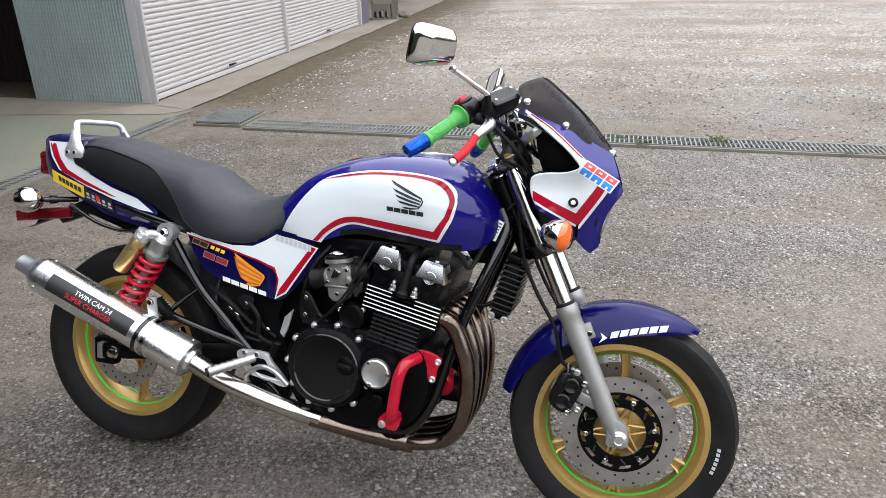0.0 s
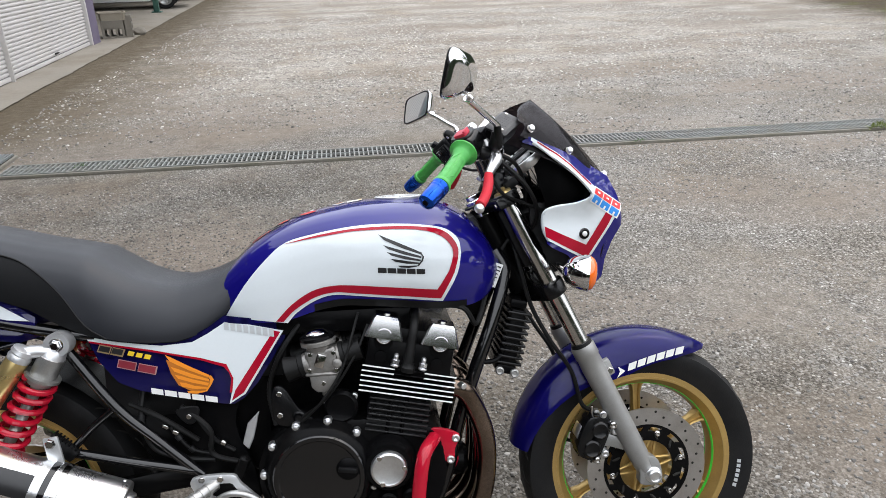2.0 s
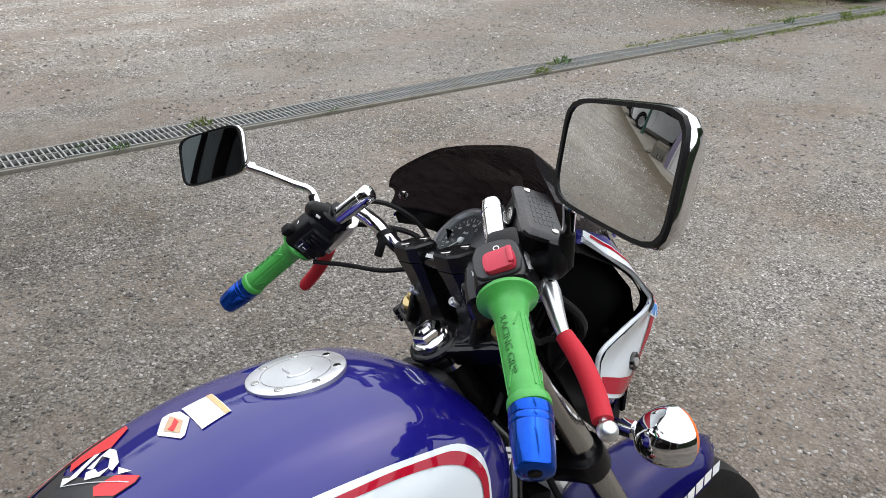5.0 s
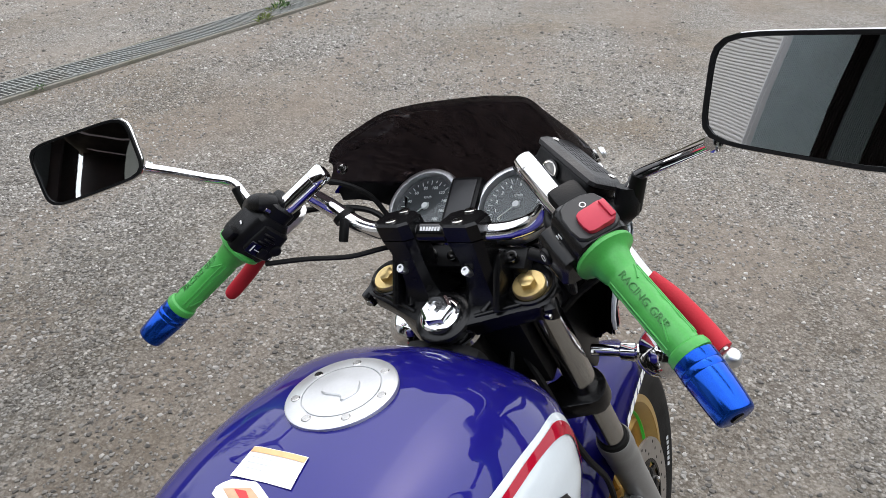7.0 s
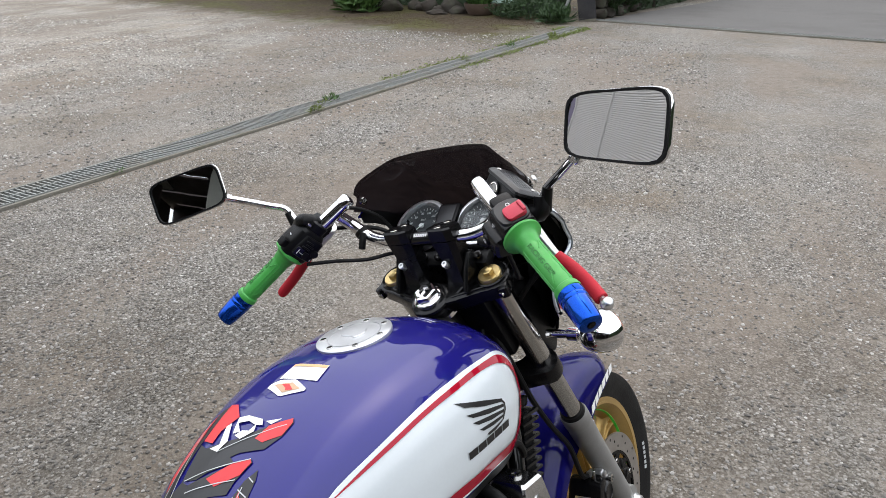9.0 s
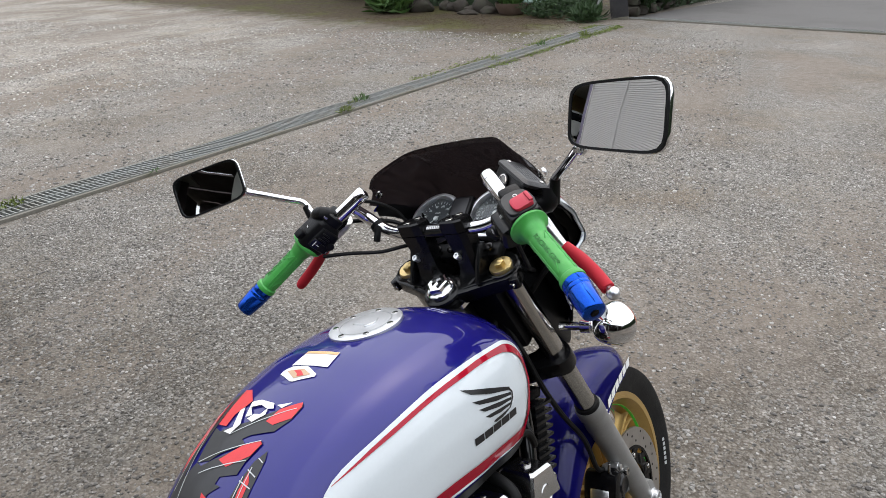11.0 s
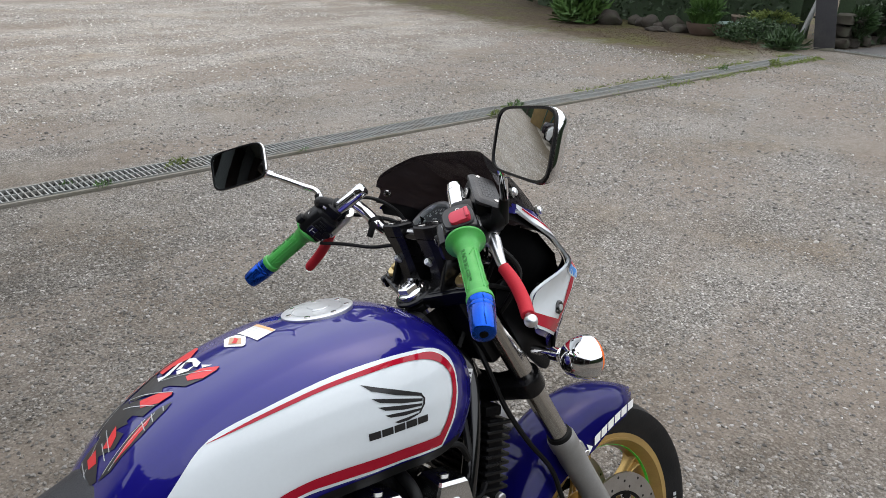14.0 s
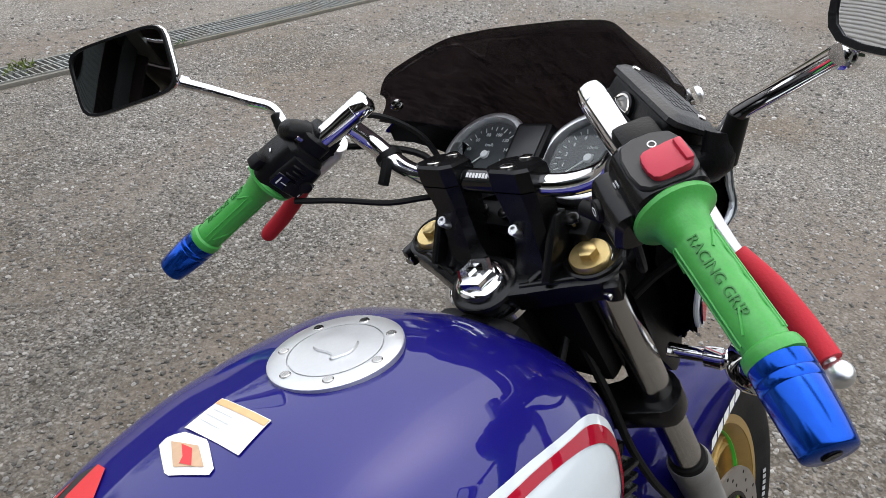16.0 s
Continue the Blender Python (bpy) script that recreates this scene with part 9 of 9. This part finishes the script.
# ---- carport end of the shed ----
def hollow_block(p, rz, tip=0, lay=0):
    b = bmesh.new()
    xs_, zs_ = (-.195, -.145, -.0775, -.0425, .0425, .0775, .145, .195), (-.095, -.065, .065, .095)
    solid = lambda i, j: 0 <= i < 7 and 0 <= j < 3 and not (j == 1 and i in (1, 3, 5))
    quad = lambda *c: b.faces.new([b.verts.new(v) for v in c])
    for i in range(7):
        for j in range(3):
            if solid(i, j):
                x0, x1, z0, z1 = xs_[i], xs_[i + 1], zs_[j], zs_[j + 1]
                for y in (-.06, .06):
                    quad((x0, y, z0), (x1, y, z0), (x1, y, z1), (x0, y, z1))
                for di, dj, f, h in ((-1, 0, (x0, z0), (x0, z1)), (1, 0, (x1, z0), (x1, z1)), (0, -1, (x0, z0), (x1, z0)), (0, 1, (x0, z1), (x1, z1))):
                    if not solid(i + di, j + dj):
                        quad((f[0], -.06, f[1]), (h[0], -.06, h[1]), (h[0], .06, h[1]), (f[0], .06, f[1]))
    bmesh.ops.remove_doubles(b, verts=b.verts, dist=1e-5)
    bmesh.ops.recalc_face_normals(b, faces=b.faces)
    ob = put("concrete_block", b, BLOCKM, 0)
    ob.matrix_basis = pose(*p, lay, tip, rz)
    return tagged(ob, "hollow grey concrete block in a stack by the shed", "concrete block", "stacked blocks")


for p, rz, tip, lay in (((-1.79, 15.50, .107), 4, 0, 0), ((-1.78, 15.76, .107), 4, 0, 0), ((-1.795, 15.53, .262), 5, 0, 90), ((-1.785, 15.73, .262), 3, 0, 90), ((-1.515, 15.60, .207), 88, 90, 0)):
    hollow_block(p, rz, tip, lay)
rings = []
for hx, hy, z in ((.215, .165, .40), (.226, .180, .48), (.232, .188, .525), (.248, .204, .530), (.248, .204, .545), (.222, .178, .545), (.212, .168, .48), (.200, .155, .415)):
    q = [(k * hx * (1 if abs(l) < 1 else .94), l * hy * (1 if abs(k) < 1 else .94)) for k, l in ((-1, -.9), (-.9, -1), (.9, -1), (1, -.9), (1, .9), (.9, 1), (-.9, 1), (-1, .9))]
    rings.append([Matrix.Rotation(radians(6), 3, "Z") @ V(x, y, 0) + V(-1.785, 15.63, z - .078) for x, y in q])
tagged(put("plastic_crate", loft(rings), mat("tan_crate", (.27, .24, .19), .6), 30), "tan plastic tub on the concrete blocks", "crate")
g = bmesh.new()
bmesh.ops.create_icosphere(g, subdivisions=3, radius=1)
for v in g.verts:
    v.co = V(v.co.x * .14, v.co.y * .12, v.co.z * .08) * (1 + .25 * noise.noise(v.co * 1.6))
bmesh.ops.translate(g, vec=(-1.37, 15.95, .06), verts=g.verts)
tagged(put("rock", g, BLOCKM, 50), "grey rock on the apron's edge", "rock")
tagged(put("down_pipe", rod(shed(7.42, .02, .02), shed(7.42, .02, 3.3), .035), GALV), "grey downpipe at the shed's corner", "pipe")
wall_box("wall_purple", 6.93, 7.35, -.04, .14, 0.0, 3.3, PURPLE, "grey-purple steel end panel")
for a in (13.56, 19.2, 24.6):
    p = shed(a, .12, 0)
    ps = thing("carport_post", "dark green steel carport post", "post", group="carport posts")
    part("shaft", box((p.x, p.y, 1.46), (.13, .13, 2.92), ROTS, .006), GREENP, ps)
    part("base_plate", box((p.x, p.y, .028), (.24, .24, .024), ROTS, .003), GREENP, ps)
wall_box("roof_carport", 7.4, 26, -.5, 6.5, 2.8, 2.95, GALV, "flat metal carport roof", "roof")
wall_box("wall_carport", 7.4, 26, 6.4, 6.55, 0, 2.8, DARKWALL, "dark back wall of the carport")
wall_box("wall_boards", 26.0, 26.2, -1.5, 6.5, 0, 2.8, TIMBER, "ochre board wall closing the carport")


def car(m, paint, label):
    """A small hatchback, nose along x: body, cabin glass, lamps, bumper and wheels."""
    top = thing("car", label, "car", m, group="parked cars")
    prof = [(-1.9, .30), (-1.93, .55), (-1.85, .85), (-1.72, 1.35), (-1.45, 1.50), (.25, 1.52), (.55, 1.42), (1.05, 1.0), (1.65, .88), (1.86, .68), (1.90, .45), (1.84, .24), (1.62, .22)]
    arch = lambda cx: [(cx + .36 * math.cos(a), .30 + .36 * math.sin(a)) for a in np.linspace(0, math.pi, 9)]
    outline = prof + [(1.58, .22)] + [p for p in arch(1.20) if p[1] > .22] + [(.83, .20), (-.93, .20)] + [p for p in arch(-1.28) if p[1] > .22] + [(-1.66, .24)]
    part("body", prism(outline, -.82, .82, .05, 2), paint, top)
    for sg in (-1, 1):
        part("side_window", prism([(-1.55, .98), (-1.42, 1.40), (.22, 1.42), (.82, 1.02)], sg * .80, sg * .826, .004), CARGLASS, top)
        part("headlamp", prism([(1.45, .74), (1.80, .66), (1.72, .80), (1.48, .86)], sg * .60, sg * .826, .01), CLEAR, top)
        part("mirror", box((.72, sg * .92, 1.02), (.12, .2, .13), None, .03), paint, top)
        part("door_seam", box((.50, sg * .821, .72), (.008, .006, .75)), CARGLASS, top, smooth=0)
        part("door_handle", box((-.45, sg * .828, .88), (.16, .02, .03), None, .008), paint, top)
    part("windscreen", loft([[V(1.04, -.68, 1.015), V(1.04, .68, 1.015)], [V(.56, -.60, 1.43), V(.56, .60, 1.43)]], closed=False), CARGLASS, top)
    part("grille", box((1.86, 0, .42), (.08, .9, .2), None, .03), PLASTIC, top)
    for x in (1.20, -1.28):
        for sg in (-1, 1):
            t = part("wheel", lathe((x, sg * .66, .30), LEFT * sg, [(0, .20), (0, .285), (.03, .30), (.15, .30), (.17, .28), (.17, .205), (.10, .20)], 36), TYRE, top)
            part("rim", lathe((x, sg * .80, .30), LEFT * sg, [(-.06, .20), (.028, .20), (.030, .185), (.0, .178), (-.03, .10), (-.03, .001)], 36), ALU, t)
            for k in range(5):
                a = k * 2 * math.pi / 5
                e = V(math.cos(a), 0, math.sin(a))
                part("rim_spoke", box(V(x, sg * .812, .30) + e * .1, (.19, .03, .045), Matrix.Rotation(-a, 3, "Y"), .008), ALU, t)
            part("hub_cap", lathe((x, sg * .80, .30), LEFT * sg, [(0, .05), (.03, .045), (.034, .001)], 20), ALU, t)
    return top


car(pose(-2.17, 23.5, .016, 0, 0, -3), CARW, "white hatchback parked under the carport")
car(pose(-1.57, 26.95, .016, 0, 0, -3), CARD, "dark hatchback parked beside the white car")
